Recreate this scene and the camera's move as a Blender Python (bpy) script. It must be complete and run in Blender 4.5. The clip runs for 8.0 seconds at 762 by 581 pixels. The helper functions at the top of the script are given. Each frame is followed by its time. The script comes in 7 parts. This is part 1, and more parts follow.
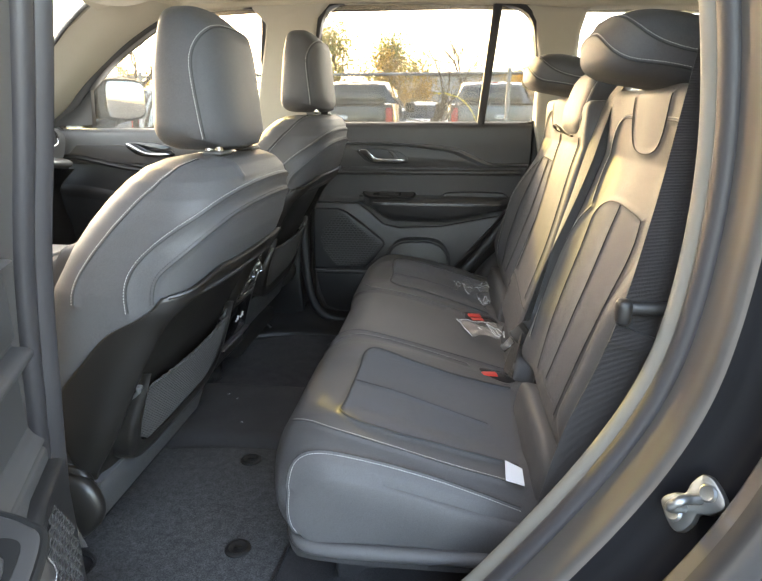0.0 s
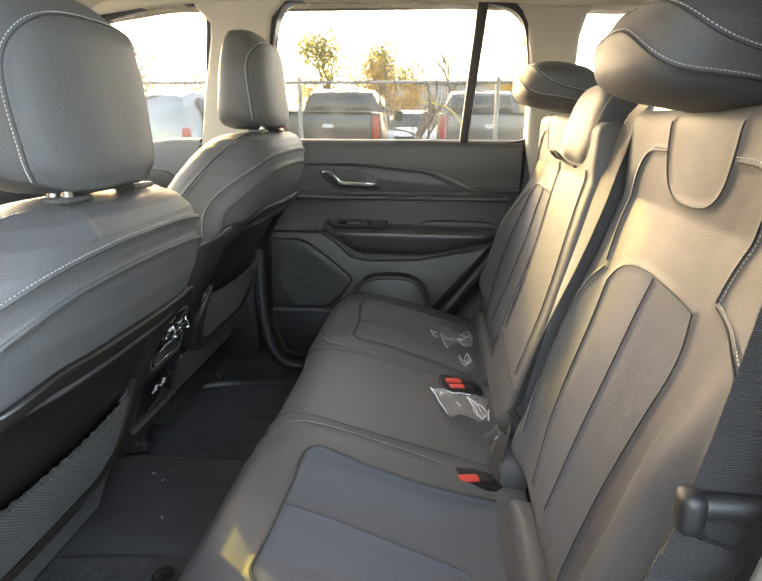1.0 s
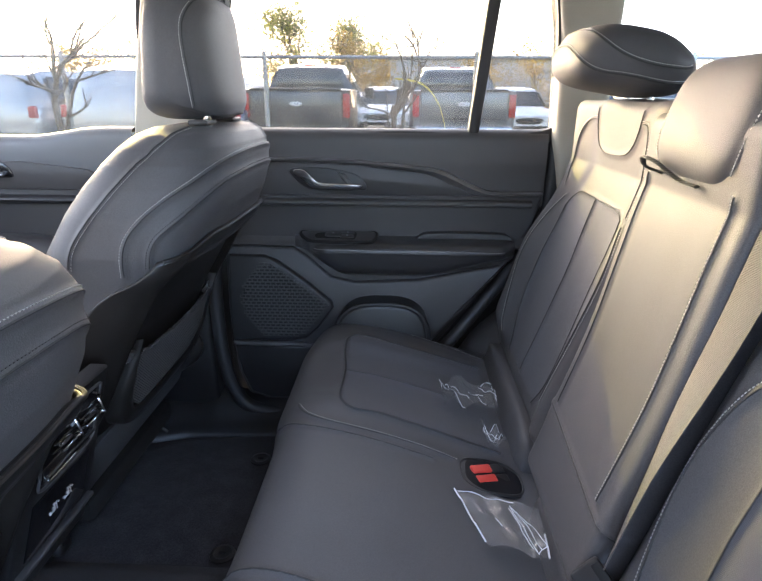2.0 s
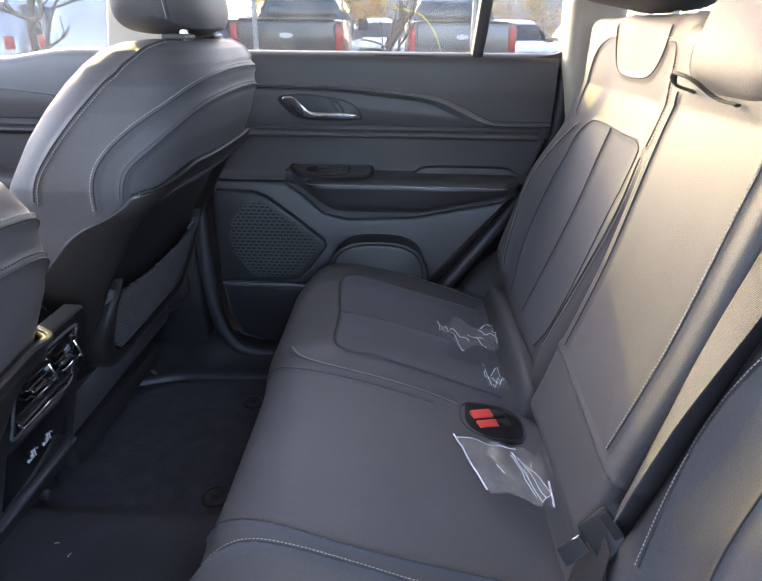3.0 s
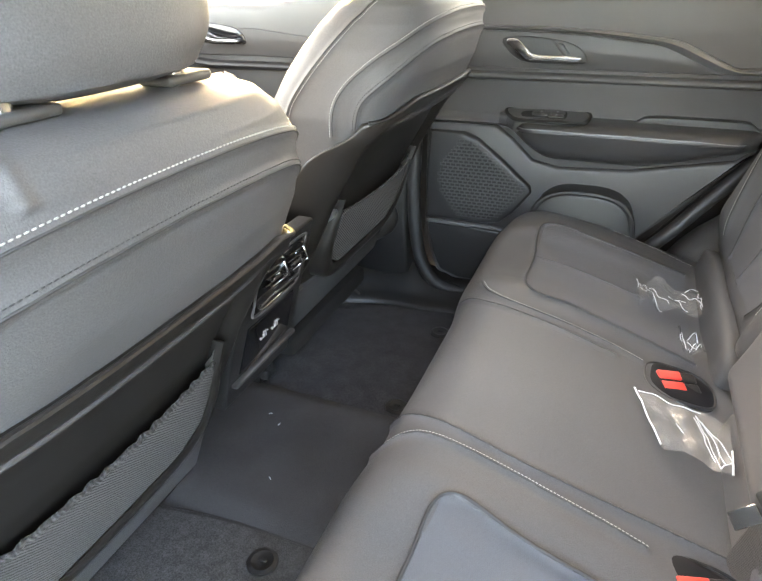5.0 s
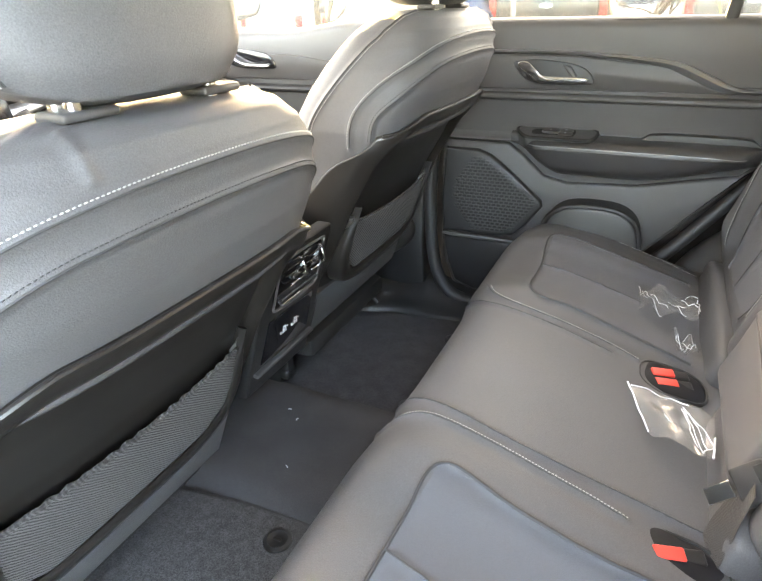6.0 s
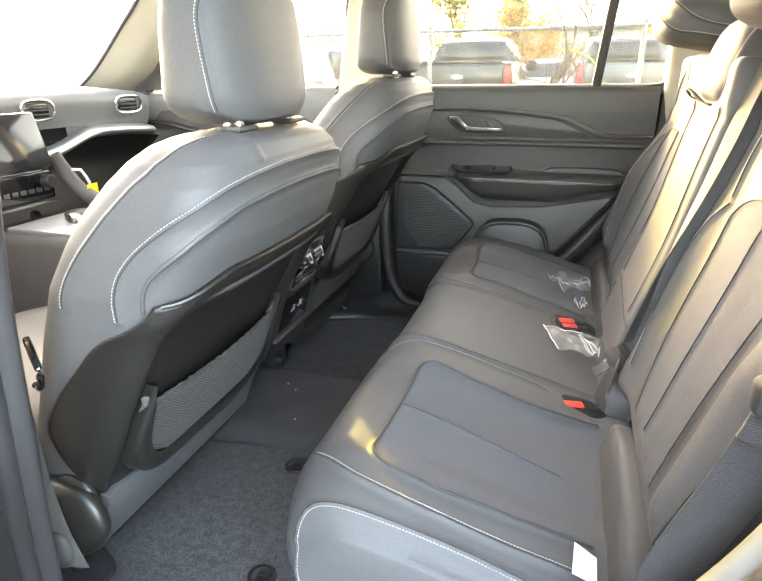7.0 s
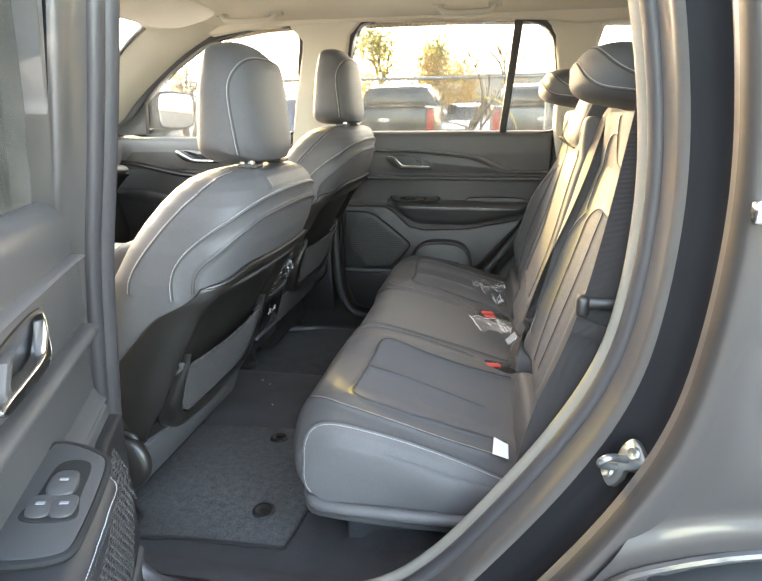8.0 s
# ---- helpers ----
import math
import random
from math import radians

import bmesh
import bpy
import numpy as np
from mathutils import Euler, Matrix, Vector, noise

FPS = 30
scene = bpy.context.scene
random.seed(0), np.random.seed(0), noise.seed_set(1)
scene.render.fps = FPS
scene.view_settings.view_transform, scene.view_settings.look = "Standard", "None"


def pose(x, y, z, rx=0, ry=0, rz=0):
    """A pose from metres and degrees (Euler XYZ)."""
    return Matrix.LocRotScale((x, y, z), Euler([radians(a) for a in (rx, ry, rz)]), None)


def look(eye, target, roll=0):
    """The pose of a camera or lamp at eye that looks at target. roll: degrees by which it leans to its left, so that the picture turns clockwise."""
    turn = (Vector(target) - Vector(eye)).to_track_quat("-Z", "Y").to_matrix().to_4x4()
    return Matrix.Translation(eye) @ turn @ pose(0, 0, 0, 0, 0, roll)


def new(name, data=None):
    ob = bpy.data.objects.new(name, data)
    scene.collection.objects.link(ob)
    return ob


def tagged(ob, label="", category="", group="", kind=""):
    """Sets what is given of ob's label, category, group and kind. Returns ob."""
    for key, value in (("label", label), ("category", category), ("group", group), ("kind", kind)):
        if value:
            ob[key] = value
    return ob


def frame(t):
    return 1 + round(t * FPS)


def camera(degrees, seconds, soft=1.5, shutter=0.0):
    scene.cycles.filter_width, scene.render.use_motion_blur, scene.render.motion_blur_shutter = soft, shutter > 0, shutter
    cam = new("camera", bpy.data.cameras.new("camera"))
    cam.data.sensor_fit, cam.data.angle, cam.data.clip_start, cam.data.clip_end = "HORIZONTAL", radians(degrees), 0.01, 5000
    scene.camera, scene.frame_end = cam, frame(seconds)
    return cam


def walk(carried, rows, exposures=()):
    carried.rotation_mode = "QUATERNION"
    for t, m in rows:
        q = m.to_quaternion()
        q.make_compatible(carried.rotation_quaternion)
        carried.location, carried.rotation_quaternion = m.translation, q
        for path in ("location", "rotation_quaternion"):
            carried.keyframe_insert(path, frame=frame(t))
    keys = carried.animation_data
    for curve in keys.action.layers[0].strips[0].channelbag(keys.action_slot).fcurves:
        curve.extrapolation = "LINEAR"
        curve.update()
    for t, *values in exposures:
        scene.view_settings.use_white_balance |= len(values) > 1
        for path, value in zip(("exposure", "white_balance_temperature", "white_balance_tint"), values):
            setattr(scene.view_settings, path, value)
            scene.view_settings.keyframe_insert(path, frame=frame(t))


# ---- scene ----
cam = camera(66.9, 8.0)
PATH = [
    (0, (0.372, -1.407, 1.232), (0.158, 0.493, 0.645), -0.2),
    (0.5, (0.398, -1.285, 1.234), (0.2, 0.622, 0.662), 0.1),
    (1, (0.41, -1.077, 1.257), (0.229, 0.833, 0.693), 0.2),
    (1.2, (0.377, -0.97, 1.26), (0.218, 0.943, 0.698), 0.3),
    (2.3, (0.325, -0.645, 1.276), (0.27, 1.23, 0.583), 0.4),
    (2.5, (0.323, -0.637, 1.273), (0.278, 1.222, 0.536), 0.5),
    (3, (0.321, -0.626, 1.244), (0.268, 1.197, 0.424), 0.7),
    (3.5, (0.317, -0.624, 1.234), (0.224, 1.162, 0.339), 0.9),
    (4, (0.317, -0.631, 1.235), (0.125, 1.123, 0.293), 0.7),
    (4.5, (0.321, -0.663, 1.237), (-0.121, 1.035, 0.277), -0.4),
    (5, (0.331, -0.693, 1.24), (-0.35, 0.923, 0.278), -1.1),
    (5.2, (0.338, -0.702, 1.243), (-0.424, 0.88, 0.285), -1.6),
    (6.3, (0.402, -0.84, 1.231), (-0.374, 0.802, 0.394), -1.4),
    (6.5, (0.405, -0.922, 1.227), (-0.305, 0.769, 0.428), -1.1),
    (7, (0.426, -1.178, 1.238), (-0.146, 0.604, 0.534), -0.7),
    (7.5, (0.451, -1.37, 1.253), (0.006, 0.477, 0.63), -0.7),
    (8, (0.453, -1.535, 1.263), (0.096, 0.345, 0.68), -0.5),
]
walk(cam, [(t, look(eye, target, roll)) for t, eye, target, roll in PATH],
     exposures=[(0.0, 3.62, 7950, 11), (0.5, 3.77, 8250, 11), (1.0, 3.72, 7950, 11), (2.5, 3.41, 5850, 20), (3.0, 3.69, 6100, 20), (3.5, 4.18, 7700, 13), (4.5, 4.79, 8250, 13), (5.0, 4.98, 8150, 12), (6.5, 5.04, 8250, 12), (7.0, 4.66, 8250, 10), (7.5, 4.28, 8350, 10), (8.0, 4.09, 8050, 10)])

# ---- world and sun ----
SUN_FROM = Vector((-0.538, 0.788, 0.298)).normalized()      # towards the sun
world = bpy.data.worlds.new("sky")
scene.world = world
world.use_nodes = True
wn = world.node_tree
sky = wn.nodes.new("ShaderNodeTexSky")
sky.sky_type = 'NISHITA'
sky.sun_disc = False
sky.sun_elevation = math.asin(SUN_FROM.z)
sky.sun_rotation = math.atan2(SUN_FROM.x, SUN_FROM.y)
sky.air_density, sky.dust_density, sky.ozone_density = 0.85, 2.2, 0.8
wn.links.new(sky.outputs[0], wn.nodes["Background"].inputs[0])
wn.nodes["Background"].inputs[1].default_value = 0.31
sun = new("sun", bpy.data.lights.new("sun", 'SUN'))
sun.data.energy, sun.data.angle, sun.data.color = 0.31, radians(0.6), (1.0, 0.84, 0.17)
sun.matrix_world = look(SUN_FROM * 30, (0, 0, 0))


def skylight(name, x, y, z, towards, w, h, watts, spread=180):
    """An area lamp in an opening that stands in for the sky's light there."""
    lamp = new(name, bpy.data.lights.new(name, 'AREA'))
    lamp.data.shape, lamp.data.size, lamp.data.size_y, lamp.data.energy = 'RECTANGLE', w, h, watts
    lamp.data.color, lamp.data.spread = (0.94, 0.96, 1.0), radians(spread)
    lamp.matrix_world = look((x, y, z), (x + towards[0], y + towards[1], z + towards[2]))
    return lamp


skylight("skylight_door", 0.24, -0.99, 1.22, (0, 1, -0.95), 0.70, 0.6, 0.16, 130)
skylight("skylight_screen", -1.18, 0.0, 1.47, (1, 0, -0.75), 1.05, 0.55, 1.2)
skylight("skylight_front_far", -0.70, 0.83, 1.38, (0, -1, -0.5), 0.70, 0.30, 0.45, 150)
skylight("skylight_rear_far", 0.28, 0.83, 1.39, (0, -1, -0.5), 0.70, 0.34, 0.36, 150)
skylight("skylight_front_near", -0.70, -0.86, 1.38, (0, 1, -0.5), 0.70, 0.30, 0.4, 150)
skylight("skylight_tail", 1.85, 0.0, 1.38, (-1, 0, -0.3), 1.2, 0.34, 0.3, 150)

# ---- materials ----
def mat(name, color, rough=0.5, metal=0.0, bump=0.0, bump_scale=400.0, var=0.0, var_scale=6.0, spec=0.5,
        coat=0.0, fine=0.0, fine_scale=900.0, stretch=(1, 1, 1), sheen=0.0, rough_var=0.0):
    """A Principled material with large stains, fine grain and relief."""
    m = bpy.data.materials.new(name)
    m.use_nodes = True
    n, l = m.node_tree.nodes, m.node_tree.links
    p = n["Principled BSDF"]
    p.inputs["Roughness"].default_value = rough
    p.inputs["Metallic"].default_value = metal
    p.inputs["Specular IOR Level"].default_value = spec
    p.inputs["Coat Weight"].default_value = coat
    p.inputs["Coat Roughness"].default_value = 0.04
    p.inputs["Sheen Weight"].default_value = sheen
    p.inputs["Sheen Roughness"].default_value = 0.5
    p.inputs["Base Color"].default_value = (*color, 1)
    tc = n.new("ShaderNodeTexCoord")
    mp = n.new("ShaderNodeMapping")
    mp.inputs["Scale"].default_value = stretch
    l.new(tc.outputs["Object"], mp.inputs["Vector"])
    if var or fine:
        big = n.new("ShaderNodeTexNoise")
        big.inputs["Scale"].default_value, big.inputs["Detail"].default_value = var_scale, 6
        small = n.new("ShaderNodeTexNoise")
        small.inputs["Scale"].default_value, small.inputs["Detail"].default_value = fine_scale, 2
        l.new(tc.outputs["Object"], big.inputs["Vector"])
        l.new(mp.outputs[0], small.inputs["Vector"])
        r1, r2 = n.new("ShaderNodeMapRange"), n.new("ShaderNodeMapRange")
        for r, s, v in ((r1, big, var), (r2, small, fine)):
            l.new(s.outputs[0], r.inputs[0])
            r.inputs[1].default_value, r.inputs[2].default_value = 0.25, 0.75
            r.inputs[3].default_value, r.inputs[4].default_value = 1 - v, 1 + v
        mul = n.new("ShaderNodeMath")
        mul.operation = 'MULTIPLY'
        l.new(r1.outputs[0], mul.inputs[0])
        l.new(r2.outputs[0], mul.inputs[1])
        col = n.new("ShaderNodeVectorMath")
        col.operation = 'SCALE'
        col.inputs[0].default_value = color
        l.new(mul.outputs[0], col.inputs["Scale"])
        l.new(col.outputs[0], p.inputs["Base Color"])
        if rough_var:
            rr = n.new("ShaderNodeMapRange")
            l.new(big.outputs[0], rr.inputs[0])
            rr.inputs[1].default_value, rr.inputs[2].default_value = 0.3, 0.7
            rr.inputs[3].default_value, rr.inputs[4].default_value = max(0.02, rough - rough_var), rough + rough_var
            l.new(rr.outputs[0], p.inputs["Roughness"])
    if bump:
        t = n.new("ShaderNodeTexNoise")
        t.inputs["Scale"].default_value, t.inputs["Detail"].default_value = bump_scale, 3
        l.new(mp.outputs[0], t.inputs["Vector"])
        b = n.new("ShaderNodeBump")
        b.inputs["Strength"].default_value, b.inputs["Distance"].default_value = bump, 0.001
        l.new(t.outputs[0], b.inputs["Height"])
        l.new(b.outputs[0], p.inputs["Normal"])
    return m


def weave(name, color, scale, rough=0.75, depth=0.6, axis='X', contrast=0.35, wavy=0.8):
    """A woven or ribbed cloth: fine bands with relief."""
    m = mat(name, color, rough, sheen=0.04)
    n, l = m.node_tree.nodes, m.node_tree.links
    p = n["Principled BSDF"]
    tc = n.new("ShaderNodeTexCoord")
    w = n.new("ShaderNodeTexWave")
    w.wave_type, w.bands_direction = 'BANDS', axis
    w.inputs["Scale"].default_value = scale
    w.inputs["Distortion"].default_value, w.inputs["Detail"].default_value, w.inputs["Detail Scale"].default_value = wavy, 2, 2.0
    l.new(tc.outputs["Object"], w.inputs["Vector"])
    t = n.new("ShaderNodeTexNoise")
    t.inputs["Scale"].default_value = 500
    l.new(tc.outputs["Object"], t.inputs["Vector"])
    a = n.new("ShaderNodeMath")
    a.operation = 'ADD'
    l.new(w.outputs["Fac"], a.inputs[0])
    l.new(t.outputs[0], a.inputs[1])
    r = n.new("ShaderNodeMapRange")
    r.inputs[1].default_value, r.inputs[2].default_value = 0.2, 1.6
    r.inputs[3].default_value, r.inputs[4].default_value = 1 - contrast, 1 + contrast
    l.new(a.outputs[0], r.inputs[0])
    c = n.new("ShaderNodeVectorMath")
    c.operation = 'SCALE'
    c.inputs[0].default_value = color
    l.new(r.outputs[0], c.inputs["Scale"])
    l.new(c.outputs[0], p.inputs["Base Color"])
    b = n.new("ShaderNodeBump")
    b.inputs["Strength"].default_value, b.inputs["Distance"].default_value = depth, 0.001
    l.new(a.outputs[0], b.inputs["Height"])
    l.new(b.outputs[0], p.inputs["Normal"])
    return m


def glass(name, tint, gloss=1.0, dirt=0.0, rough=0.01, dirt_scale=14):
    """A window pane: clear, with the gloss of glass and a thin film of dust."""
    m = bpy.data.materials.new(name)
    m.use_nodes = True
    n, l = m.node_tree.nodes, m.node_tree.links
    n.remove(n["Principled BSDF"])
    t, g, x, f = (n.new("ShaderNodeBsdfTransparent"), n.new("ShaderNodeBsdfGlossy"), n.new("ShaderNodeMixShader"), n.new("ShaderNodeLayerWeight"))
    t.inputs[0].default_value = (*tint, 1)
    g.inputs["Roughness"].default_value = rough
    f.inputs["Blend"].default_value = 0.5
    q4 = n.new("ShaderNodeMath")
    q4.operation = 'POWER'
    q4.inputs[1].default_value = 4.0
    l.new(f.outputs["Facing"], q4.inputs[0])
    k = n.new("ShaderNodeMath")
    k.operation = 'MULTIPLY_ADD'
    k.inputs[1].default_value, k.inputs[2].default_value = 0.5 * gloss, 0.03 * gloss
    l.new(q4.outputs[0], k.inputs[0])
    l.new(k.outputs[0], x.inputs[0])
    l.new(t.outputs[0], x.inputs[1])
    l.new(g.outputs[0], x.inputs[2])
    last = x
    if dirt:
        d = n.new("ShaderNodeBsdfDiffuse")
        d.inputs[0].default_value = (0.75, 0.72, 0.66, 1)
        tc, q, r = n.new("ShaderNodeTexCoord"), n.new("ShaderNodeTexNoise"), n.new("ShaderNodeMapRange")
        q.inputs["Scale"].default_value, q.inputs["Detail"].default_value = dirt_scale, 8
        l.new(tc.outputs["Object"], q.inputs["Vector"])
        l.new(q.outputs[0], r.inputs[0])
        r.inputs[1].default_value, r.inputs[2].default_value = 0.3, 0.8
        r.inputs[3].default_value, r.inputs[4].default_value = dirt * 0.3, dirt
        y = n.new("ShaderNodeMixShader")
        l.new(r.outputs[0], y.inputs[0])
        l.new(x.outputs[0], y.inputs[1])
        l.new(d.outputs[0], y.inputs[2])
        last = y
    l.new(last.outputs[0], n["Material Output"].inputs[0])
    return m


LEATHER = mat("charcoal leatherette", (0.080, 0.079, 0.082), 0.50, bump=0.36, bump_scale=700, var=0.12, var_scale=7, fine=0.2, fine_scale=800, rough_var=0.06, spec=0.28)
INSERT = weave("ribbed charcoal cloth", (0.076, 0.078, 0.087), 330, axis='Y', rough=0.8, depth=0.35, contrast=0.2)
STITCH = mat("light grey thread", (0.42, 0.415, 0.40), 0.7)
STITCH_D = mat("dark grey thread", (0.03, 0.03, 0.032), 0.7)
PLASTIC = mat("black grained plastic", (0.0145, 0.014, 0.0145), 0.42, bump=0.25, bump_scale=1400, var=0.12, fine=0.08, rough_var=0.05, spec=0.5)
PLASTIC_S = mat("soft grey-black plastic", (0.057, 0.055, 0.055), 0.44, bump=0.2, bump_scale=1200, var=0.1, fine=0.08, spec=0.36)
SHELL = mat("charcoal moulded plastic", (0.0145, 0.013, 0.012), 0.36, bump=0.12, bump_scale=1500, var=0.1, fine=0.06, spec=0.5)
GLOSS = mat("piano black", (0.006, 0.006, 0.007), 0.08, coat=0.5)
DARK = mat("black void", (0.006, 0.006, 0.006), 0.8)
CHROME = mat("satin chrome", (0.72, 0.72, 0.72), 0.16, 1.0, var=0.05)
STEEL = mat("zinc plated steel", (0.24, 0.245, 0.245), 0.3, 0.8, var=0.1, var_scale=40, bump=0.1, bump_scale=200)
SATIN = mat("dark satin metal trim", (0.22, 0.22, 0.23), 0.34, 0.8, var=0.05)
CARPET = mat("dark carpet", (0.043, 0.041, 0.043), 0.95, bump=1.0, bump_scale=650, var=0.2, var_scale=12, fine=0.5, fine_scale=700, sheen=0.06, spec=0.2)
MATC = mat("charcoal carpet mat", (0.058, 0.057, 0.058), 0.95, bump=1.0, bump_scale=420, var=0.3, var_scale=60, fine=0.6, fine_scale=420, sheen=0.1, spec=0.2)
# the same mat carpet, darkened in its colour for the shaded far footwell
MATC_SHADED = mat("shaded charcoal carpet mat", (0.036, 0.034, 0.037), 0.95, bump=1.0, bump_scale=420, var=0.3, var_scale=26, fine=0.5, fine_scale=420, sheen=0.1, spec=0.2)
LINER = mat("light grey-beige headliner cloth", (0.44, 0.405, 0.325), 0.9, bump=0.3, bump_scale=700, var=0.06, fine=0.08, sheen=0.1)
DASH = mat("soft grey dashboard skin", (0.12, 0.125, 0.13), 0.38, bump=0.25, bump_scale=1000, var=0.06, fine=0.06)
SILVER = mat("satin silver trim", (0.62, 0.62, 0.62), 0.34, 0.9, var=0.04)
ARM = mat("black armrest leatherette", (0.030, 0.029, 0.030), 0.40, bump=0.2, bump_scale=900, var=0.1, spec=0.5)
PILLAR = mat("light grey-beige pillar trim", (0.40, 0.375, 0.31), 0.6, bump=0.2, bump_scale=900, var=0.05, fine=0.05)
PAINT = mat("dark grey metallic paint", (0.034, 0.030, 0.028), 0.36, 0.2, coat=0.55, fine=0.12, fine_scale=2500, var=0.04)
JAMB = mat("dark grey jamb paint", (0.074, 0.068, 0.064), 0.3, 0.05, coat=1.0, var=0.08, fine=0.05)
RECESS = mat("near-black recess", (0.009, 0.009, 0.011), 0.5, var=0.15, spec=0.16)
TRIM_E = mat("grey-beige edge trim", (0.17, 0.16, 0.14), 0.5, bump=0.2, bump_scale=900, var=0.06)
RUBBER = mat("black rubber", (0.016, 0.016, 0.017), 0.55, var=0.15, bump=0.1)
SEALM = mat("grey rubber seal", (0.036, 0.034, 0.037), 0.42, var=0.1, bump=0.15, bump_scale=900)
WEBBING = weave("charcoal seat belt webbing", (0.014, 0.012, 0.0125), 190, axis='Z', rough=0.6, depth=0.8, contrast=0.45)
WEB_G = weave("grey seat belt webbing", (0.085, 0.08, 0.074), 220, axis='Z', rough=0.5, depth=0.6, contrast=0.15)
NETM = weave("charcoal elastic net", (0.036, 0.034, 0.035), 95, axis='DIAGONAL', rough=0.8, depth=1.0, contrast=0.75, wavy=2.2)
RED = mat("red buckle plastic", (0.62, 0.06, 0.045), 0.35, var=0.06)
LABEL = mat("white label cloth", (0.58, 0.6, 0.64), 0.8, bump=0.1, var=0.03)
YELLOW = mat("yellow card", (0.8, 0.62, 0.03), 0.6, var=0.03)
SCREEN = mat("dark display glass", (0.012, 0.012, 0.014), 0.1, coat=0.5)
ICONS = mat("printed light symbols", (0.45, 0.45, 0.45), 0.5)
MARKS = mat("faint printed symbols", (0.20, 0.205, 0.22), 0.5)
WINDOW = glass("clear window glass", (0.49, 0.48, 0.455), dirt=0.12)
PRIVACY = glass("tinted window glass", (0.7, 0.71, 0.7), dirt=0.06)
# the film's dirt value is patchy white put in for highlights
FILM = glass("clear crinkled film", (0.93, 0.94, 0.95), gloss=0.7, rough=0.06, dirt=0.07, dirt_scale=55)
MIRROR = mat("mirror", (0.9, 0.9, 0.9), 0.02, 1.0)
ASPHALT = mat("worn asphalt", (0.15, 0.142, 0.132), 0.9, bump=0.8, bump_scale=60, var=0.25, var_scale=0.4, fine=0.35, fine_scale=80)
TYRE = mat("tyre rubber", (0.022, 0.022, 0.022), 0.75, bump=0.3, bump_scale=100, var=0.2)
BARK = mat("grey-brown bark", (0.16, 0.125, 0.09), 0.9, bump=1.0, bump_scale=30, var=0.3, var_scale=4)
GALV = mat("galvanised steel", (0.34, 0.35, 0.35), 0.45, 0.7, var=0.15)


def leafy(name, color, through_):
    """Thin leaves that let some light through."""
    m = mat(name, color, 0.75, var=0.5, var_scale=0.8)
    n, l = m.node_tree.nodes, m.node_tree.links
    t, x = n.new("ShaderNodeBsdfTranslucent"), n.new("ShaderNodeMixShader")
    t.inputs[0].default_value = (*through_, 1)
    x.inputs[0].default_value = 0.5
    l.new(n["Principled BSDF"].outputs[0], x.inputs[1])
    l.new(t.outputs[0], x.inputs[2])
    l.new(x.outputs[0], n["Material Output"].inputs[0])
    return m


LEAF_G = leafy("olive autumn leaves", (0.17, 0.18, 0.07), (0.42, 0.43, 0.14))
LEAF_Y = leafy("yellow-brown autumn leaves", (0.32, 0.21, 0.07), (0.7, 0.5, 0.14))
SCRUB = leafy("dry brown scrub", (0.28, 0.21, 0.11), (0.5, 0.36, 0.16))
P_BLACK = mat("black truck paint", (0.05, 0.05, 0.053), 0.3, 0.3, coat=1.0, var=0.08)
P_GREY = mat("grey truck paint", (0.16, 0.16, 0.165), 0.3, 0.5, coat=1.0, var=0.06)
P_WHITE = mat("white car paint", (0.76, 0.76, 0.75), 0.28, coat=1.0, var=0.04)
P_SILVER = mat("silver car paint", (0.48, 0.49, 0.5), 0.28, 0.6, coat=1.0, var=0.05)
P_BLUE = mat("dark blue car paint", (0.07, 0.1, 0.17), 0.28, 0.3, coat=1.0, var=0.05)
CARGLASS = mat("dark car glass", (0.03, 0.035, 0.04), 0.06, coat=0.6, var=0.1)
LAMP_R = mat("red tail lamp lens", (0.5, 0.02, 0.02), 0.15, coat=0.6)
LAMP_W = mat("clear lamp lens", (0.7, 0.7, 0.7), 0.1, coat=0.6)
WALLB = mat("pale metal cladding", (0.5, 0.5, 0.5), 0.6, var=0.08)
YTAPE = mat("yellow plastic ribbon", (0.75, 0.62, 0.06), 0.4)


# ---- building helpers ----
def thing(name, base, label, category, group="", kind=""):
    ob = new(name)
    ob.location = base
    ob.empty_display_size = 0.05
    return tagged(ob, label, category, group, kind)


def part(name, data, material, parent=None, label="", sharp=40):
    """One mesh object, built in world places, under a thing or a part."""
    if isinstance(data, bmesh.types.BMesh):
        me = bpy.data.meshes.new(name)
        data.to_mesh(me)
        data.free()
    else:
        v, f = data
        me = bpy.data.meshes.new(name)
        me.from_pydata([tuple(map(float, p)) for p in v], [], f)
    me.polygons.foreach_set("use_smooth", [True] * len(me.polygons))
    me.set_sharp_from_angle(angle=radians(sharp))
    me.materials.append(material)
    ob = new(name, me)
    if parent is not None:
        ob.parent = parent
        if parent.data is None:
            ob.matrix_parent_inverse = parent.matrix_basis.inverted()
    if label:
        tagged(ob, label)
    return ob


def merge(*datas):
    vs, fs, k = [], [], 0
    for v, f in datas:
        v = np.asarray(v, float).reshape(-1, 3)
        vs.append(v)
        fs += [tuple(i + k for i in q) for q in f]
        k += len(v)
    return np.vstack(vs), fs


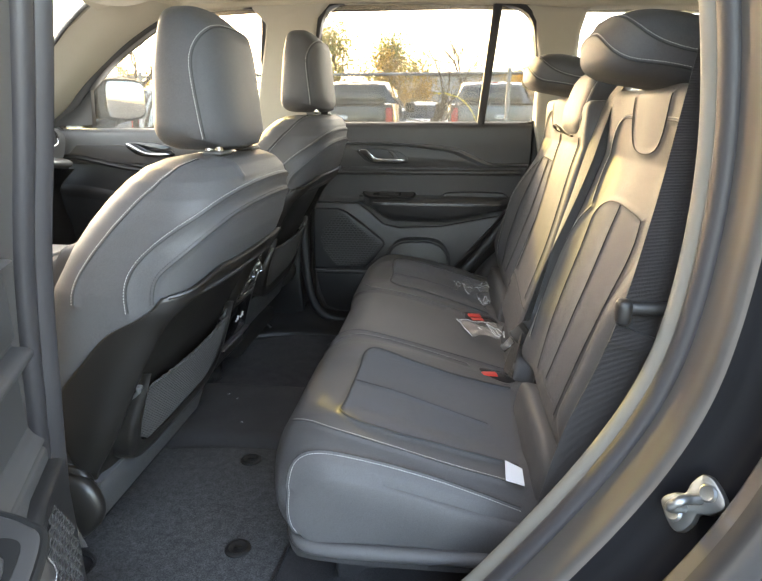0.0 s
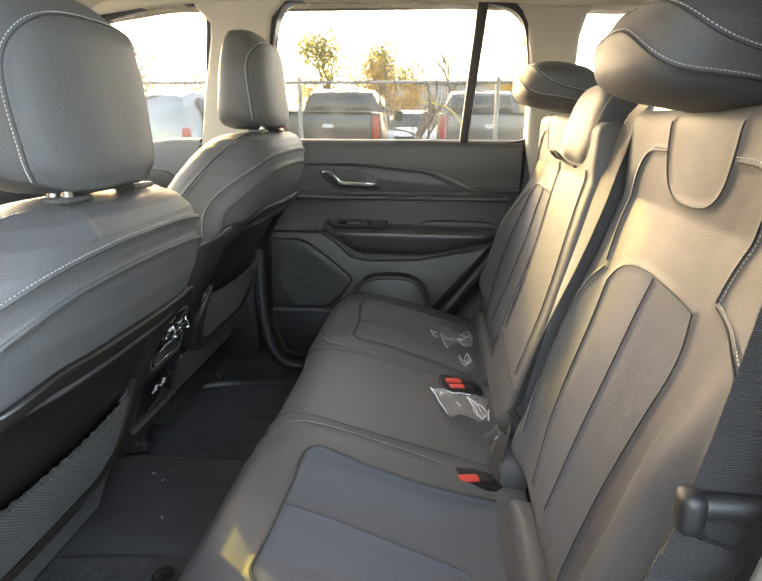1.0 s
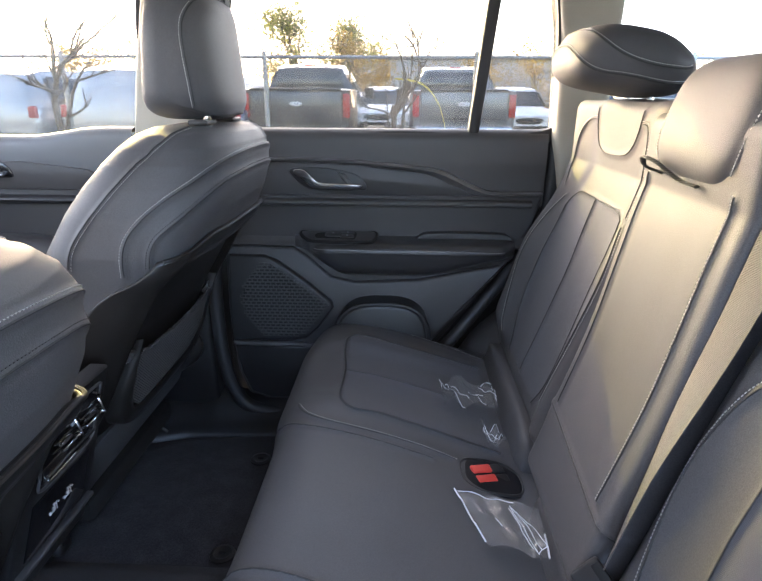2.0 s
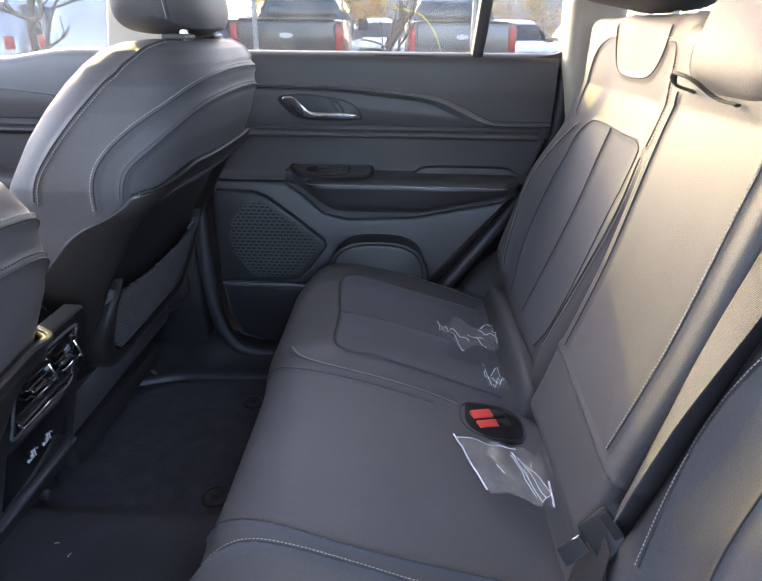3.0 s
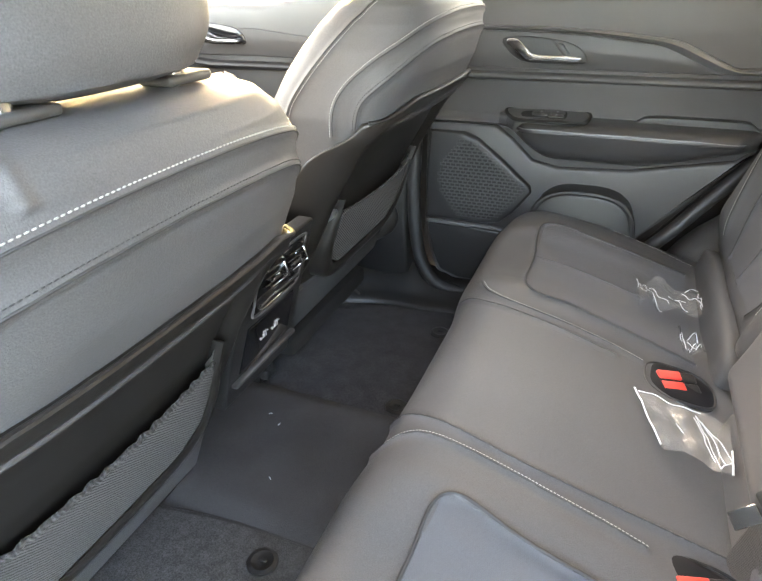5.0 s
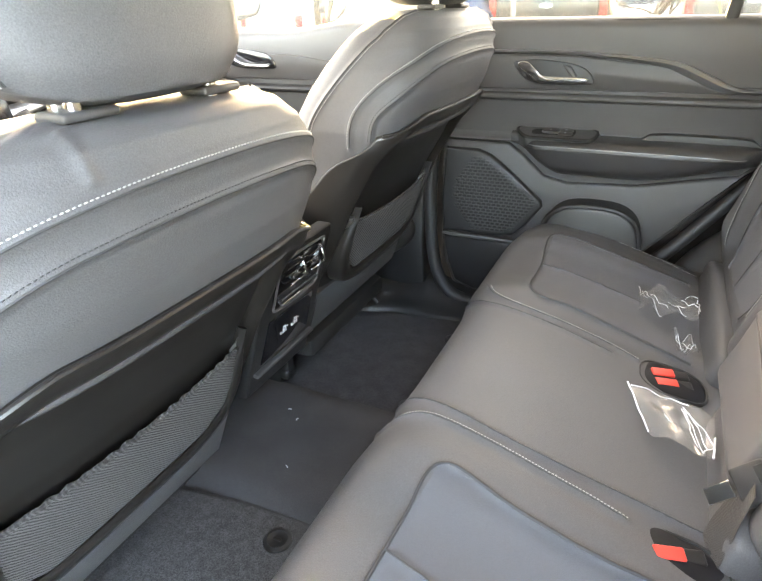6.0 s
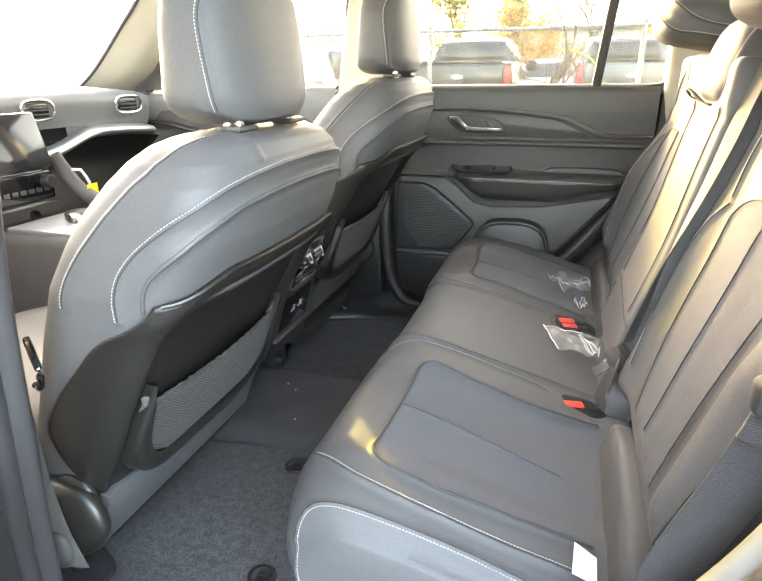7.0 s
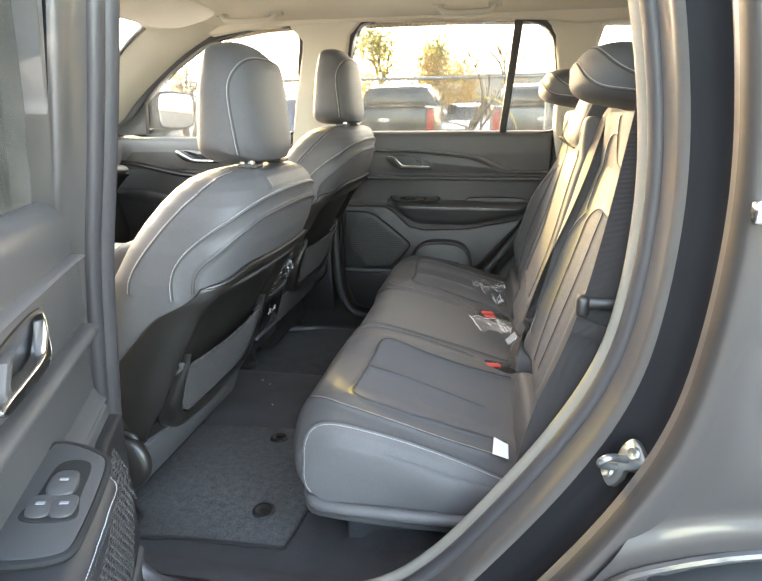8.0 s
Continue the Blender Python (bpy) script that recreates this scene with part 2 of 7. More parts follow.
def grid(P, close_u=False, close_v=False, mask=None, cap_u=False, flip=False):
    """Quads over an array of places (n, m, 3). mask: which quads to keep."""
    n, m = P.shape[:2]
    fs = []
    for i in range(n if close_u else n - 1):
        for j in range(m if close_v else m - 1):
            if mask is not None and not mask[i, j]:
                continue
            a, b, c, d = i * m + j, i * m + (j + 1) % m, ((i + 1) % n) * m + (j + 1) % m, ((i + 1) % n) * m + j
            fs.append((d, c, b, a) if flip else (a, b, c, d))
    v = P.reshape(-1, 3)
    if cap_u:
        e0, e1 = tuple(range(m)), tuple(range((n - 1) * m, n * m))
        fs += [e0 if flip else e0[::-1], e1[::-1] if flip else e1]
    return v, fs


def normals(P, close_u=False, close_v=False):
    du = (np.roll(P, -1, 0) - np.roll(P, 1, 0)) if close_u else np.gradient(P, axis=0)
    dv = (np.roll(P, -1, 1) - np.roll(P, 1, 1)) if close_v else np.gradient(P, axis=1)
    n = np.cross(du, dv)
    return n / np.maximum(np.linalg.norm(n, axis=2, keepdims=True), 1e-9)


def resample(pts, step, closed=False):
    """Even places along a smooth line through pts (Catmull-Rom)."""
    p = np.asarray(pts, float)
    q = np.vstack([p[-1], p, p[:2]]) if closed else np.vstack([2 * p[0] - p[1], p, 2 * p[-1] - p[-2]])
    out = []
    for i in range(1, len(q) - 2):
        t = np.linspace(0, 1, 24, endpoint=False)[:, None]
        a, b, c, d = q[i - 1], q[i], q[i + 1], q[i + 2]
        out.append(0.5 * (2 * b + (c - a) * t + (2 * a - 5 * b + 4 * c - d) * t ** 2 + (3 * b - a - 3 * c + d) * t ** 3))
    out = np.vstack(out + [q[-2][None]])
    s = np.concatenate([[0], np.cumsum(np.linalg.norm(np.diff(out, axis=0), axis=1))])
    k = max(2, int(round(s[-1] / step)) + 1)
    at = np.linspace(0, s[-1], k)
    return np.stack([np.interp(at, s, out[:, c]) for c in range(out.shape[1])], 1)


def nearest(seam, pts):
    d = np.full(len(pts), 9.0)
    for i in range(0, len(pts), 4000):
        d[i:i + 4000] = np.sqrt(((pts[i:i + 4000, None] - seam[None]) ** 2).sum(2)).min(1)
    return d


def on_surface(line, P, N):
    """Moves a line's places onto a surface, and gives its normals there."""
    v, n = P.reshape(-1, 3), N.reshape(-1, 3)

    def onto(places):
        out, nn = [], []
        for p in places:
            d = ((v - p) ** 2).sum(1)
            k = np.argpartition(d, 12)[:12]
            w = np.exp(-(d[k] - d[k].min()) / 0.00004)
            w /= w.sum()
            m = (n[k] * w[:, None]).sum(0)
            m /= np.linalg.norm(m)
            out.append(p - m * np.dot(p - (v[k] * w[:, None]).sum(0), m))
            nn.append(m)
        return np.array(out), np.array(nn)

    def even(a, pad):
        q = np.vstack([pad * a[0] - (pad - 1) * a[3:0:-1], a, pad * a[-1] - (pad - 1) * a[-2:-5:-1]])
        return sum(q[k:k + len(a)] for k in range(7)) / 7

    out, nn = onto(line)
    if len(out) > 8:
        out, nn = onto(even(out, 2))
        nn = even(nn, 1)
        nn /= np.linalg.norm(nn, axis=1, keepdims=True)
    return out, nn


def sew(P, seams, close_u=False, close_v=False, depth=0.0045, width=0.006, puff=0.0):
    """Sinks grooves along seams into a surface and lets the cloth swell between them."""
    N = normals(P, close_u, close_v)
    if not seams:
        return P, N
    pts = P.reshape(-1, 3)
    lines = [on_surface(resample(s, 0.006), P, N)[0] for s in seams]
    d = np.min([nearest(l, pts) for l in lines], axis=0)
    h = -depth * np.exp(-(d / width) ** 2) + puff * (1 - np.exp(-(d / 0.045) ** 2))
    Q = P + N * h.reshape(P.shape[:2])[..., None]
    return Q, normals(Q, close_u, close_v)


def stitches(line, P, N, side=0.004, length=0.0030, gap=0.0014, r=0.00065, lift=0.0011):
    """A row of thread dashes beside a seam."""
    c, n = on_surface(resample(line, length + gap), P, N)
    t = np.gradient(c, axis=0)
    t /= np.maximum(np.linalg.norm(t, axis=1, keepdims=True), 1e-9)
    b = np.cross(n, t)
    c = c + b * side
    c, n = on_surface(c, P, N)
    vs, fs = [], []
    for p, tt, nn, bb in zip(c, t, n, b):
        p = p + nn * lift
        k = len(vs)
        for s, q in ((-0.5, 0.55), (-0.2, 1.0), (0.2, 1.0), (0.5, 0.55)):
            for a, e in ((-1, 0), (0, 1.1), (1, 0), (0, -0.8)):
                vs.append(p + tt * length * s + bb * r * a * q + nn * r * e * q)
        for i in range(3):
            for j in range(4):
                fs.append((k + i * 4 + j, k + i * 4 + (j + 1) % 4, k + i * 4 + 4 + (j + 1) % 4, k + i * 4 + 4 + j))
        fs += [(k + 3, k + 2, k + 1, k), (k + 12, k + 13, k + 14, k + 15)]
    return np.array(vs), fs


def seam(line, P, N, parent, put=None, r=0.0011):
    """The dark line of a sewn seam, sunk in its groove."""
    c, n = on_surface(resample(line, 0.006), P, N)
    d = tube(c + n * 0.0010, r, 6, smooth=False)
    return part("seam", put(d) if put else d, STITCH_D, parent, "", 80)


def tube(line, r, seg=10, closed=False, step=0.02, flat=1.0, up=(0, 0, 1), smooth=True):
    """A round or flattened cord along a line."""
    c = resample(line, step, closed) if smooth else np.asarray(line, float)
    if closed:
        c = c[:-1]
    t = (np.roll(c, -1, 0) - np.roll(c, 1, 0)) if closed else np.gradient(c, axis=0)
    t /= np.maximum(np.linalg.norm(t, axis=1, keepdims=True), 1e-9)
    u = np.asarray(up, float)
    if np.abs(t @ u).mean() > 0.93:
        u = np.array([1.0, 0.0, 0.0])
    a = np.cross(t, u)
    a /= np.maximum(np.linalg.norm(a, axis=1, keepdims=True), 1e-6)
    b = np.cross(a, t)
    rr = np.broadcast_to(np.asarray(r, float), (len(c),))
    th = np.linspace(0, 2 * np.pi, seg, endpoint=False)
    P = c[:, None] + rr[:, None, None] * (a[:, None] * np.cos(th)[None, :, None] + flat * b[:, None] * np.sin(th)[None, :, None])
    return grid(P, close_u=closed, close_v=True, cap_u=not closed)


def ribbon(line, width_dir, w, thick, step=0.02):
    """A strap of even width with thickness. width_dir: one way or one per place of the line."""
    c = resample(line, step)
    wd = np.asarray(width_dir, float)
    if wd.ndim == 2:
        wd = np.stack([np.interp(np.linspace(0, 1, len(c)), np.linspace(0, 1, len(wd)), wd[:, k]) for k in range(3)], 1)
    else:
        wd = np.tile(wd, (len(c), 1))
    wd = wd / np.linalg.norm(wd, axis=1, keepdims=True)
    t = np.gradient(c, axis=0)
    n = np.cross(t, wd)
    n /= np.maximum(np.linalg.norm(n, axis=1, keepdims=True), 1e-9)
    k = []
    for a, e in ((-0.5, -0.3), (-0.5, 0.3), (-0.46, 0.5), (0.46, 0.5), (0.5, 0.3), (0.5, -0.3), (0.46, -0.5), (-0.46, -0.5)):
        k.append(c + wd * w * a + n * thick * e)
    return grid(np.stack(k, 1), close_v=True, cap_u=True)


def rbox(center, size, r, seg=3, turn=None):
    """A box with rounded edges, as a grid of a rounded cube."""
    s = np.asarray(size, float) / 2
    r = min(r, *(s * 0.999))
    bm = bmesh.new()
    bmesh.ops.create_cube(bm, size=2)
    for v in bm.verts:
        v.co = Vector((v.co.x * s[0], v.co.y * s[1], v.co.z * s[2]))
    bmesh.ops.bevel(bm, geom=list(bm.edges), offset=r, segments=seg, profile=0.5, affect='EDGES')
    m = Matrix.Translation(center) @ (turn.to_4x4() if turn is not None else Matrix())
    bm.transform(m)
    bm.verts.index_update()
    v = np.array([tuple(p.co) for p in bm.verts])
    f = [tuple(p.index for p in q.verts) for q in bm.faces]
    bm.free()
    return v, f


def slab(outline, lift, thick, r=0.004, seg=2, smooth=0.0):
    """A plate with a rounded front edge. outline: (a, b) pairs; lift(a, b, d): the place of a point d behind the front."""
    o = np.asarray(outline, float)
    if smooth:
        o = resample(o, smooth, closed=True)[:-1]
    ar = 0.5 * np.sum(o[:, 0] * np.roll(o[:, 1], -1) - np.roll(o[:, 0], -1) * o[:, 1])
    if ar < 0:
        o = o[::-1]
    t = np.roll(o, -1, 0) - np.roll(o, 1, 0)
    n = np.stack([-t[:, 1], t[:, 0]], 1)
    n /= np.maximum(np.linalg.norm(n, axis=1, keepdims=True), 1e-9)
    rings = []
    for i in range(seg + 1):
        a = math.pi / 2 * i / seg
        rings.append((o + n * r * (1 - math.sin(a)), r * (1 - math.cos(a))))
    rings = [(rings[0][0], 0.0)] + rings[1:] if seg else [(o, 0.0)]
    rings.append((o, thick))
    P = np.array([[lift(a, b, d) for a, b in ring] for ring, d in rings])
    v, f = grid(P, close_v=True)
    m = len(o)
    f = f + [tuple(range(m))[::-1], tuple(range((len(rings) - 1) * m, len(rings) * m))]
    return v, f


def pillow(center, half, n=(2.6, 2.6, 2.6), turn=None, nu=40, nv=28, warp=None):
    """A soft rounded block (superellipsoid)."""
    th = np.linspace(-math.pi, math.pi, nu, endpoint=False)
    ph = np.linspace(-math.pi / 2, math.pi / 2, nv)
    f = lambda c, e: np.sign(c) * np.abs(c) ** (2 / e)
    T, F = np.meshgrid(th, ph)
    P = np.stack([half[0] * f(np.cos(F), n[2]) * f(np.cos(T), n[0]), half[1] * f(np.cos(F), n[2]) * f(np.sin(T), n[1]), half[2] * f(np.sin(F), n[2])], 2)
    if warp is not None:
        P = warp(P)
    if turn is not None:
        P = P @ np.array(turn.to_3x3()).T
    return P + np.asarray(center, float)


def revolve(profile, center, axis, seg=32):
    """A turned body. profile: (radius, height along the axis)."""
    z = Vector(axis).normalized()
    q = np.array(z.to_track_quat('Z', 'Y').to_matrix())
    a = np.linspace(0, 2 * math.pi, seg, endpoint=False)
    P = np.array([[(r * math.cos(t), r * math.sin(t), h) for t in a] for r, h in profile]) @ q.T + np.asarray(center, float)
    return grid(P, close_v=True, cap_u=True)


def smooth01(x, a, b):
    t = np.clip((x - a) / (b - a), 0, 1)
    return t * t * (3 - 2 * t)


def mirror_y(data):
    v, f = data
    v = np.array(v, float)
    v[:, 1] *= -1
    return v, [q[::-1] for q in f]

# ---- ground and car shell ----
GROUND = -0.04
g = np.array([[(x, y, GROUND) for y in np.linspace(-1, 1, 41) ** 3 * 400] for x in np.linspace(-1, 1, 41) ** 3 * 400])
tagged(part("ground", grid(g), ASPHALT), "worn grey asphalt of a car park", "ground", kind="structure")


def wall_y(y0):
    """Places on a wall of the far side: a is x, b is z, d goes outwards."""
    return lambda a, b, d: (a, y0 + d, b)


# floor with a low tunnel hump and a riser under the rear bench
xs, ys = np.linspace(-1.35, 0.62, 60), np.linspace(-0.745, 0.745, 80)
F = np.array([[(x, y, 0.408 + 0.028 * float(1 - smooth01(abs(y - 0.01), 0.13, 0.2)) + 0.03 * float(smooth01(abs(y), 0.66, 0.73))
                + 0.16 * float(smooth01(x, 0.16, 0.26)) * float(smooth01(x, 0.16, 0.24)) * float(1 - smooth01(abs(y), 0.54, 0.60))
                + 0.05 * float(smooth01(x, 0.14, 0.55)) * float(smooth01(abs(y), 0.54, 0.60))) for y in ys] for x in xs])
tagged(part("floor", grid(F, flip=True), CARPET), "dark grey carpeted car floor with a low tunnel hump", "floor", kind="structure")

# headliner, arched over the cabin
hx, hy = np.linspace(-0.80, 1.95, 50), np.linspace(-0.715, 0.715, 44)
H = np.array([[(x, y, 1.668 - 0.068 * (abs(y) / 0.70) ** 3.2 - 0.07 * max(0, (x - 0.9)) ** 2 - 0.25 * max(0, -0.45 - x) ** 2 * 2.2) for y in hy] for x in hx])
ceil = tagged(part("ceiling", grid(H), LINER), "light grey cloth headliner", "ceiling", kind="structure")
R = H.copy()
R[..., 1] *= 1.30
R[..., 2] += 0.05 - 0.05 * (np.abs(hy) / 0.715)[None, :] ** 6
tagged(part("roof", grid(R, flip=True), PAINT), "dark grey painted car roof", "roof", kind="structure")

# far side: pillars, rail over the doors, outer skin
bp = [(-0.325, 1.15), (-0.305, 1.30), (-0.268, 1.49), (-0.265, 1.53), (-0.31, 1.578), (-0.31, 1.62), (-0.02, 1.62), (-0.04, 1.585), (-0.082, 1.545), (-0.095, 1.47), (-0.118, 1.33), (-0.142, 1.15)]
tagged(part("pillar_b_far", slab(bp, wall_y(0.705), 0.09, 0.012, 3), PILLAR), "light grey trimmed door pillar", "pillar", kind="structure")
bl = [(-0.34, 0.42), (-0.34, 1.15), (-0.172, 1.15), (-0.176, 0.9), (-0.176, 0.62), (-0.168, 0.42)]
tagged(part("pillar_b_far_lower", slab(bl, wall_y(0.70), 0.10, 0.012, 3), PLASTIC), "black plastic lower pillar trim", "pillar", kind="structure")
rail = [(-0.85, 1.63), (-0.62, 1.555), (-0.45, 1.578), (-0.31, 1.583), (-0.02, 1.588), (0.3, 1.585), (0.6, 1.574), (0.72, 1.56), (0.86, 1.562), (1.3, 1.55), (1.9, 1.5), (1.9, 1.66), (-0.85, 1.66)]
tagged(part("roof_rail_far", slab(rail, wall_y(0.70), 0.14, 0.01, 3), LINER), "light grey roof rail trim over the doors", "trim", kind="structure")
cp = [(0.672, 1.19), (0.668, 1.40), (0.645, 1.52), (0.60, 1.60), (0.86, 1.60), (0.815, 1.545), (0.80, 1.49), (0.79, 1.25), (0.79, 1.05), (0.70, 1.05)]
tagged(part("pillar_c_far", slab(cp, wall_y(0.715), 0.08, 0.02, 3), PILLAR), "light grey rear pillar trim", "pillar", kind="structure")
dp = [(1.32, 1.05), (1.36, 1.30), (1.30, 1.56), (1.95, 1.6), (1.95, 1.05)]
tagged(part("pillar_d_far", slab(dp, wall_y(0.715), 0.1, 0.02, 3), PILLAR), "light grey tail pillar trim", "pillar", kind="structure")
qg = [(0.78, 1.20), (0.79, 1.50), (0.82, 1.56), (1.31, 1.56), (1.37, 1.30), (1.35, 1.20)]
w = part("window_quarter_far", slab(qg, wall_y(0.775), 0.005, 0.001, 1), PRIVACY)
w.visible_shadow = False
tagged(w, "tinted rear quarter window", "window", kind="structure")
lower = [(0.70, 0.38), (0.70, 1.21), (1.95, 1.21), (1.95, 0.38)]
tagged(part("wall_cargo_far", slab(lower, wall_y(0.745), 0.1, 0.01, 2), PLASTIC_S), "dark plastic cargo side trim", "wall", kind="structure")
skin = [(-2.3, 0.2), (-2.3, 1.12), (-1.2, 1.15), (1.95, 1.17), (1.95, 0.2)]
tagged(part("wall_far", slab(skin, wall_y(0.90), 0.05, 0.01, 2), PAINT), "dark grey painted outer body side", "wall", kind="structure")

# wheel housing trim behind the far door
wh = pillow((0.885, 0.76, 0.36), (0.46, 0.14, 0.46), (2.4, 2.4, 2.4))
tagged(part("wheel_housing_trim", grid(wh, close_v=True), PLASTIC_S), "black moulded wheel housing cover", "trim", kind="structure")

# screen pillars, windscreen, cowl
for sgn, nm in ((1, "far"), (-1, "near")):
    line_t = np.array([(-1.48, 0.66, 1.14), (-1.24, 0.615, 1.235), (-1.0, 0.585, 1.43), (-0.86, 0.565, 1.545), (-0.70, 0.545, 1.64)])
    line_b = np.array([(-1.30, 0.775, 1.14), (-1.10, 0.775, 1.235), (-0.92, 0.755, 1.375), (-0.76, 0.74, 1.485), (-0.58, 0.715, 1.585)])
    line_o = line_b + np.array([-0.02, 0.07, 0.0])
    line_i = line_t + np.array([-0.03, 0.03, 0.02])
    rows = [resample(l, 0.02)[np.linspace(0, len(resample(l, 0.02)) - 1, 40).astype(int)] for l in (line_i, line_t, line_t * 0.5 + line_b * 0.5 + np.array([0.012, -0.012, 0.0]), line_b, line_o)]
    P = np.stack(rows, 1)
    P[..., 1] *= sgn
    P = np.stack([np.stack([np.interp(np.linspace(0, 4, 17), range(5), r[:, c]) for c in range(3)], 1) for r in P])
    tagged(part("pillar_a_" + nm, grid(P, flip=sgn < 0), PILLAR), "pale grey sloping screen pillar trim", "pillar", kind="structure")
    tagged(part("screen_seal_" + nm, tube([(x, y * sgn, z) for x, y, z in line_t + np.array([-0.012, 0.0, -0.004])], 0.006, 8), RUBBER), "black screen edge seal", "trim", kind="structure")
W = np.array([[(-1.50 + 0.80 * t - 0.06 * (1 - (s / 0.66) ** 2), s * (1 - 0.17 * t), 1.13 + 0.51 * t) for s in np.linspace(-0.66, 0.66, 16)] for t in np.linspace(0, 1, 10)])
w = part("windscreen", grid(W), WINDOW)
w.visible_shadow = False
tagged(w, "clear sloping windscreen", "window", kind="structure")
hood = np.array([[(-1.5 - 1.1 * t, s, 1.13 - 0.10 * t ** 2 - 0.05 * (s / 0.8) ** 2) for s in np.linspace(-0.85, 0.85, 12)] for t in np.linspace(0, 1, 10)])
tagged(part("bonnet", grid(hood, flip=True), PAINT), "dark grey painted bonnet", "bonnet", kind="structure")
tagged(part("firewall", rbox((-1.60, 0, 0.7), (0.05, 1.6, 0.84), 0.01), DARK), "dark bulkhead behind the dashboard", "wall", kind="structure")

# tail of the cabin
tagged(part("wall_tail", rbox((1.95, 0, 0.75), (0.06, 1.6, 0.9), 0.01), PLASTIC_S), "dark tailgate lower trim", "wall", kind="structure")
tg = part("window_tail", rbox((1.9, 0, 1.38), (0.006, 1.3, 0.36), 0.002), PRIVACY)
tg.visible_shadow = False
tagged(tg, "tinted tailgate window", "window", kind="structure")
tagged(part("cargo_floor", rbox((1.3, 0, 0.62), (1.3, 1.5, 0.04), 0.01), CARPET), "dark carpeted cargo floor", "floor", kind="structure")
for y in (-0.68, 0.68):
    tagged(part("pillar_tail", rbox((1.9, y, 1.38), (0.08, 0.1, 0.4), 0.03), PILLAR), "light grey tailgate pillar", "pillar", kind="structure")

# ---- near side: door opening, jamb and rear quarter ----
OPENING = [(-0.03, 1.56), (-0.052, 1.40), (-0.083, 1.22), (-0.116, 1.05), (-0.138, 0.85), (-0.155, 0.66), (-0.158, 0.52), (-0.135, 0.462), (-0.08, 0.447), (0.05, 0.447), (0.18, 0.468),
           (0.30, 0.515), (0.385, 0.588), (0.468, 0.697), (0.551, 0.825), (0.602, 0.93), (0.625, 1.03), (0.632, 1.17), (0.618, 1.30), (0.585, 1.44), (0.54, 1.54), (0.44, 1.585), (0.2, 1.60), (0.02, 1.60)]
O = resample(OPENING, 0.012, closed=True)[:-1]
t = np.roll(O, -1, 0) - np.roll(O, 1, 0)
t /= np.linalg.norm(t, axis=1, keepdims=True)
ON = np.stack([t[:, 1], -t[:, 0]], 1)
cen = O.mean(0)
ON *= np.sign(((O - cen) * ON).sum(1).mean())
rearness = smooth01(O[:, 0], -0.05, 0.35)


def sweep(profile):
    """Sweeps (outward, y) pairs round the door opening."""
    rows = [np.stack([O[:, 0] + ON[:, 0] * o, np.full(len(O), y), O[:, 1] + ON[:, 1] * o], 1) for o, y in profile]
    return np.stack(rows, 0)


def rounded(profile):
    return resample(profile, 0.004)


jamb = thing("door_jamb", (0.2, -0.85, 0.44), "dark grey painted door opening with rubber seal and striker plate", "door frame", kind="structure")
rear_side = np.tile((O[:, 0] > 0.20) & (O[:, 1] < 1.52), (len(rounded([(0.055, -0.722), (0.022, -0.744), (0.004, -0.751), (0.0, -0.758), (0.004, -0.768), (0.014, -0.778), (0.018, -0.79)])) - 1, 1))
TR = sweep(rounded([(0.055, -0.722), (0.022, -0.744), (0.004, -0.751), (0.0, -0.758), (0.004, -0.768), (0.014, -0.778), (0.018, -0.79)]))
part("inner_trim", grid(TR, close_v=True, flip=True, mask=rear_side), TRIM_E, jamb, "grey-beige trim edge along the rear pillar")
part("inner_trim", grid(TR, close_v=True, flip=True, mask=~rear_side), SEALM, jamb, "grey trim edge along the opening")
S = sweep([(0.017 + 0.012 * math.cos(a), -0.785 + 0.014 * math.sin(a)) for a in np.linspace(0, 2 * math.pi, 14, endpoint=False)])
part("rubber_seal", grid(S, close_u=True, close_v=True), SEALM, jamb, "grey rubber door seal")
prof = [(0.016, -0.785), (0.020, -0.802), (0.0215, -0.825), (0.020, -0.845), (0.022, -0.853), (0.030, -0.858)]
part("inner_flange", grid(sweep(rounded(prof)), close_v=True, flip=True), JAMB, jamb)
# recess band in its own near-black, much darker than the flanges beside it
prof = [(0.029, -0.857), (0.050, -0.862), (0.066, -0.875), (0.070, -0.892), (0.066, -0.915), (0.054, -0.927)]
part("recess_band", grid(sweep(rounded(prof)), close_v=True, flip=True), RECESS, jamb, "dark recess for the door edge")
prof = [(0.055, -0.926), (0.047, -0.930), (0.043, -0.937), (0.042, -0.956)]
part("outer_flange", grid(sweep(rounded(prof)), close_v=True, flip=True), JAMB, jamb)
part("outer_skirt", grid(sweep(rounded([(0.0415, -0.954), (0.0425, -0.962), (0.046, -0.969), (0.052, -0.9735), (0.060, -0.9750), (0.072, -0.9738), (0.085, -0.970)])), close_v=True, flip=True), PAINT, jamb)
sill = rbox((0.175, -0.80, 0.425), (0.85, 0.13, 0.03), 0.012)
part("sill_plate", sill, PLASTIC, jamb, "black plastic sill step plate")
part("sill_inset", rbox((0.05, -0.805, 0.441), (0.36, 0.05, 0.006), 0.002), PLASTIC, jamb, "grained sill inset")
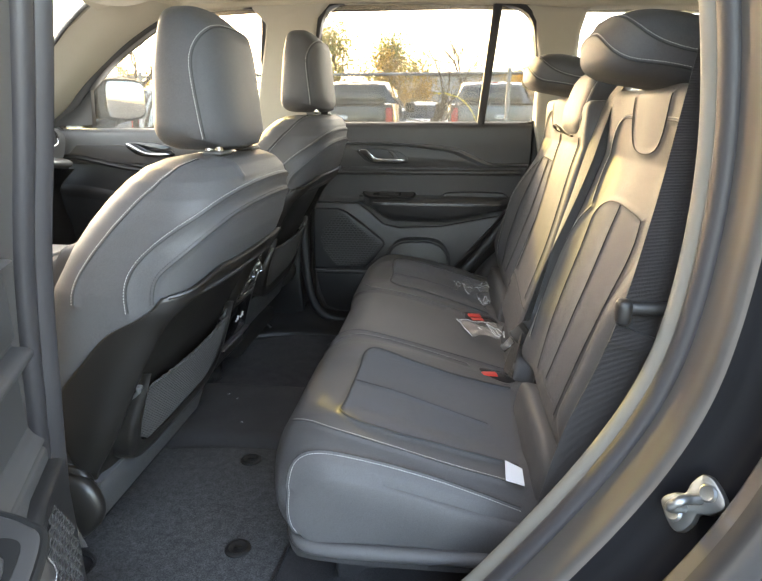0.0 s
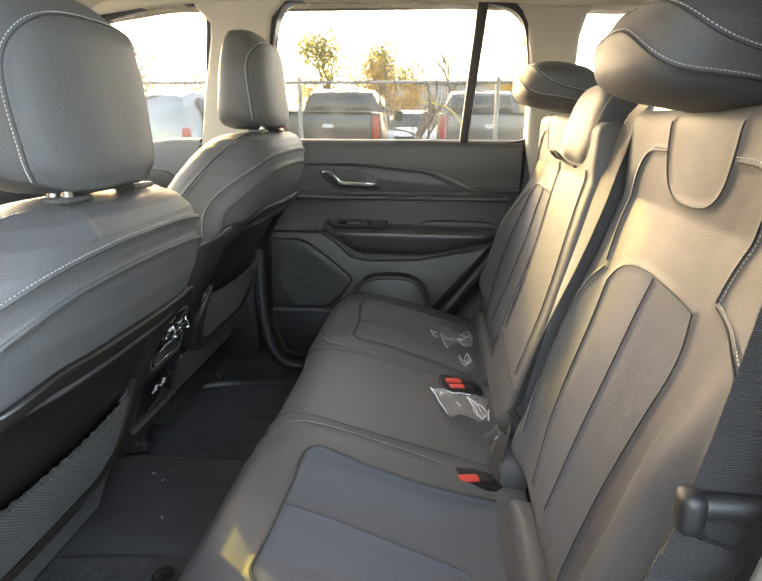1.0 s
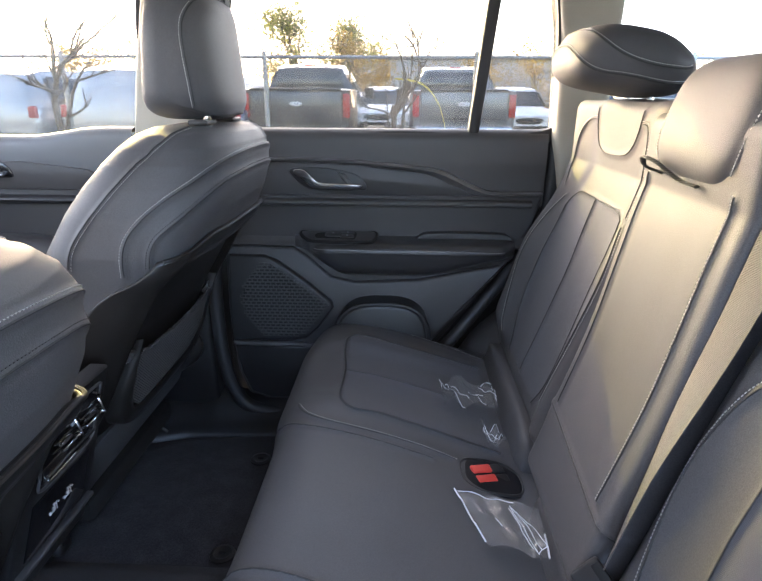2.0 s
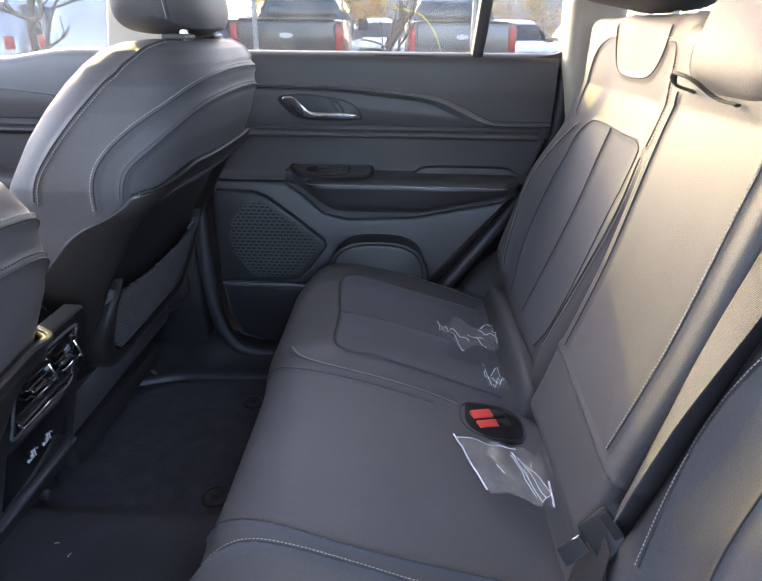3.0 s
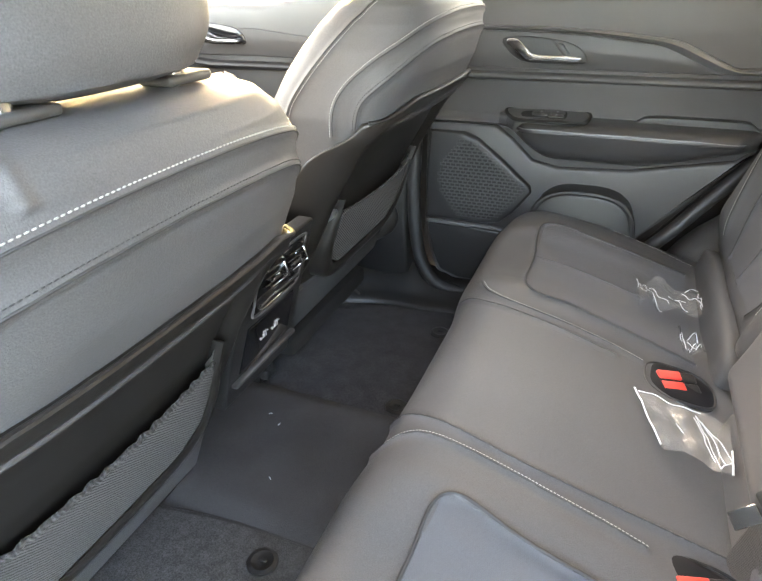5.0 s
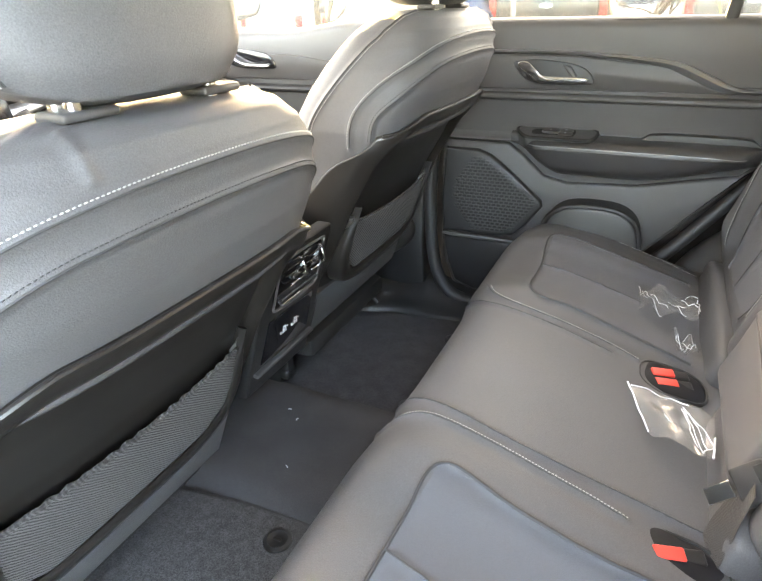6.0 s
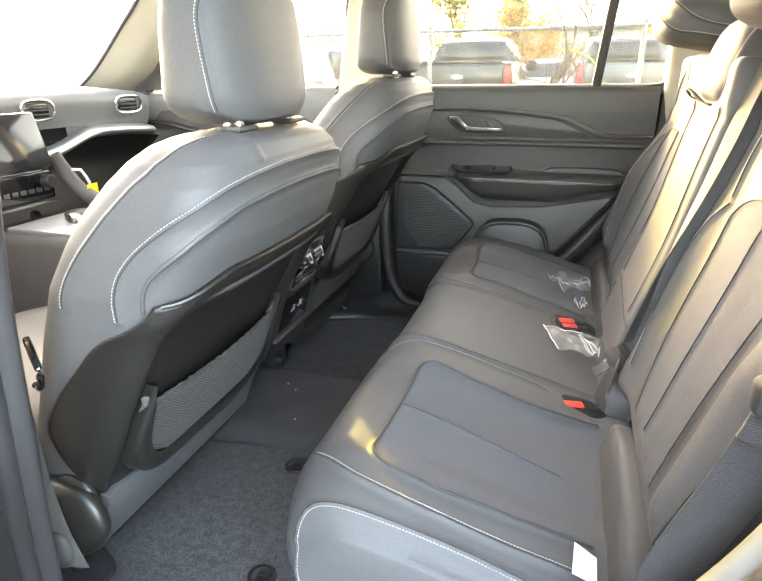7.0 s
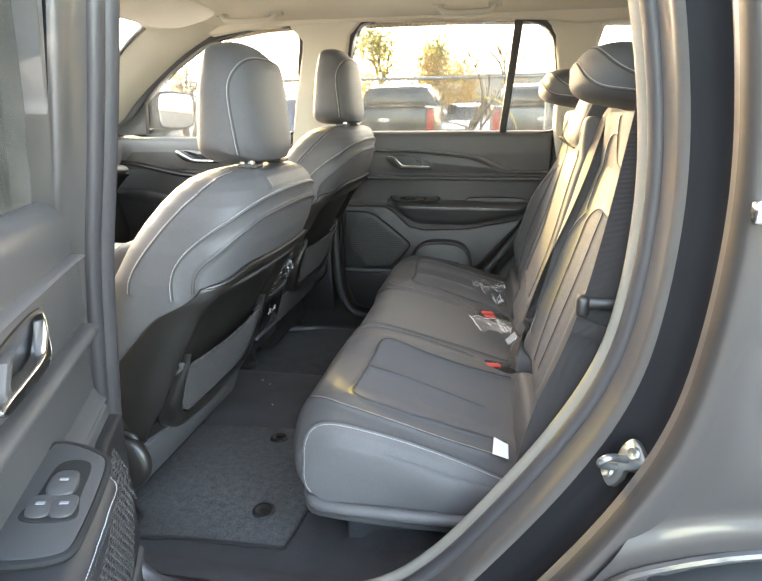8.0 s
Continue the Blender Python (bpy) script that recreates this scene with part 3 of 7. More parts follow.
part("inset_outline", tube([(-0.13, -0.832, 0.4435), (0.23, -0.832, 0.4435), (0.235, -0.827, 0.4435), (0.235, -0.783, 0.4435), (0.23, -0.778, 0.4435), (-0.13, -0.778, 0.4435), (-0.135, -0.783, 0.4435), (-0.135, -0.827, 0.4435)], 0.0016, 6, closed=True, step=0.01), SATIN, jamb, "fine pale line round the inset")

# striker
strk = thing("door_striker", (0.615, -0.905, 0.85), "bright zinc steel door striker loop on its screwed plate", "striker")
c = np.array([0.625, -0.893, 0.862])
ax = np.array([0.42, -0.18, 0.55])
ax /= np.linalg.norm(ax)
nrm = np.array([-0.72, -0.42, 0.40])
nrm -= ax * np.dot(nrm, ax)
nrm /= np.linalg.norm(nrm)
side = np.cross(ax, nrm)


def on_plate(a, b, d):
    return tuple(c + (ax * a + side * b - nrm * d) * 0.82)


pl = [(-0.036, -0.012), (-0.030, -0.022), (-0.012, -0.020), (0.0, -0.014), (0.012, -0.020), (0.030, -0.022), (0.038, -0.012), (0.038, 0.012), (0.030, 0.022), (0.012, 0.020), (0.0, 0.014), (-0.012, 0.020), (-0.030, 0.022), (-0.038, 0.012)]
plate = part("plate", slab(pl, lambda a, b, d: on_plate(a, b, d - 0.008), 0.010, 0.003, 2, smooth=0.003), STEEL, strk)
for a in (-0.025, 0.025):
    part("screw", revolve([(0.009, 0.0), (0.009, 0.002), (0.007, 0.004), (0.003, 0.0035)], on_plate(a, 0, -0.007), nrm, 16), STEEL, strk)
loop = [on_plate(-0.011, 0.0, 0.0), on_plate(-0.011, 0.004, -0.03), on_plate(-0.007, 0.006, -0.046), on_plate(0.007, 0.006, -0.046), on_plate(0.011, 0.004, -0.03), on_plate(0.011, 0.0, 0.0)]
part("loop", tube(loop, 0.0048, 10, step=0.004), STEEL, strk)

# outer skin of the rear quarter, with its wheel arch
edge = sweep([(0.060, -0.970)])[0]
order = [k for k in np.argsort(np.arctan2(edge[:, 2] - 0.9, edge[:, 0] - 0.1)) if edge[k, 0] > 0.2 and edge[k, 2] > 0.36]
E0 = edge[order]
E0 = E0[(E0[:, 2] < 1.52)]
q = np.linspace(0, 1, 130)
E0 = np.stack([np.interp(q, np.linspace(0, 1, len(E0)), E0[:, k]) for k in range(3)], 1)
WX, WZ, LIP = 0.866, 0.325, 0.515


def arch_pull(th):
    """How far the arch draws in towards the door, by its angle."""
    return LIP / (LIP - 0.075 * smooth01(th, radians(118), radians(139)))


def arch_r(P):
    """Distance from the wheel's axis, as a share of the arch's own outline."""
    return np.hypot(P[..., 0] - WX, P[..., 2] - WZ) * arch_pull(np.arctan2(P[..., 2] - WZ, P[..., 0] - WX) % (2 * math.pi))


ang = np.linspace(math.radians(185), math.radians(60), 130)
rows = []
zt = E0[:, 2]
E1 = np.stack([np.full(130, 2.0), np.full(130, -0.97), np.linspace(0.75, 1.56, 130)], 1)
for s in np.linspace(0, 1, 110) ** 1.5:
    p = E0 * (1 - s) + E1 * s
    p[:, 1] = -0.972 - 0.02 * np.exp(-((p[:, 2] - 0.95) / 0.13) ** 2) * smooth01(p[:, 0], 0.6, 0.95) + 0.10 * smooth01(p[:, 2], 1.1, 1.55) * 0.9
    rr = arch_r(p)
    p[:, 1] -= 0.009 * (1 - smooth01(rr, 0.535, 0.565))
    p[:, 1] += 0.012 * smooth01(p[:, 0], 0.695, 0.735) * smooth01(rr, 0.565, 0.68) * (1 - smooth01(p[:, 2], 1.1, 1.18))
    rows.append(p)
Q = np.array(rows)
rr = arch_r(Q)
inside = rr < LIP
sc = np.where(inside, LIP / np.maximum(rr, 1e-6), 1)
Q[..., 0] = WX + (Q[..., 0] - WX) * sc
Q[..., 2] = WZ + (Q[..., 2] - WZ) * sc
keep = ~(inside[:-1, :-1] & inside[1:, 1:] & inside[1:, :-1] & inside[:-1, 1:]) & ~(inside[:1, :-1] & inside[:1, 1:])
quarter = thing("wall_near_quarter", (1.0, -0.95, GROUND), "glossy dark grey painted rear quarter panel with flared wheel arch", "body panel", kind="structure")
part("panel", grid(Q, mask=keep), PAINT, quarter)
a = np.linspace(math.radians(200), math.radians(-20), 50)
pull = arch_pull(a)
part("arch_liner", grid(np.stack([np.stack([WX + (LIP + 0.004) / pull * np.cos(a), np.full(50, y), WZ + (LIP + 0.004) / pull * np.sin(a)], 1) for y in (-0.985, -0.70)]), flip=True), RUBBER, quarter, "black wheel arch liner")
part("arch_lip", tube(np.stack([WX + (LIP + 0.002) / pull * np.cos(a), np.full(50, -0.984), WZ + (LIP + 0.002) / pull * np.sin(a)], 1), 0.006, 8), PAINT, quarter)
qn = [(0.72, 1.20), (0.72, 1.50), (0.74, 1.55), (1.40, 1.54), (1.46, 1.30), (1.44, 1.20)]
gl = part("quarter_glass", slab(qn, lambda a, b, d: (a, -0.985 + 0.12 * (b - 1.1) / 0.45 + d, b), 0.005, 0.001, 1), CARGLASS, quarter, "dark rear quarter glass")
ringn = [(0.678, 1.18), (0.668, 1.50), (0.69, 1.57), (0.75, 1.57), (0.718, 1.50), (0.72, 1.18)]
part("window_trim", slab(ringn, lambda a, b, d: (a, -0.99 + 0.12 * (b - 1.1) / 0.45 + d, b), 0.01, 0.003, 2), GLOSS, quarter, "black window edge trim")
part("belt_moulding", rbox((1.15, -0.99, 1.18), (0.95, 0.014, 0.022), 0.005), CHROME, quarter, "chrome belt moulding")
# sill below the opening and front near side
tagged(part("sill_near", rbox((-0.3, -0.90, 0.27), (2.6, 0.14, 0.20), 0.04), PAINT), "dark grey painted body sill", "sill", kind="structure")

# near front door, closed: lower panel, window
fd = [(-1.25, 0.36), (-1.30, 1.14), (-0.36, 1.16), (-0.33, 0.9), (-0.33, 0.36)]
tagged(part("wall_near_front", slab(fd, lambda a, b, d: (a, -0.74 - d, b), 0.20, 0.01, 2), PLASTIC_S), "dark inner face of the closed front door", "door", kind="structure")
fg = [(-1.22, 1.15), (-0.92, 1.38), (-0.62, 1.56), (-0.30, 1.58), (-0.29, 1.3), (-0.33, 1.15)]
w = part("window_near_front", slab(fg, lambda a, b, d: (a, -0.80 - d, b), 0.005, 0.001, 1), WINDOW)
w.visible_shadow = False
tagged(w, "clear front door window", "window", kind="structure")
# near pillar between the doors
pb = [(-0.33, 0.36), (-0.325, 1.15), (-0.27, 1.58), (-0.12, 1.62), (-0.115, 1.45), (-0.15, 1.25), (-0.18, 1.05), (-0.20, 0.85), (-0.22, 0.6), (-0.22, 0.36)]
tagged(part("pillar_b_near", slab(pb, lambda a, b, d: (a, -0.715 - d, b), 0.22, 0.015, 3), JAMB), "dark grey painted door pillar", "pillar", kind="structure")
rn = [(-0.85, 1.66), (-0.62, 1.575), (-0.30, 1.60), (0.0, 1.63), (0.45, 1.61), (0.56, 1.56), (0.70, 1.40), (0.80, 1.56), (1.9, 1.5), (1.9, 1.66)]
tagged(part("roof_rail_near", slab(rn, lambda a, b, d: (a, -0.70 - d, b), 0.10, 0.01, 3), LINER), "light grey roof rail trim", "trim", kind="structure")
lown = [(0.66, 0.38), (0.66, 1.15), (0.72, 1.42), (0.80, 1.55), (0.84, 1.21), (1.95, 1.21), (1.95, 0.38)]
tagged(part("wall_cargo_near", slab(lown, lambda a, b, d: (a, -0.72 - d, b), 0.08, 0.01, 2), PLASTIC_S), "dark plastic cargo side trim", "wall", kind="structure")

# rear wheel
WHEEL_Z = WZ + 0.05
tyre = part("tyre", revolve([(0.24, 0.12), (0.33, 0.135), (0.40, 0.125), (0.418, 0.10), (0.42, 0.0), (0.418, -0.10), (0.40, -0.125), (0.33, -0.135), (0.24, -0.12)], (WX, -0.842, WHEEL_Z), (0, -1, 0), 64), TYRE, quarter, "black treaded tyre under the arch")
blocks = []
for k in range(56):
    for j, yy in enumerate((-0.075, -0.025, 0.025, 0.075)):
        th = 2 * math.pi * (k + 0.5 * (j % 2)) / 56
        blocks.append(rbox((WX + 0.422 * math.cos(th), -0.842 + yy, WHEEL_Z + 0.422 * math.sin(th)), (0.016, 0.042, 0.034), 0.003, 1, Matrix.Rotation(-th, 3, 'Y')))
part("tread", merge(*blocks), TYRE, tyre)
part("rim", revolve([(0.05, 0.10), (0.20, 0.09), (0.235, 0.12), (0.24, 0.10), (0.24, -0.1)], (WX, -0.842, WHEEL_Z), (0, -1, 0), 40), SATIN, quarter, "dark alloy wheel rim")

# ---- doors ----
def swing(data, hinge, degrees):
    """Mirrors a far-side part to the near side and swings it open about its hinge."""
    v, f = mirror_y(data)
    v[:, 0] = np.maximum(v[:, 0], -0.108)
    m = np.array(Matrix.Rotation(radians(-degrees), 3, 'Z'))
    h = np.array(hinge)
    return (v - h) @ m.T + h - np.array([0.0, 0.0, 0.045]), f


def ring(outer, inner, lift, thick, step=0.012):
    """A flat band between two closed outlines, with depth."""
    o, i = resample(outer, step, True)[:-1], resample(inner, step, True)[:-1]
    k = 160
    o, i = (np.stack([np.interp(np.linspace(0, 1, k, endpoint=False), np.linspace(0, 1, len(x) + 1), np.append(x[:, c], x[0, c])) for c in (0, 1)], 1) for x in (o, i))
    P = np.array([[lift(*o[j], thick), lift(*o[j], 0.002), lift(*(o[j] * 0.9 + i[j] * 0.1), 0), lift(*(o[j] * 0.1 + i[j] * 0.9), 0), lift(*i[j], 0.002), lift(*i[j], thick)] for j in range(k)])
    return grid(P, close_u=True, close_v=True)


def profile_x(xs, prof, f=None):
    """Sweeps a (y, z) profile along x. f(x, y, z) may move the places."""
    P = np.array([[(f(x, y, z) if f else (x, y, z)) for y, z in prof] for x in xs])
    return grid(P)


BELT = [(0.800, 1.188), (0.786, 1.200), (0.768, 1.202), (0.752, 1.194), (0.744, 1.178), (0.742, 1.13), (0.744, 1.10), (0.75, 1.02)]


def rear_door(place, label):
    door = thing("door_" + ("1" if place is None else "2"), (0.27, 0.74, 0.44) if place is None else (0.1, -1.3, 0.44), label, "door", kind="structure")

    def add(name, data, material, parent=door, lab="", sharp=40):
        return part(name, data if place is None else place(data), material, parent, lab, sharp)

    # upper panel rolling over to the glass
    prof = resample(BELT, 0.006)
    xs = np.linspace(-0.135, 0.665, 50)
    add("upper_panel", profile_x(xs, prof), PLASTIC_S, lab="soft black upper door panel")
    # main card, following the wheel arch at its rear
    card = [(-0.13, 1.03), (-0.135, 0.90), (-0.138, 0.73), (-0.125, 0.56), (-0.10, 0.49), (-0.05, 0.462), (0.10, 0.46), (0.24, 0.50), (0.34, 0.585), (0.428, 0.69), (0.505, 0.776), (0.595, 0.884), (0.64, 0.97), (0.66, 1.035), (0.66, 1.06), (-0.13, 1.06)]
    add("door_card", slab(card, wall_y(0.742), 0.03, 0.008, 3), PLASTIC_S)
    # recessed field with the handle, under the swoosh bar
    fld = [(-0.12, 1.043), (-0.12, 1.122), (0.0, 1.124), (0.2, 1.119), (0.39, 1.099), (0.46, 1.074), (0.53, 1.045)]
    add("handle_field", slab(fld, wall_y(0.737), 0.01, 0.004, 2), PLASTIC_S)
    bar_t = resample([(-0.13, 1.134), (0.0, 1.134), (0.2, 1.129), (0.39, 1.112), (0.45, 1.092), (0.52, 1.060), (0.55, 1.055), (0.66, 1.056)], 0.012)
    bar_b = resample([(-0.13, 1.126), (0.0, 1.126), (0.2, 1.121), (0.36, 1.102), (0.43, 1.076), (0.49, 1.050), (0.54, 1.046), (0.66, 1.047)], 0.012)
    k = 60
    f2 = lambda l: np.stack([np.interp(np.linspace(0, 1, k), np.linspace(0, 1, len(l)), l[:, c]) for c in (0, 1)], 1)
    bar_t, bar_b = f2(bar_t), f2(bar_b)
    P = np.array([[(a[0], 0.745, a[1]), (a[0], 0.729, a[1] - 0.001), (0.6 * a[0] + 0.4 * b[0], 0.725, 0.6 * a[1] + 0.4 * b[1]), (b[0], 0.733, b[1] + 0.001), (b[0], 0.745, b[1])] for a, b in zip(bar_t, bar_b)])
    add("trim_bar", grid(P, flip=True), SATIN, lab="dark satin swoosh trim bar", sharp=25)
    # ledge and shadow gap below the field
    led = [(0.742, 1.036), (0.728, 1.034), (0.722, 1.028), (0.726, 1.020), (0.748, 1.014), (0.752, 0.99), (0.748, 0.955), (0.738, 0.93), (0.728, 0.918), (0.742, 0.912)]
    add("mid_panel", profile_x(np.linspace(-0.13, 0.635, 40), resample(led, 0.004)), PLASTIC_S, lab="scooped soft mid panel", sharp=50)
    # inside handle: recess, chrome lever
    rec = [(0.045, 1.108), (0.052, 1.086), (0.098, 1.058), (0.215, 1.056), (0.232, 1.066), (0.214, 1.090), (0.175, 1.104), (0.10, 1.112)]
    hand = add("handle_recess", slab(rec, wall_y(0.734), 0.01, 0.003, 2, smooth=0.006), PLASTIC, lab="black handle recess")
    lev = [(0.052, 1.101), (0.058, 1.108), (0.080, 1.107), (0.104, 1.088), (0.124, 1.077), (0.215, 1.074), (0.217, 1.065), (0.200, 1.062), (0.118, 1.062), (0.098, 1.066), (0.060, 1.092)]
    add("lever", slab(lev, lambda a, b, d: (a, 0.716 + 0.014 * smooth01(a, 0.10, 0.05) + d, b), 0.014, 0.003, 3, smooth=0.003), CHROME, hand, "satin chrome door lever")
    lock = [(0.158, 1.102), (0.178, 1.098), (0.196, 1.074), (0.182, 1.073)]
    add("lock_blade", slab(lock, wall_y(0.724), 0.01, 0.003, 2), PLASTIC_S, hand)
    # armrest: padded body tapering in front and behind
    xs = np.linspace(0.050, 0.60, 60)
    rows = []
    for x in xs:
        t0 = float(smooth01(x, 0.045, 0.13))
        t1 = float(1 - smooth01(x, 0.56, 0.604))
        dep = (0.012 + 0.062 * t0) * (0.35 + 0.65 * t1)
        zt = 0.938 - 0.003 * (x - 0.3)
        zb = 0.915 - 0.062 * float(smooth01(x, 0.055, 0.19)) + 0.045 * float(smooth01(x, 0.36, 0.60))
        y0 = 0.742
        rows.append([(x, y0, zt + 0.004), (x, y0 - dep * 0.55, zt + 0.002), (x, y0 - dep * 0.9, zt - 0.004), (x, y0 - dep, zt - 0.014), (x, y0 - dep * 1.02, zt - 0.022), (x, y0 - dep * 1.0, zt * 0.55 + zb * 0.45),
                     (x, y0 - dep * 0.88, zt * 0.2 + zb * 0.8), (x, y0 - dep * 0.6, zb), (x, y0, zb - 0.006)])
    A = np.array(rows)
    A = np.stack([resample(r_, 0.004)[np.linspace(0, len(resample(r_, 0.004)) - 1, 26).round().astype(int)] for r_ in A])
    edge_ = [(x, 0.742 - 0.072, 0.938 - 0.020 - 0.003 * (x - 0.3)) for x in np.linspace(0.10, 0.57, 12)]
    A, AN = sew(A, [edge_], depth=0.003, width=0.004)
    arm = add("armrest", grid(A, flip=True, cap_u=False), ARM, lab="padded black armrest with a double stitched seam", sharp=60)
    for sd in (0.004, -0.004):
        add("stitching", stitches(edge_, A, -AN, side=sd), STITCH_D if sd < 0 else STITCH, arm, sharp=80)
    # window switch sunk in its pod, with a gap round the pod
    pod = [(0.066, 0.010), (0.09, -0.004), (0.225, -0.004), (0.256, 0.008), (0.252, 0.056), (0.225, 0.068), (0.115, 0.068), (0.085, 0.050)]
    tip = lambda a, b, d: (a, 0.742 - 0.97 * b + 0.18 * d, 0.950 - 0.15 * b - 0.98 * d)
    pd = add("switch_pod", slab(pod, lambda a, b, d: tip(a, b, d - 0.004), 0.034, 0.006, 3, smooth=0.008), PLASTIC_S, lab="grey window switch pod")
    add("pod_gap", tube([tip(a, b, -0.0005) for a, b in resample(pod, 0.01, True)[:-1]], 0.0042, 8, closed=True, step=0.008), DARK, pd, "dark gap round the pod")
    well = [(0.112, 0.020), (0.168, 0.014), (0.204, 0.010), (0.204, 0.056), (0.168, 0.054), (0.112, 0.050)]
    add("switch_well", slab(well, lambda a, b, d: tip(a, b, d - 0.0056), 0.003, 0.0006, 1, smooth=0.004), DARK, pd, "dark sunken switch well")
    for o_, up in (([(0.134, 0.024), (0.168, 0.022), (0.168, 0.046), (0.134, 0.044)], 0.012), ([(0.172, 0.013), (0.200, 0.013), (0.200, 0.032), (0.172, 0.032)], 0.0095), ([(0.172, 0.034), (0.200, 0.034), (0.200, 0.053), (0.172, 0.053)], 0.0095)):
        key = add("switch", slab(o_, lambda a, b, d, up=up: tip(a, b, d - up + 0.12 * abs(a - (o_[0][0] + o_[1][0]) / 2)), 0.006, 0.002, 2, smooth=0.002), PLASTIC_S, pd, "grey window key")
        ca, cb_ = sum(q_[0] for q_ in o_) / 4, sum(q_[1] for q_ in o_) / 4
        add("symbol", slab([(ca - 0.002, cb_ - 0.004), (ca + 0.002, cb_ - 0.004), (ca + 0.002, cb_ + 0.004), (ca - 0.002, cb_ + 0.004)], lambda a, b, d: tip(a, b, d - up - 0.0006), 0.001, 0.0003, 1), MARKS, key, "pale printed symbol")
    grab = [(0.352, 0.930), (0.362, 0.946), (0.385, 0.955), (0.47, 0.957), (0.565, 0.955), (0.588, 0.947), (0.594, 0.930), (0.47, 0.928)]
    add("grab_ledge", slab(grab, wall_y(0.722), 0.03, 0.004, 3, smooth=0.008), PLASTIC)
    # lower panel step with its seam
    low = [(-0.125, 0.912), (0.045, 0.912), (0.085, 0.885), (0.14, 0.835), (0.20, 0.822), (0.36, 0.83), (0.57, 0.872), (0.60, 0.90), (0.585, 0.872), (0.50, 0.772), (0.42, 0.682), (0.34, 0.585), (0.25, 0.515), (0.10, 0.475), (-0.04, 0.475), (-0.09, 0.50), (-0.115, 0.56), (-0.13, 0.73)]
    add("lower_panel", slab(low, wall_y(0.728), 0.02, 0.008, 3), PLASTIC_S, lab="grained black lower door panel")
    # loudspeaker grille with staggered slots
    go = [(-0.118, 0.893), (-0.03, 0.893), (0.005, 0.880), (0.07, 0.832), (0.142, 0.772), (0.146, 0.755), (0.108, 0.700), (0.075, 0.668), (0.04, 0.660), (-0.122, 0.660), (-0.128, 0.74)]
    sp = add("speaker_surround", slab(go, wall_y(0.712), 0.02, 0.008, 3), PLASTIC, lab="black loudspeaker surround")
    gi = np.array([(a * 0.9, 0.776 + (b - 0.776) * 0.86) for a, b in go])

    def within(p):
        inside_ = False
        for (x1, z1), (x2, z2) in zip(gi, np.roll(gi, -1, 0)):
            if (z1 > p[1]) != (z2 > p[1]) and p[0] < (x2 - x1) * (p[1] - z1) / (z2 - z1) + x1:
                inside_ = not inside_
        return inside_

    add("speaker_backing", slab([(0.022 + 0.110 * math.cos(a), 0.776 + 0.10 * math.sin(a)) for a in np.linspace(0, 2 * math.pi, 40, endpoint=False) if within((0.022 + 0.110 * math.cos(a), 0.776 + 0.10 * math.sin(a)))] , wall_y(0.7112), 0.0006, 0.0002, 1), DARK, sp)
    bars = []
    px, pz = 0.0135, 0.0088
    for i in range(-12, 14):
        for j in range(-14, 15):
            cx, cz = i * px + (0.5 * px if j % 2 else 0.0), 0.776 + j * pz
            if within((cx, cz)) and (cx - 0.022) ** 2 + (cz - 0.776) ** 2 < 0.112 ** 2:
                y = 0.7085
                w2, h2, a2, b2 = px / 2, pz / 2, px / 2 - 0.0013, pz / 2 - 0.0015
                k0 = [(cx - w2, y, cz - h2), (cx + w2, y, cz - h2), (cx + w2, y, cz + h2), (cx - w2, y, cz + h2)]
                k1 = [(cx - a2, y, cz - b2), (cx + a2, y, cz - b2), (cx + a2, y, cz + b2), (cx - a2, y, cz + b2)]
                k2 = [(a_, y + 0.002, c_) for a_, _, c_ in k1]
                bars.append((np.array(k0 + k1 + k2), [(0, 1, 5, 4), (1, 2, 6, 5), (2, 3, 7, 6), (3, 0, 4, 7), (4, 5, 9, 8), (5, 6, 10, 9), (6, 7, 11, 10), (7, 4, 8, 11)]))
    add("speaker_grille", merge(*bars), PLASTIC_S, sp, "slotted black loudspeaker grille", sharp=20)
    # bottle bin with an arched lip
    th = np.linspace(0, math.pi, 24)
    arch = [(0.275 + 0.118 * math.copysign(abs(math.cos(a)) ** 0.7, math.cos(a)), 0.66 + 0.128 * math.sin(a) ** 0.6) for a in th]
    add("bottle_bin", slab(arch, lambda a, b, d: (a, 0.655 + d, b), 0.085, 0.012, 3), PLASTIC, lab="black arched bottle bin")
    add("bin_lip", tube([(a, 0.657, b) for a, b in arch], 0.006, 8), RUBBER)
    add("pocket_lip", tube([(-0.122, 0.716, 0.652), (-0.05, 0.712, 0.652), (0.05, 0.712, 0.652), (0.12, 0.716, 0.645)], 0.007, 8), PLASTIC_S)
    add("map_pocket", slab([(-0.12, 0.645), (0.11, 0.645), (0.16, 0.56), (0.10, 0.49), (-0.03, 0.485), (-0.085, 0.505), (-0.108, 0.56)], wall_y(0.716), 0.02, 0.01, 3), PLASTIC, lab="black map pocket")
    # seal along the front and lower edges of the door
    if place is None:
        add("edge_seal", tube([(-0.153, 0.745, 1.15), (-0.156, 0.722, 0.95), (-0.158, 0.708, 0.75), (-0.148, 0.704, 0.60), (-0.122, 0.702, 0.51), (-0.07, 0.702, 0.462), (0.06, 0.71, 0.450), (0.2, 0.72, 0.468)], 0.018, 12), RUBBER, lab="black door seal")
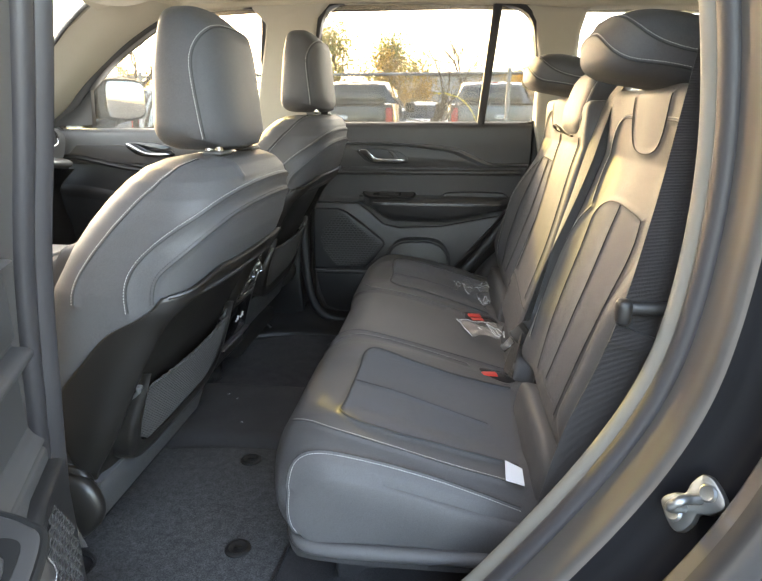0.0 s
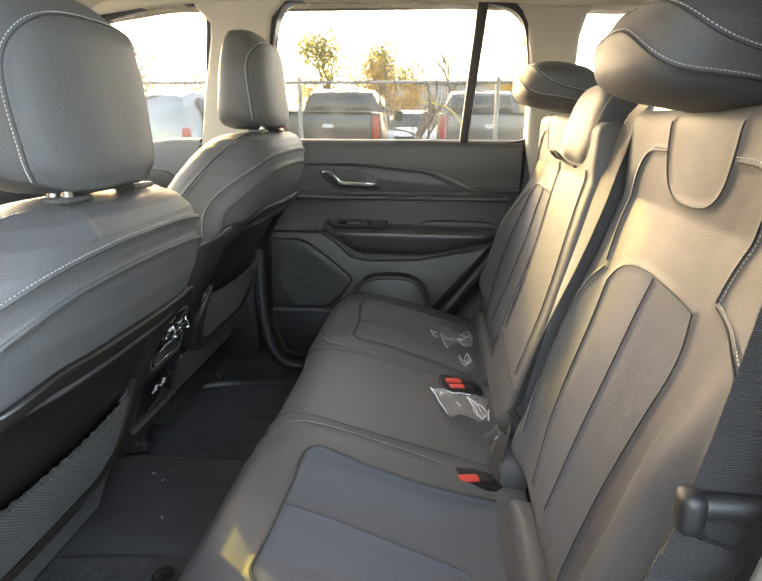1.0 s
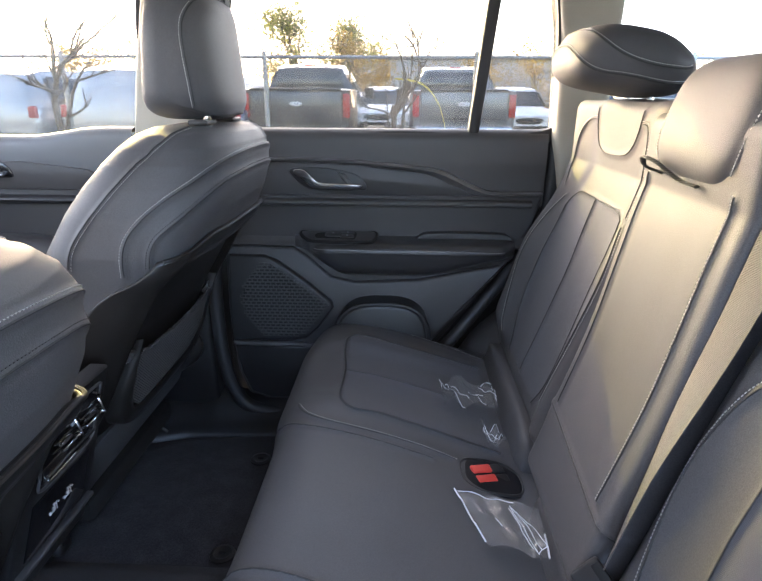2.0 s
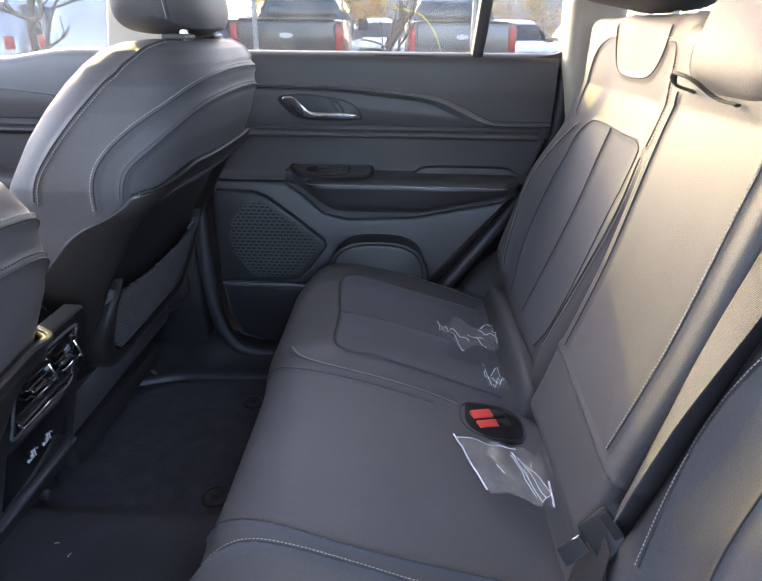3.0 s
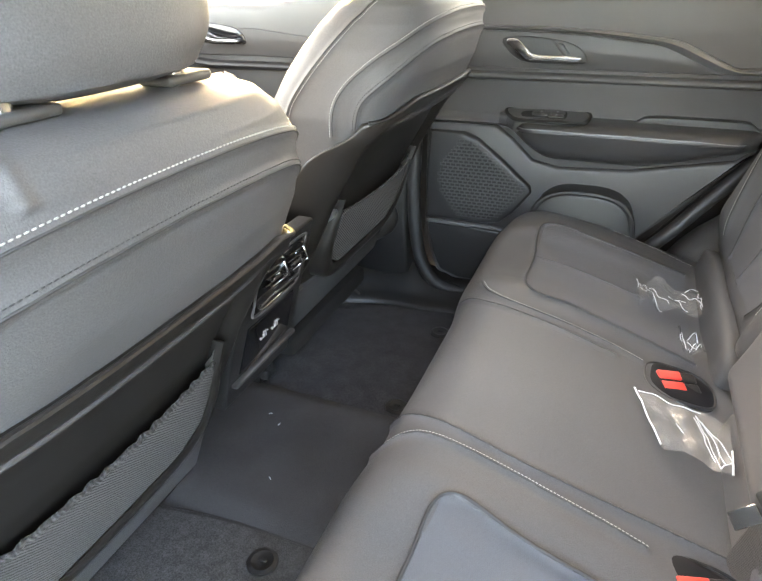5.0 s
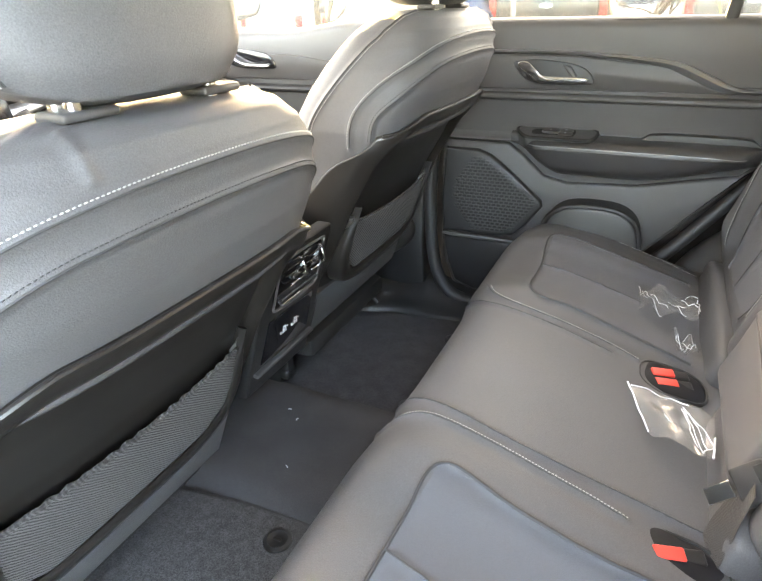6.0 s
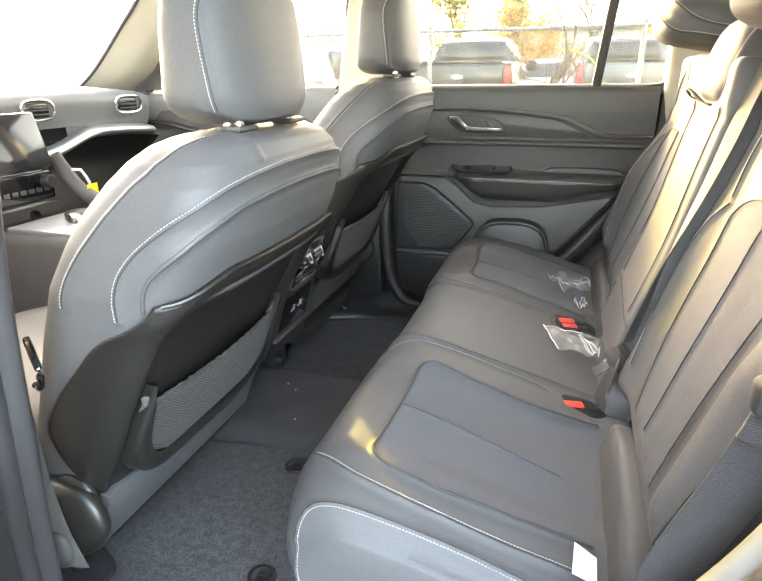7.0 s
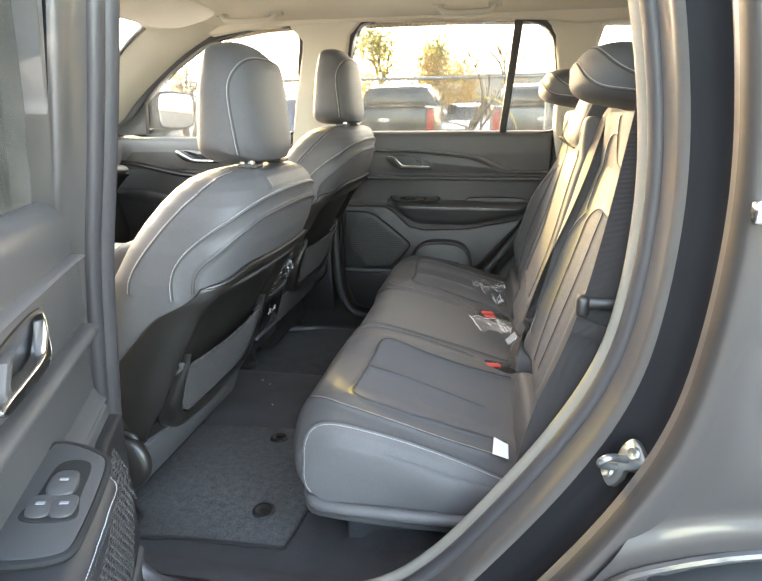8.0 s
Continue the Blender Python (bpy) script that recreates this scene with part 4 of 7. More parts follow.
    add("rear_seal", tube([(0.684, 0.765, 1.20), (0.682, 0.76, 1.04), (0.655, 0.75, 0.95), (0.615, 0.745, 0.88), (0.53, 0.73, 0.77), (0.45, 0.715, 0.67), (0.36, 0.71, 0.575)], 0.016, 10), RUBBER, lab="black door seal")
    # outer skin, window frame, panes
    skin = [(-0.16, 0.42), (-0.15, 1.185), (0.69, 1.195), (0.67, 1.0), (0.60, 0.86), (0.45, 0.66), (0.30, 0.47), (0.20, 0.42)]
    add("outer_skin", slab(skin, wall_y(0.80), 0.14, 0.01, 2), PAINT, lab="dark grey painted door body")
    wo = [(-0.155, 1.175), (-0.13, 1.33), (-0.10, 1.50), (-0.075, 1.575), (0.0, 1.612), (0.3, 1.612), (0.55, 1.602), (0.655, 1.56), (0.685, 1.46), (0.695, 1.33), (0.692, 1.18), (0.3, 1.175)]
    wi = [(-0.125, 1.195), (-0.105, 1.33), (-0.082, 1.48), (-0.058, 1.555), (0.0, 1.587), (0.3, 1.586), (0.54, 1.574), (0.628, 1.54), (0.655, 1.46), (0.668, 1.33), (0.666, 1.205), (0.3, 1.197)]
    fr = add("window_frame", ring(wo, wi, lambda a, b, d: (a, 0.752 + d - 0.10 * max(0, b - 1.2), b), 0.05), RUBBER if place is None else JAMB, lab="black window frame" if place is None else "grey painted window frame")
    add("division_bar", slab([(0.474, 1.19), (0.500, 1.19), (0.542, 1.59), (0.512, 1.59)], lambda a, b, d: (a, 0.752 + d - 0.10 * (b - 1.2), b), 0.03, 0.005, 2), RUBBER, fr, "black division bar")
    gm = [(-0.128, 1.18), (-0.105, 1.33), (-0.08, 1.49), (-0.055, 1.56), (0.0, 1.59), (0.3, 1.59), (0.526, 1.58), (0.488, 1.18)]
    gq = [(0.488, 1.18), (0.526, 1.58), (0.63, 1.545), (0.658, 1.46), (0.67, 1.33), (0.67, 1.18)]
    for nm, o in (("pane", gm), ("pane", gq)):
        g_ = add(nm, slab(o, lambda a, b, d: (a, 0.778 + d - 0.10 * (b - 1.2), b), 0.005, 0.001, 1), WINDOW, fr)
        g_.visible_shadow = False
    return door


rear_door(None, "closed rear door with black trim, chrome lever and loudspeaker grille")
HINGE, OPEN = (-0.20, -0.82, 0.0), 67
rear_door(lambda d: swing(d, HINGE, OPEN), "open rear door with grey-black trim and window switch")


def front_door():
    door = thing("door_3", (-0.7, 0.74, 0.4), "closed front door with soft upper trim and chrome lever", "door", kind="structure")
    prof = resample(BELT, 0.006)
    add = lambda n_, d_, m_, p_=door, l_="": part(n_, d_, m_, p_, l_)
    add("upper_panel", profile_x(np.linspace(-1.16, -0.345, 40), prof, lambda x, y, z: (x, y, z - 0.022 * float(smooth01(x, -0.42, -0.62)) * float(smooth01(z, 1.10, 1.18)))), DASH, door, "soft grey upper door panel")
    add("door_card", slab([(-1.2, 0.45), (-1.16, 1.06), (-0.345, 1.06), (-0.345, 0.45)], wall_y(0.746), 0.03, 0.006, 2), PLASTIC)
    led = [(0.742, 1.036), (0.724, 1.034), (0.716, 1.026), (0.722, 1.018), (0.75, 1.010), (0.755, 0.98), (0.75, 0.93), (0.738, 0.90), (0.742, 0.87)]
    add("mid_panel", profile_x(np.linspace(-1.15, -0.345, 40), resample(led, 0.005), lambda x, y, z: (x, y, z + 0.05 * float(smooth01(x, -0.75, -1.1)))), PLASTIC)
    add("handle_field", slab([(-1.12, 1.05), (-1.05, 1.12), (-0.62, 1.118), (-0.46, 1.10), (-0.36, 1.05)], wall_y(0.737), 0.01, 0.004, 2), PLASTIC_S)
    rec = [(-0.845, 1.128), (-0.838, 1.106), (-0.79, 1.080), (-0.67, 1.078), (-0.655, 1.088), (-0.672, 1.112), (-0.71, 1.124), (-0.79, 1.132)]
    hand = add("handle_recess", slab(rec, wall_y(0.734), 0.01, 0.003, 2, smooth=0.006), GLOSS)
    lev = [(-0.838, 1.123), (-0.828, 1.128), (-0.808, 1.118), (-0.772, 1.098), (-0.74, 1.092), (-0.677, 1.091), (-0.674, 1.084), (-0.74, 1.082), (-0.778, 1.084), (-0.812, 1.10)]
    add("lever", slab(lev, lambda a, b, d: (a, 0.716 + d, b), 0.014, 0.003, 3, smooth=0.003), CHROME, hand, "satin chrome door lever")
    A = pillow((-0.70, 0.70, 0.90), (0.20, 0.055, 0.042), (3, 2.4, 2.6))
    arm = add("armrest", grid(A, close_v=True), ARM, door, "padded black armrest")
    for x in (-0.80, -0.77, -0.74):
        add("switch", rbox((x, 0.69, 0.944), (0.02, 0.014, 0.008), 0.003, 2), GLOSS, arm)
    wo = [(-1.17, 1.145), (-1.06, 1.265), (-0.93, 1.385), (-0.78, 1.49), (-0.64, 1.56), (-0.45, 1.602), (-0.29, 1.602), (-0.255, 1.56), (-0.27, 1.45), (-0.315, 1.17), (-0.6, 1.155)]
    wi = [(-1.10, 1.175), (-1.02, 1.265), (-0.90, 1.38), (-0.76, 1.475), (-0.63, 1.540), (-0.45, 1.578), (-0.315, 1.578), (-0.282, 1.545), (-0.295, 1.43), (-0.33, 1.19), (-0.6, 1.172)]
    fr = add("window_frame", ring(wo, wi, lambda a, b, d: (a, 0.752 + d - 0.10 * max(0, b - 1.2), b), 0.05), RUBBER, door, "black window frame")
    add("mirror_sail", slab([(-1.14, 1.19), (-0.965, 1.32), (-0.975, 1.19)], wall_y(0.748), 0.02, 0.004, 2), PLASTIC, door, "black corner cover")
    gp = add("pane", slab([(-1.15, 1.17), (-1.0, 1.29), (-0.76, 1.49), (-0.63, 1.55), (-0.45, 1.585), (-0.30, 1.585), (-0.28, 1.55), (-0.30, 1.40), (-0.325, 1.17)], lambda a, b, d: (a, 0.782 + d - 0.10 * (b - 1.2), b), 0.005, 0.001, 1), WINDOW, fr)
    gp.visible_shadow = False


front_door()

# wing mirror beyond the front window
mir = thing("wing_mirror", (-0.98, 0.95, 1.15), "dark wing mirror with a bright tall glass", "mirror")
mt_ = Matrix.Rotation(radians(-18), 3, 'Z')
mpl = lambda a, b, d: tuple(Vector((-0.965, 0.965, 1.288)) + mt_ @ Vector((-d, a, b)))
body = pillow(mpl(0.0, 0.0, 0.045), (0.058, 0.118, 0.088), (2.4, 3.2, 3.0), mt_)
part("housing", grid(body, close_v=True), PLASTIC, mir, "black mirror housing")
part("rim", slab([(-0.108, -0.05), (-0.10, 0.062), (-0.06, 0.082), (0.07, 0.080), (0.108, 0.055), (0.104, -0.045), (0.06, -0.078), (-0.07, -0.078)], lambda a, b, d: mpl(a, b, d - 0.017), 0.03, 0.006, 2, smooth=0.008), PLASTIC, mir)
part("glass", slab([(-0.098, -0.046), (-0.092, 0.054), (-0.055, 0.072), (0.065, 0.070), (0.098, 0.049), (0.094, -0.040), (0.055, -0.068), (-0.065, -0.068)], lambda a, b, d: mpl(a, b, d - 0.021), 0.006, 0.002, 2, smooth=0.008), MIRROR, mir, "reflective mirror glass")
part("arm", tube([(-1.03, 0.80, 1.17), (-1.02, 0.88, 1.185), (-1.0, 0.96, 1.22)], 0.028, 12), PLASTIC, mir)

# sun visor and grab handles
vis = thing("sun_visor", (-0.62, 0.33, 1.60), "light grey cloth sun visor folded against the ceiling", "visor")
V_ = pillow((-0.60, 0.33, 1.585), (0.11, 0.225, 0.013), (3.2, 3.2, 2.2), Matrix.Rotation(radians(-14), 3, 'Y'))
part("panel", grid(V_, close_v=True), LINER, vis)
for x0, x1 in ((-0.54, -0.33), (0.25, 0.44)):
    h = thing("grab_handle", ((x0 + x1) / 2, 0.63, 1.615), "light grey plastic grab handle on the ceiling edge", "handle", "grab handles")
    part("grip", tube([(x0, 0.635, 1.620), (x0 + 0.015, 0.615, 1.597), (x0 + 0.05, 0.605, 1.590), (x1 - 0.05, 0.605, 1.590), (x1 - 0.015, 0.615, 1.597), (x1, 0.635, 1.620)], 0.010, 10), PILLAR, h)
    for x in (x0, x1):
        part("mount", rbox((x, 0.635, 1.617), (0.045, 0.03, 0.018), 0.007, 3), PILLAR, h)

# ---- front seats ----
def col(data, knots, zz):
    return np.interp(zz, [k[0] for k in knots], [k[data] for k in knots])


#        z      half width  front x  rear x  squareness
BACK = [(-0.62, 0.225, -0.40, -0.205, 3.4), (-0.55, 0.245, -0.385, -0.178, 3.4), (-0.45, 0.262, -0.35, -0.125, 3.3), (-0.36, 0.264, -0.32, -0.078, 3.2), (-0.28, 0.264, -0.295, -0.030, 3.3), (-0.20, 0.263, -0.262, 0.014, 3.4),
        (-0.14, 0.252, -0.225, 0.040, 3.5), (-0.10, 0.239, -0.195, 0.051, 3.5), (-0.065, 0.222, -0.165, 0.055, 3.4), (-0.04, 0.202, -0.142, 0.053, 3.2), (-0.022, 0.177, -0.122, 0.045, 2.9), (-0.012, 0.143, -0.10, 0.030, 2.7), (-0.008, 0.09, -0.075, 0.005, 2.4)]


def back_section(z, grow=0.0, th=None):
    w, f, r, n = (float(col(k, BACK, z)) for k in (1, 2, 3, 4))
    th = np.linspace(-math.pi, math.pi, 150, endpoint=False) if th is None else th
    a, xc = (r - f) / 2 + grow, (r + f) / 2
    c, s = np.cos(th), np.sin(th)
    x = xc + a * np.sign(c) * np.abs(c) ** (2 / n)
    y = (w + grow) * np.sign(s) * np.abs(s) ** (2 / n)
    return np.stack([x, y, np.full(len(th), z)], 1)


def front_seat(ox, oy, oz, sg, label):
    """A front seat. sg: +1 where its outer side looks to -y. Origin between its headrest posts."""
    seat = thing("front_seat", (ox - 0.35, oy, 0.42), label, "car seat", "front seats")

    def put_(P):
        Q = np.array(P, float)
        Q[..., 1] *= sg
        return Q + np.array([ox, oy, oz])

    def out(d):
        v, f = d
        return put_(np.asarray(v, float).reshape(-1, 3)), ([q[::-1] for q in f] if sg < 0 else f)

    # padded back
    zs = np.concatenate([np.linspace(-0.60, -0.26, 40), np.linspace(-0.256, -0.10, 50), np.linspace(-0.097, -0.008, 40)])
    P = np.stack([back_section(z, 0.0, np.linspace(-math.pi, math.pi, 260, endpoint=False)) for z in zs])
    both = lambda half: [(x, -y, z) for x, y, z in half] + [(x, y, z) for x, y, z in half[::-1] if y]
    sa = [(-0.173, -0.264, -0.215), (-0.167, -0.26, -0.183), (-0.14, -0.255, -0.144), (-0.106, -0.243, -0.103), (-0.077, -0.229, -0.071), (-0.049, -0.208, -0.044), (-0.028, -0.18, -0.022), (-0.011, -0.146, -0.013)]
    si = [(x, -y, z) for x, y, z in sa]
    sb = both([(-0.089, 0.264, -0.225), (-0.087, 0.263, -0.183), (-0.073, 0.258, -0.157), (-0.046, 0.252, -0.13), (-0.015, 0.241, -0.107), (0.013, 0.223, -0.089), (0.038, 0.191, -0.07), (0.051, 0.149, -0.059), (0.057, 0.089, -0.053), (0.059, 0.04, -0.051), (0.059, 0.0, -0.051)])
    sc = both([(-0.051, 0.259, -0.215), (-0.047, 0.258, -0.18), (-0.032, 0.253, -0.163), (-0.007, 0.243, -0.144), (0.019, 0.221, -0.122), (0.039, 0.191, -0.104), (0.05, 0.154, -0.092), (0.057, 0.093, -0.086), (0.059, 0.04, -0.084), (0.059, 0.0, -0.084)])
    sd = [(-0.006, -0.108, -0.014), (0.02, -0.108, -0.028), (0.034, -0.112, -0.044)]
    # the pad gives way behind the hollow of the shell
    mid_x = (P[..., 0].max(1) + P[..., 0].min(1))[:, None] / 2
    hollow = 0.074 * smooth01(P[..., 2], -0.216, -0.262) * (1 - smooth01(np.abs(P[..., 1]), 0.222, 0.252)) * smooth01(P[..., 0] - mid_x, 0.0, 0.05)
    P[..., 0] -= hollow
    P, N = sew(P, [sa, sb, sc, si, sd], close_v=True, depth=0.004, width=0.0052, puff=0.0025)
    N = -N if (N[40, 0] @ (P[40, 0] - P[40].mean(0))) < 0 else N
    v, f = grid(P, close_v=True, cap_u=True, flip=True)
    back = part("backrest", out((v, f)), LEATHER, seat, "charcoal leatherette padded backrest")
    for ln, m_ in ((sa, STITCH), (sb, STITCH), (sc, STITCH_D), (si, STITCH)):
        part("stitching", out(stitches(ln, P, N, side=0.0045)), m_, back, "", 80)
    for ln in (sa, sb, sc, si):
        seam(ln, P, N, back, out)
    # moulded shell over the rear and sides
    zz = np.linspace(-0.555, -0.177, 52)
    rows = []
    for z in zz:
        b = float(np.interp(z, [-0.56, -0.50, -0.42, -0.397, -0.348, -0.309, -0.272, -0.241, -0.217, -0.19, -0.176], [-0.20, -0.225, -0.25, -0.245, -0.21, -0.174, -0.141, -0.112, -0.082, -0.05, -0.04]))
        full = back_section(z, 0.004, np.linspace(-math.pi / 2 * 1.25, math.pi / 2 * 1.25, 241))
        k = np.nonzero(full[:, 0] >= b)[0]
        s_ = full[k[0]:k[-1] + 1]
        ends = []
        for i_, o_ in ((k[0], max(k[0] - 1, 0)), (k[-1], min(k[-1] + 1, len(full) - 1))):
            w_ = (b - full[i_, 0]) / min(full[o_, 0] - full[i_, 0], -1e-9)
            ends.append(full[i_] + (full[o_] - full[i_]) * min(1.0, max(0.0, w_)))
        s_ = np.vstack([ends[0][None], s_, ends[1][None]])
        L = np.concatenate([[0], np.cumsum(np.linalg.norm(np.diff(s_, axis=0), axis=1))])
        s_ = np.stack([np.interp(np.linspace(0, L[-1], 110), L, s_[:, c]) for c in range(3)], 1)
        dip = 0.040 * float(smooth01(z, -0.192, -0.248)) * (0.45 + 0.55 * float(smooth01(z, -0.56, -0.52)))
        s_[:, 0] -= dip * (1 - smooth01(np.abs(s_[:, 1]), 0.207, 0.240)) - 0.005 * np.exp(-((np.abs(s_[:, 1]) - 0.205) / 0.03) ** 2) * float(smooth01(z, -0.22, -0.30))
        # the side edges run down to a point at the foot of the shell
        s_[:, 2] -= 0.028 * smooth01(np.abs(s_[:, 1]), 0.15, 0.265) * float(smooth01(z, -0.28, -0.19))
        rows.append(s_)
    S = np.stack(rows)
    shell = part("back_shell", out(grid(S, flip=False)), SHELL, seat, "charcoal moulded plastic back shell", 60)
    so = shell.modifiers.new("thickness", 'SOLIDIFY')
    so.thickness, so.offset = 0.006, -1.0
    lip = S[-1].copy()
    part("shell_lip", out(tube(lip[2:-2:3], 0.0034, 8, step=0.01)), SHELL, shell)
    # net pocket in a moulded frame with a prong at each upper corner
    def rear_plane(y, d, out_=0.0):
        """A place on the pocket's face, d below its upper edge."""
        return np.array([-0.124 - 0.335 * d + 0.012 * (1 - (y / 0.19) ** 2) * (1 - d / 0.16) + out_, y, -0.390 - d])

    def half_width(d):
        return 0.190 - 0.004 * d / 0.06 - 0.045 * float(smooth01(d, 0.075, 0.128)) ** 2

    NT = np.array([[rear_plane(u * half_width(d), d + 0.004 * (1 - u * u) * (1 - d / 0.13), 0.0015 * math.sin(u * 48) * (d == 0)) for u in np.linspace(-1, 1, 60)] for d in np.linspace(0, 0.128, 22)])
    pocket = part("net_pocket", out(grid(NT)), NETM, seat, "charcoal elastic net pocket", 80)
    so = pocket.modifiers.new("thickness", 'SOLIDIFY')
    so.thickness = 0.002
    hem_line = NT[0] + np.array([0.0, 0.0, 0.0012]) * np.sin(np.arange(60) * 2.1)[:, None]
    part("net_hem", out(tube(hem_line, 0.0034, 8, step=0.004)), NETM, pocket, "gathered net hem")
    side_ = [(0.193, -0.034), (0.192, -0.015), (0.190, 0.0), (0.187, 0.04), (0.182, 0.078), (0.168, 0.108), (0.140, 0.124), (0.09, 0.130), (0.03, 0.131)]
    rim_ = resample([(-y, d) for y, d in side_] + side_[::-1], 0.008)
    tg_ = np.gradient(rim_, axis=0)
    tg_ /= np.linalg.norm(tg_, axis=1, keepdims=True)
    nr_ = np.stack([-tg_[:, 1], tg_[:, 0]], 1)
    nr_ *= np.where((nr_ * (rim_ - np.array([0.0, 0.04]))).sum(1) < 0, -1, 1)[:, None]
    FRM = []
    for (y, d), (ny, nd) in zip(rim_, nr_):
        wd = 0.005 + 0.024 * float(smooth01(d, -0.035, 0.07)) + 0.006 * float(smooth01(d, 0.09, 0.13))
        FRM.append([rear_plane(y, d, -0.004), rear_plane(y, d, 0.004), rear_plane(y + ny * wd * 0.15, d + nd * wd * 0.15, 0.0075), rear_plane(y + ny * wd * 0.5, d + nd * wd * 0.5, 0.0085), rear_plane(y + ny * wd * 0.9, d + nd * wd * 0.9, 0.004), rear_plane(y + ny * wd, d + nd * wd, -0.003), rear_plane(y + ny * wd, d + nd * wd, -0.03)])
    part("pocket_frame", out(grid(np.array(FRM), cap_u=True)), SHELL, seat, "dark plastic pocket frame", 50)
    for s_ in (-1, 1):
        part("pocket_hook", out(tube([rear_plane(s_ * 0.197, 0.012, -0.012), rear_plane(s_ * 0.197, -0.002, -0.004), rear_plane(s_ * 0.203, -0.014, -0.004)], [0.007, 0.008, 0.006], 8, smooth=False, flat=0.6)), SILVER, seat, "pale hook behind the pocket edge")
    # headrest
    hz = np.linspace(0, 1, 60)
    rows = []
    for t_ in hz:
        z = -0.005 + 0.229 * (0.5 - 0.5 * math.cos(math.pi * t_))
        e = (z + 0.005) / 0.229
        rnd = min(1.0, (1 - abs(2 * e - 1) ** 9)) ** 0.5 if 0 < e < 1 else 0.0
        top_ = 1 - 0.22 * float(smooth01(e, 0.55, 1.0))
        w = 0.134 * top_ * (1 - 0.14 * float(smooth01(e, 0.22, 0.0)) ** 1.5) * (0.30 + 0.70 * rnd) * (0.965 + 0.035 * math.sin(math.pi * e))
        fx, rx = -0.122 + 0.03 * e, 0.036 - 0.022 * e - 0.03 * float(smooth01(e, 0.75, 1.0))
        xc, a_ = (fx + rx) / 2, (rx - fx) / 2 * (0.35 + 0.65 * rnd)
        th = np.linspace(-math.pi, math.pi, 120, endpoint=False)
        n_ = 2.9
        rows.append(np.stack([xc + a_ * np.sign(np.cos(th)) * np.abs(np.cos(th)) ** (2 / n_), w * np.sign(np.sin(th)) * np.abs(np.sin(th)) ** (2 / n_), np.full(120, z)], 1))
    HP = np.stack(rows)
    ha = [(0.002, -0.14, -0.006), (-0.003, -0.14, 0.05), (-0.010, -0.14, 0.11), (-0.012, -0.13, 0.148), (0.0, -0.10, 0.176), (0.010, -0.05, 0.190), (0.012, 0.0, 0.193), (0.010, 0.05, 0.190), (0.0, 0.10, 0.176), (-0.012, 0.13, 0.148), (-0.010, 0.14, 0.11), (-0.003, 0.14, 0.05), (0.002, 0.14, -0.006)]
    hb = [(-0.03, -0.14, 0.008), (0.0, -0.11, 0.006), (0.03, 0.0, 0.006), (0.0, 0.11, 0.006), (-0.03, 0.14, 0.008)]
    HP, HN = sew(HP, [ha, hb], close_v=True, depth=0.0035, width=0.005, puff=0.002)
    HN = -HN if (HN[30, 0] @ (HP[30, 0] - HP[30].mean(0))) < 0 else HN
    head = part("headrest", out(grid(HP, close_v=True, cap_u=True, flip=True)), LEATHER, seat, "charcoal leatherette headrest")
    seam(ha, HP, HN, head, out)
    part("stitching", out(stitches(ha, HP, HN, side=0.004)), STITCH, head, "", 80)
    for y in (-0.075, 0.075):
        post = part("headrest_post", out(tube([(-0.004, y, -0.02), (-0.004, y, 0.05)], 0.007, 12, smooth=False)), CHROME, seat, "chrome headrest post")
        part("headrest_post", out(tube([(-0.022, y, -0.02), (-0.022, y, 0.05)], 0.007, 12, smooth=False)), CHROME, seat, "chrome headrest post") if y < 0 else None
        part("guide_collar", out(rbox((-0.01, y + 0.008, -0.006), (0.034, 0.052, 0.008), 0.0035, 3)), PLASTIC_S, post, "grey guide collar")
    # seat cushion, side shield, rails
    C = pillow((-0.52, 0.0, -0.50), (0.28, 0.255, 0.085), (3.2, 3.0, 2.6))
    part("cushion", out(grid(C, close_v=True)), LEATHER, seat)
    lower_z = 0.42 - oz
    for s_ in (-1, 1):
        sh = pillow((-0.33, s_ * 0.262, -0.60), (0.155, 0.03, 0.075), (2.6, 2.4, 2.4), Matrix.Rotation(radians(-18), 3, 'Y'))
        if s_ < 0:
            part("side_shield", out(grid(sh, close_v=True)), SHELL, seat, "charcoal plastic side shield")
            part("hinge_cover", out(grid(pillow((-0.255, s_ * 0.250, -0.575), (0.045, 0.018, 0.075), (2.6, 2.6, 2.6), Matrix.Rotation(radians(20), 3, 'Y')), close_v=True)), SHELL, seat)
        part("seat_rail", out(rbox((-0.52, s_ * 0.20, lower_z + 0.018), (0.38, 0.045, 0.035), 0.006, 2)), PLASTIC, seat, "black seat rail")
        part("rail_end", out(rbox((-0.335, s_ * 0.20, lower_z + 0.024), (0.05, 0.04, 0.03), 0.01, 3)), PLASTIC, seat, "black rail end cap")
        part("leg", out(rbox((-0.36, s_ * 0.20, lower_z + 0.065), (0.10, 0.03, 0.09), 0.01, 2)), DARK, seat)
    part("under_tray", out(rbox((-0.45, 0, lower_z + 0.10), (0.40, 0.40, 0.05), 0.015, 2)), DARK, seat)
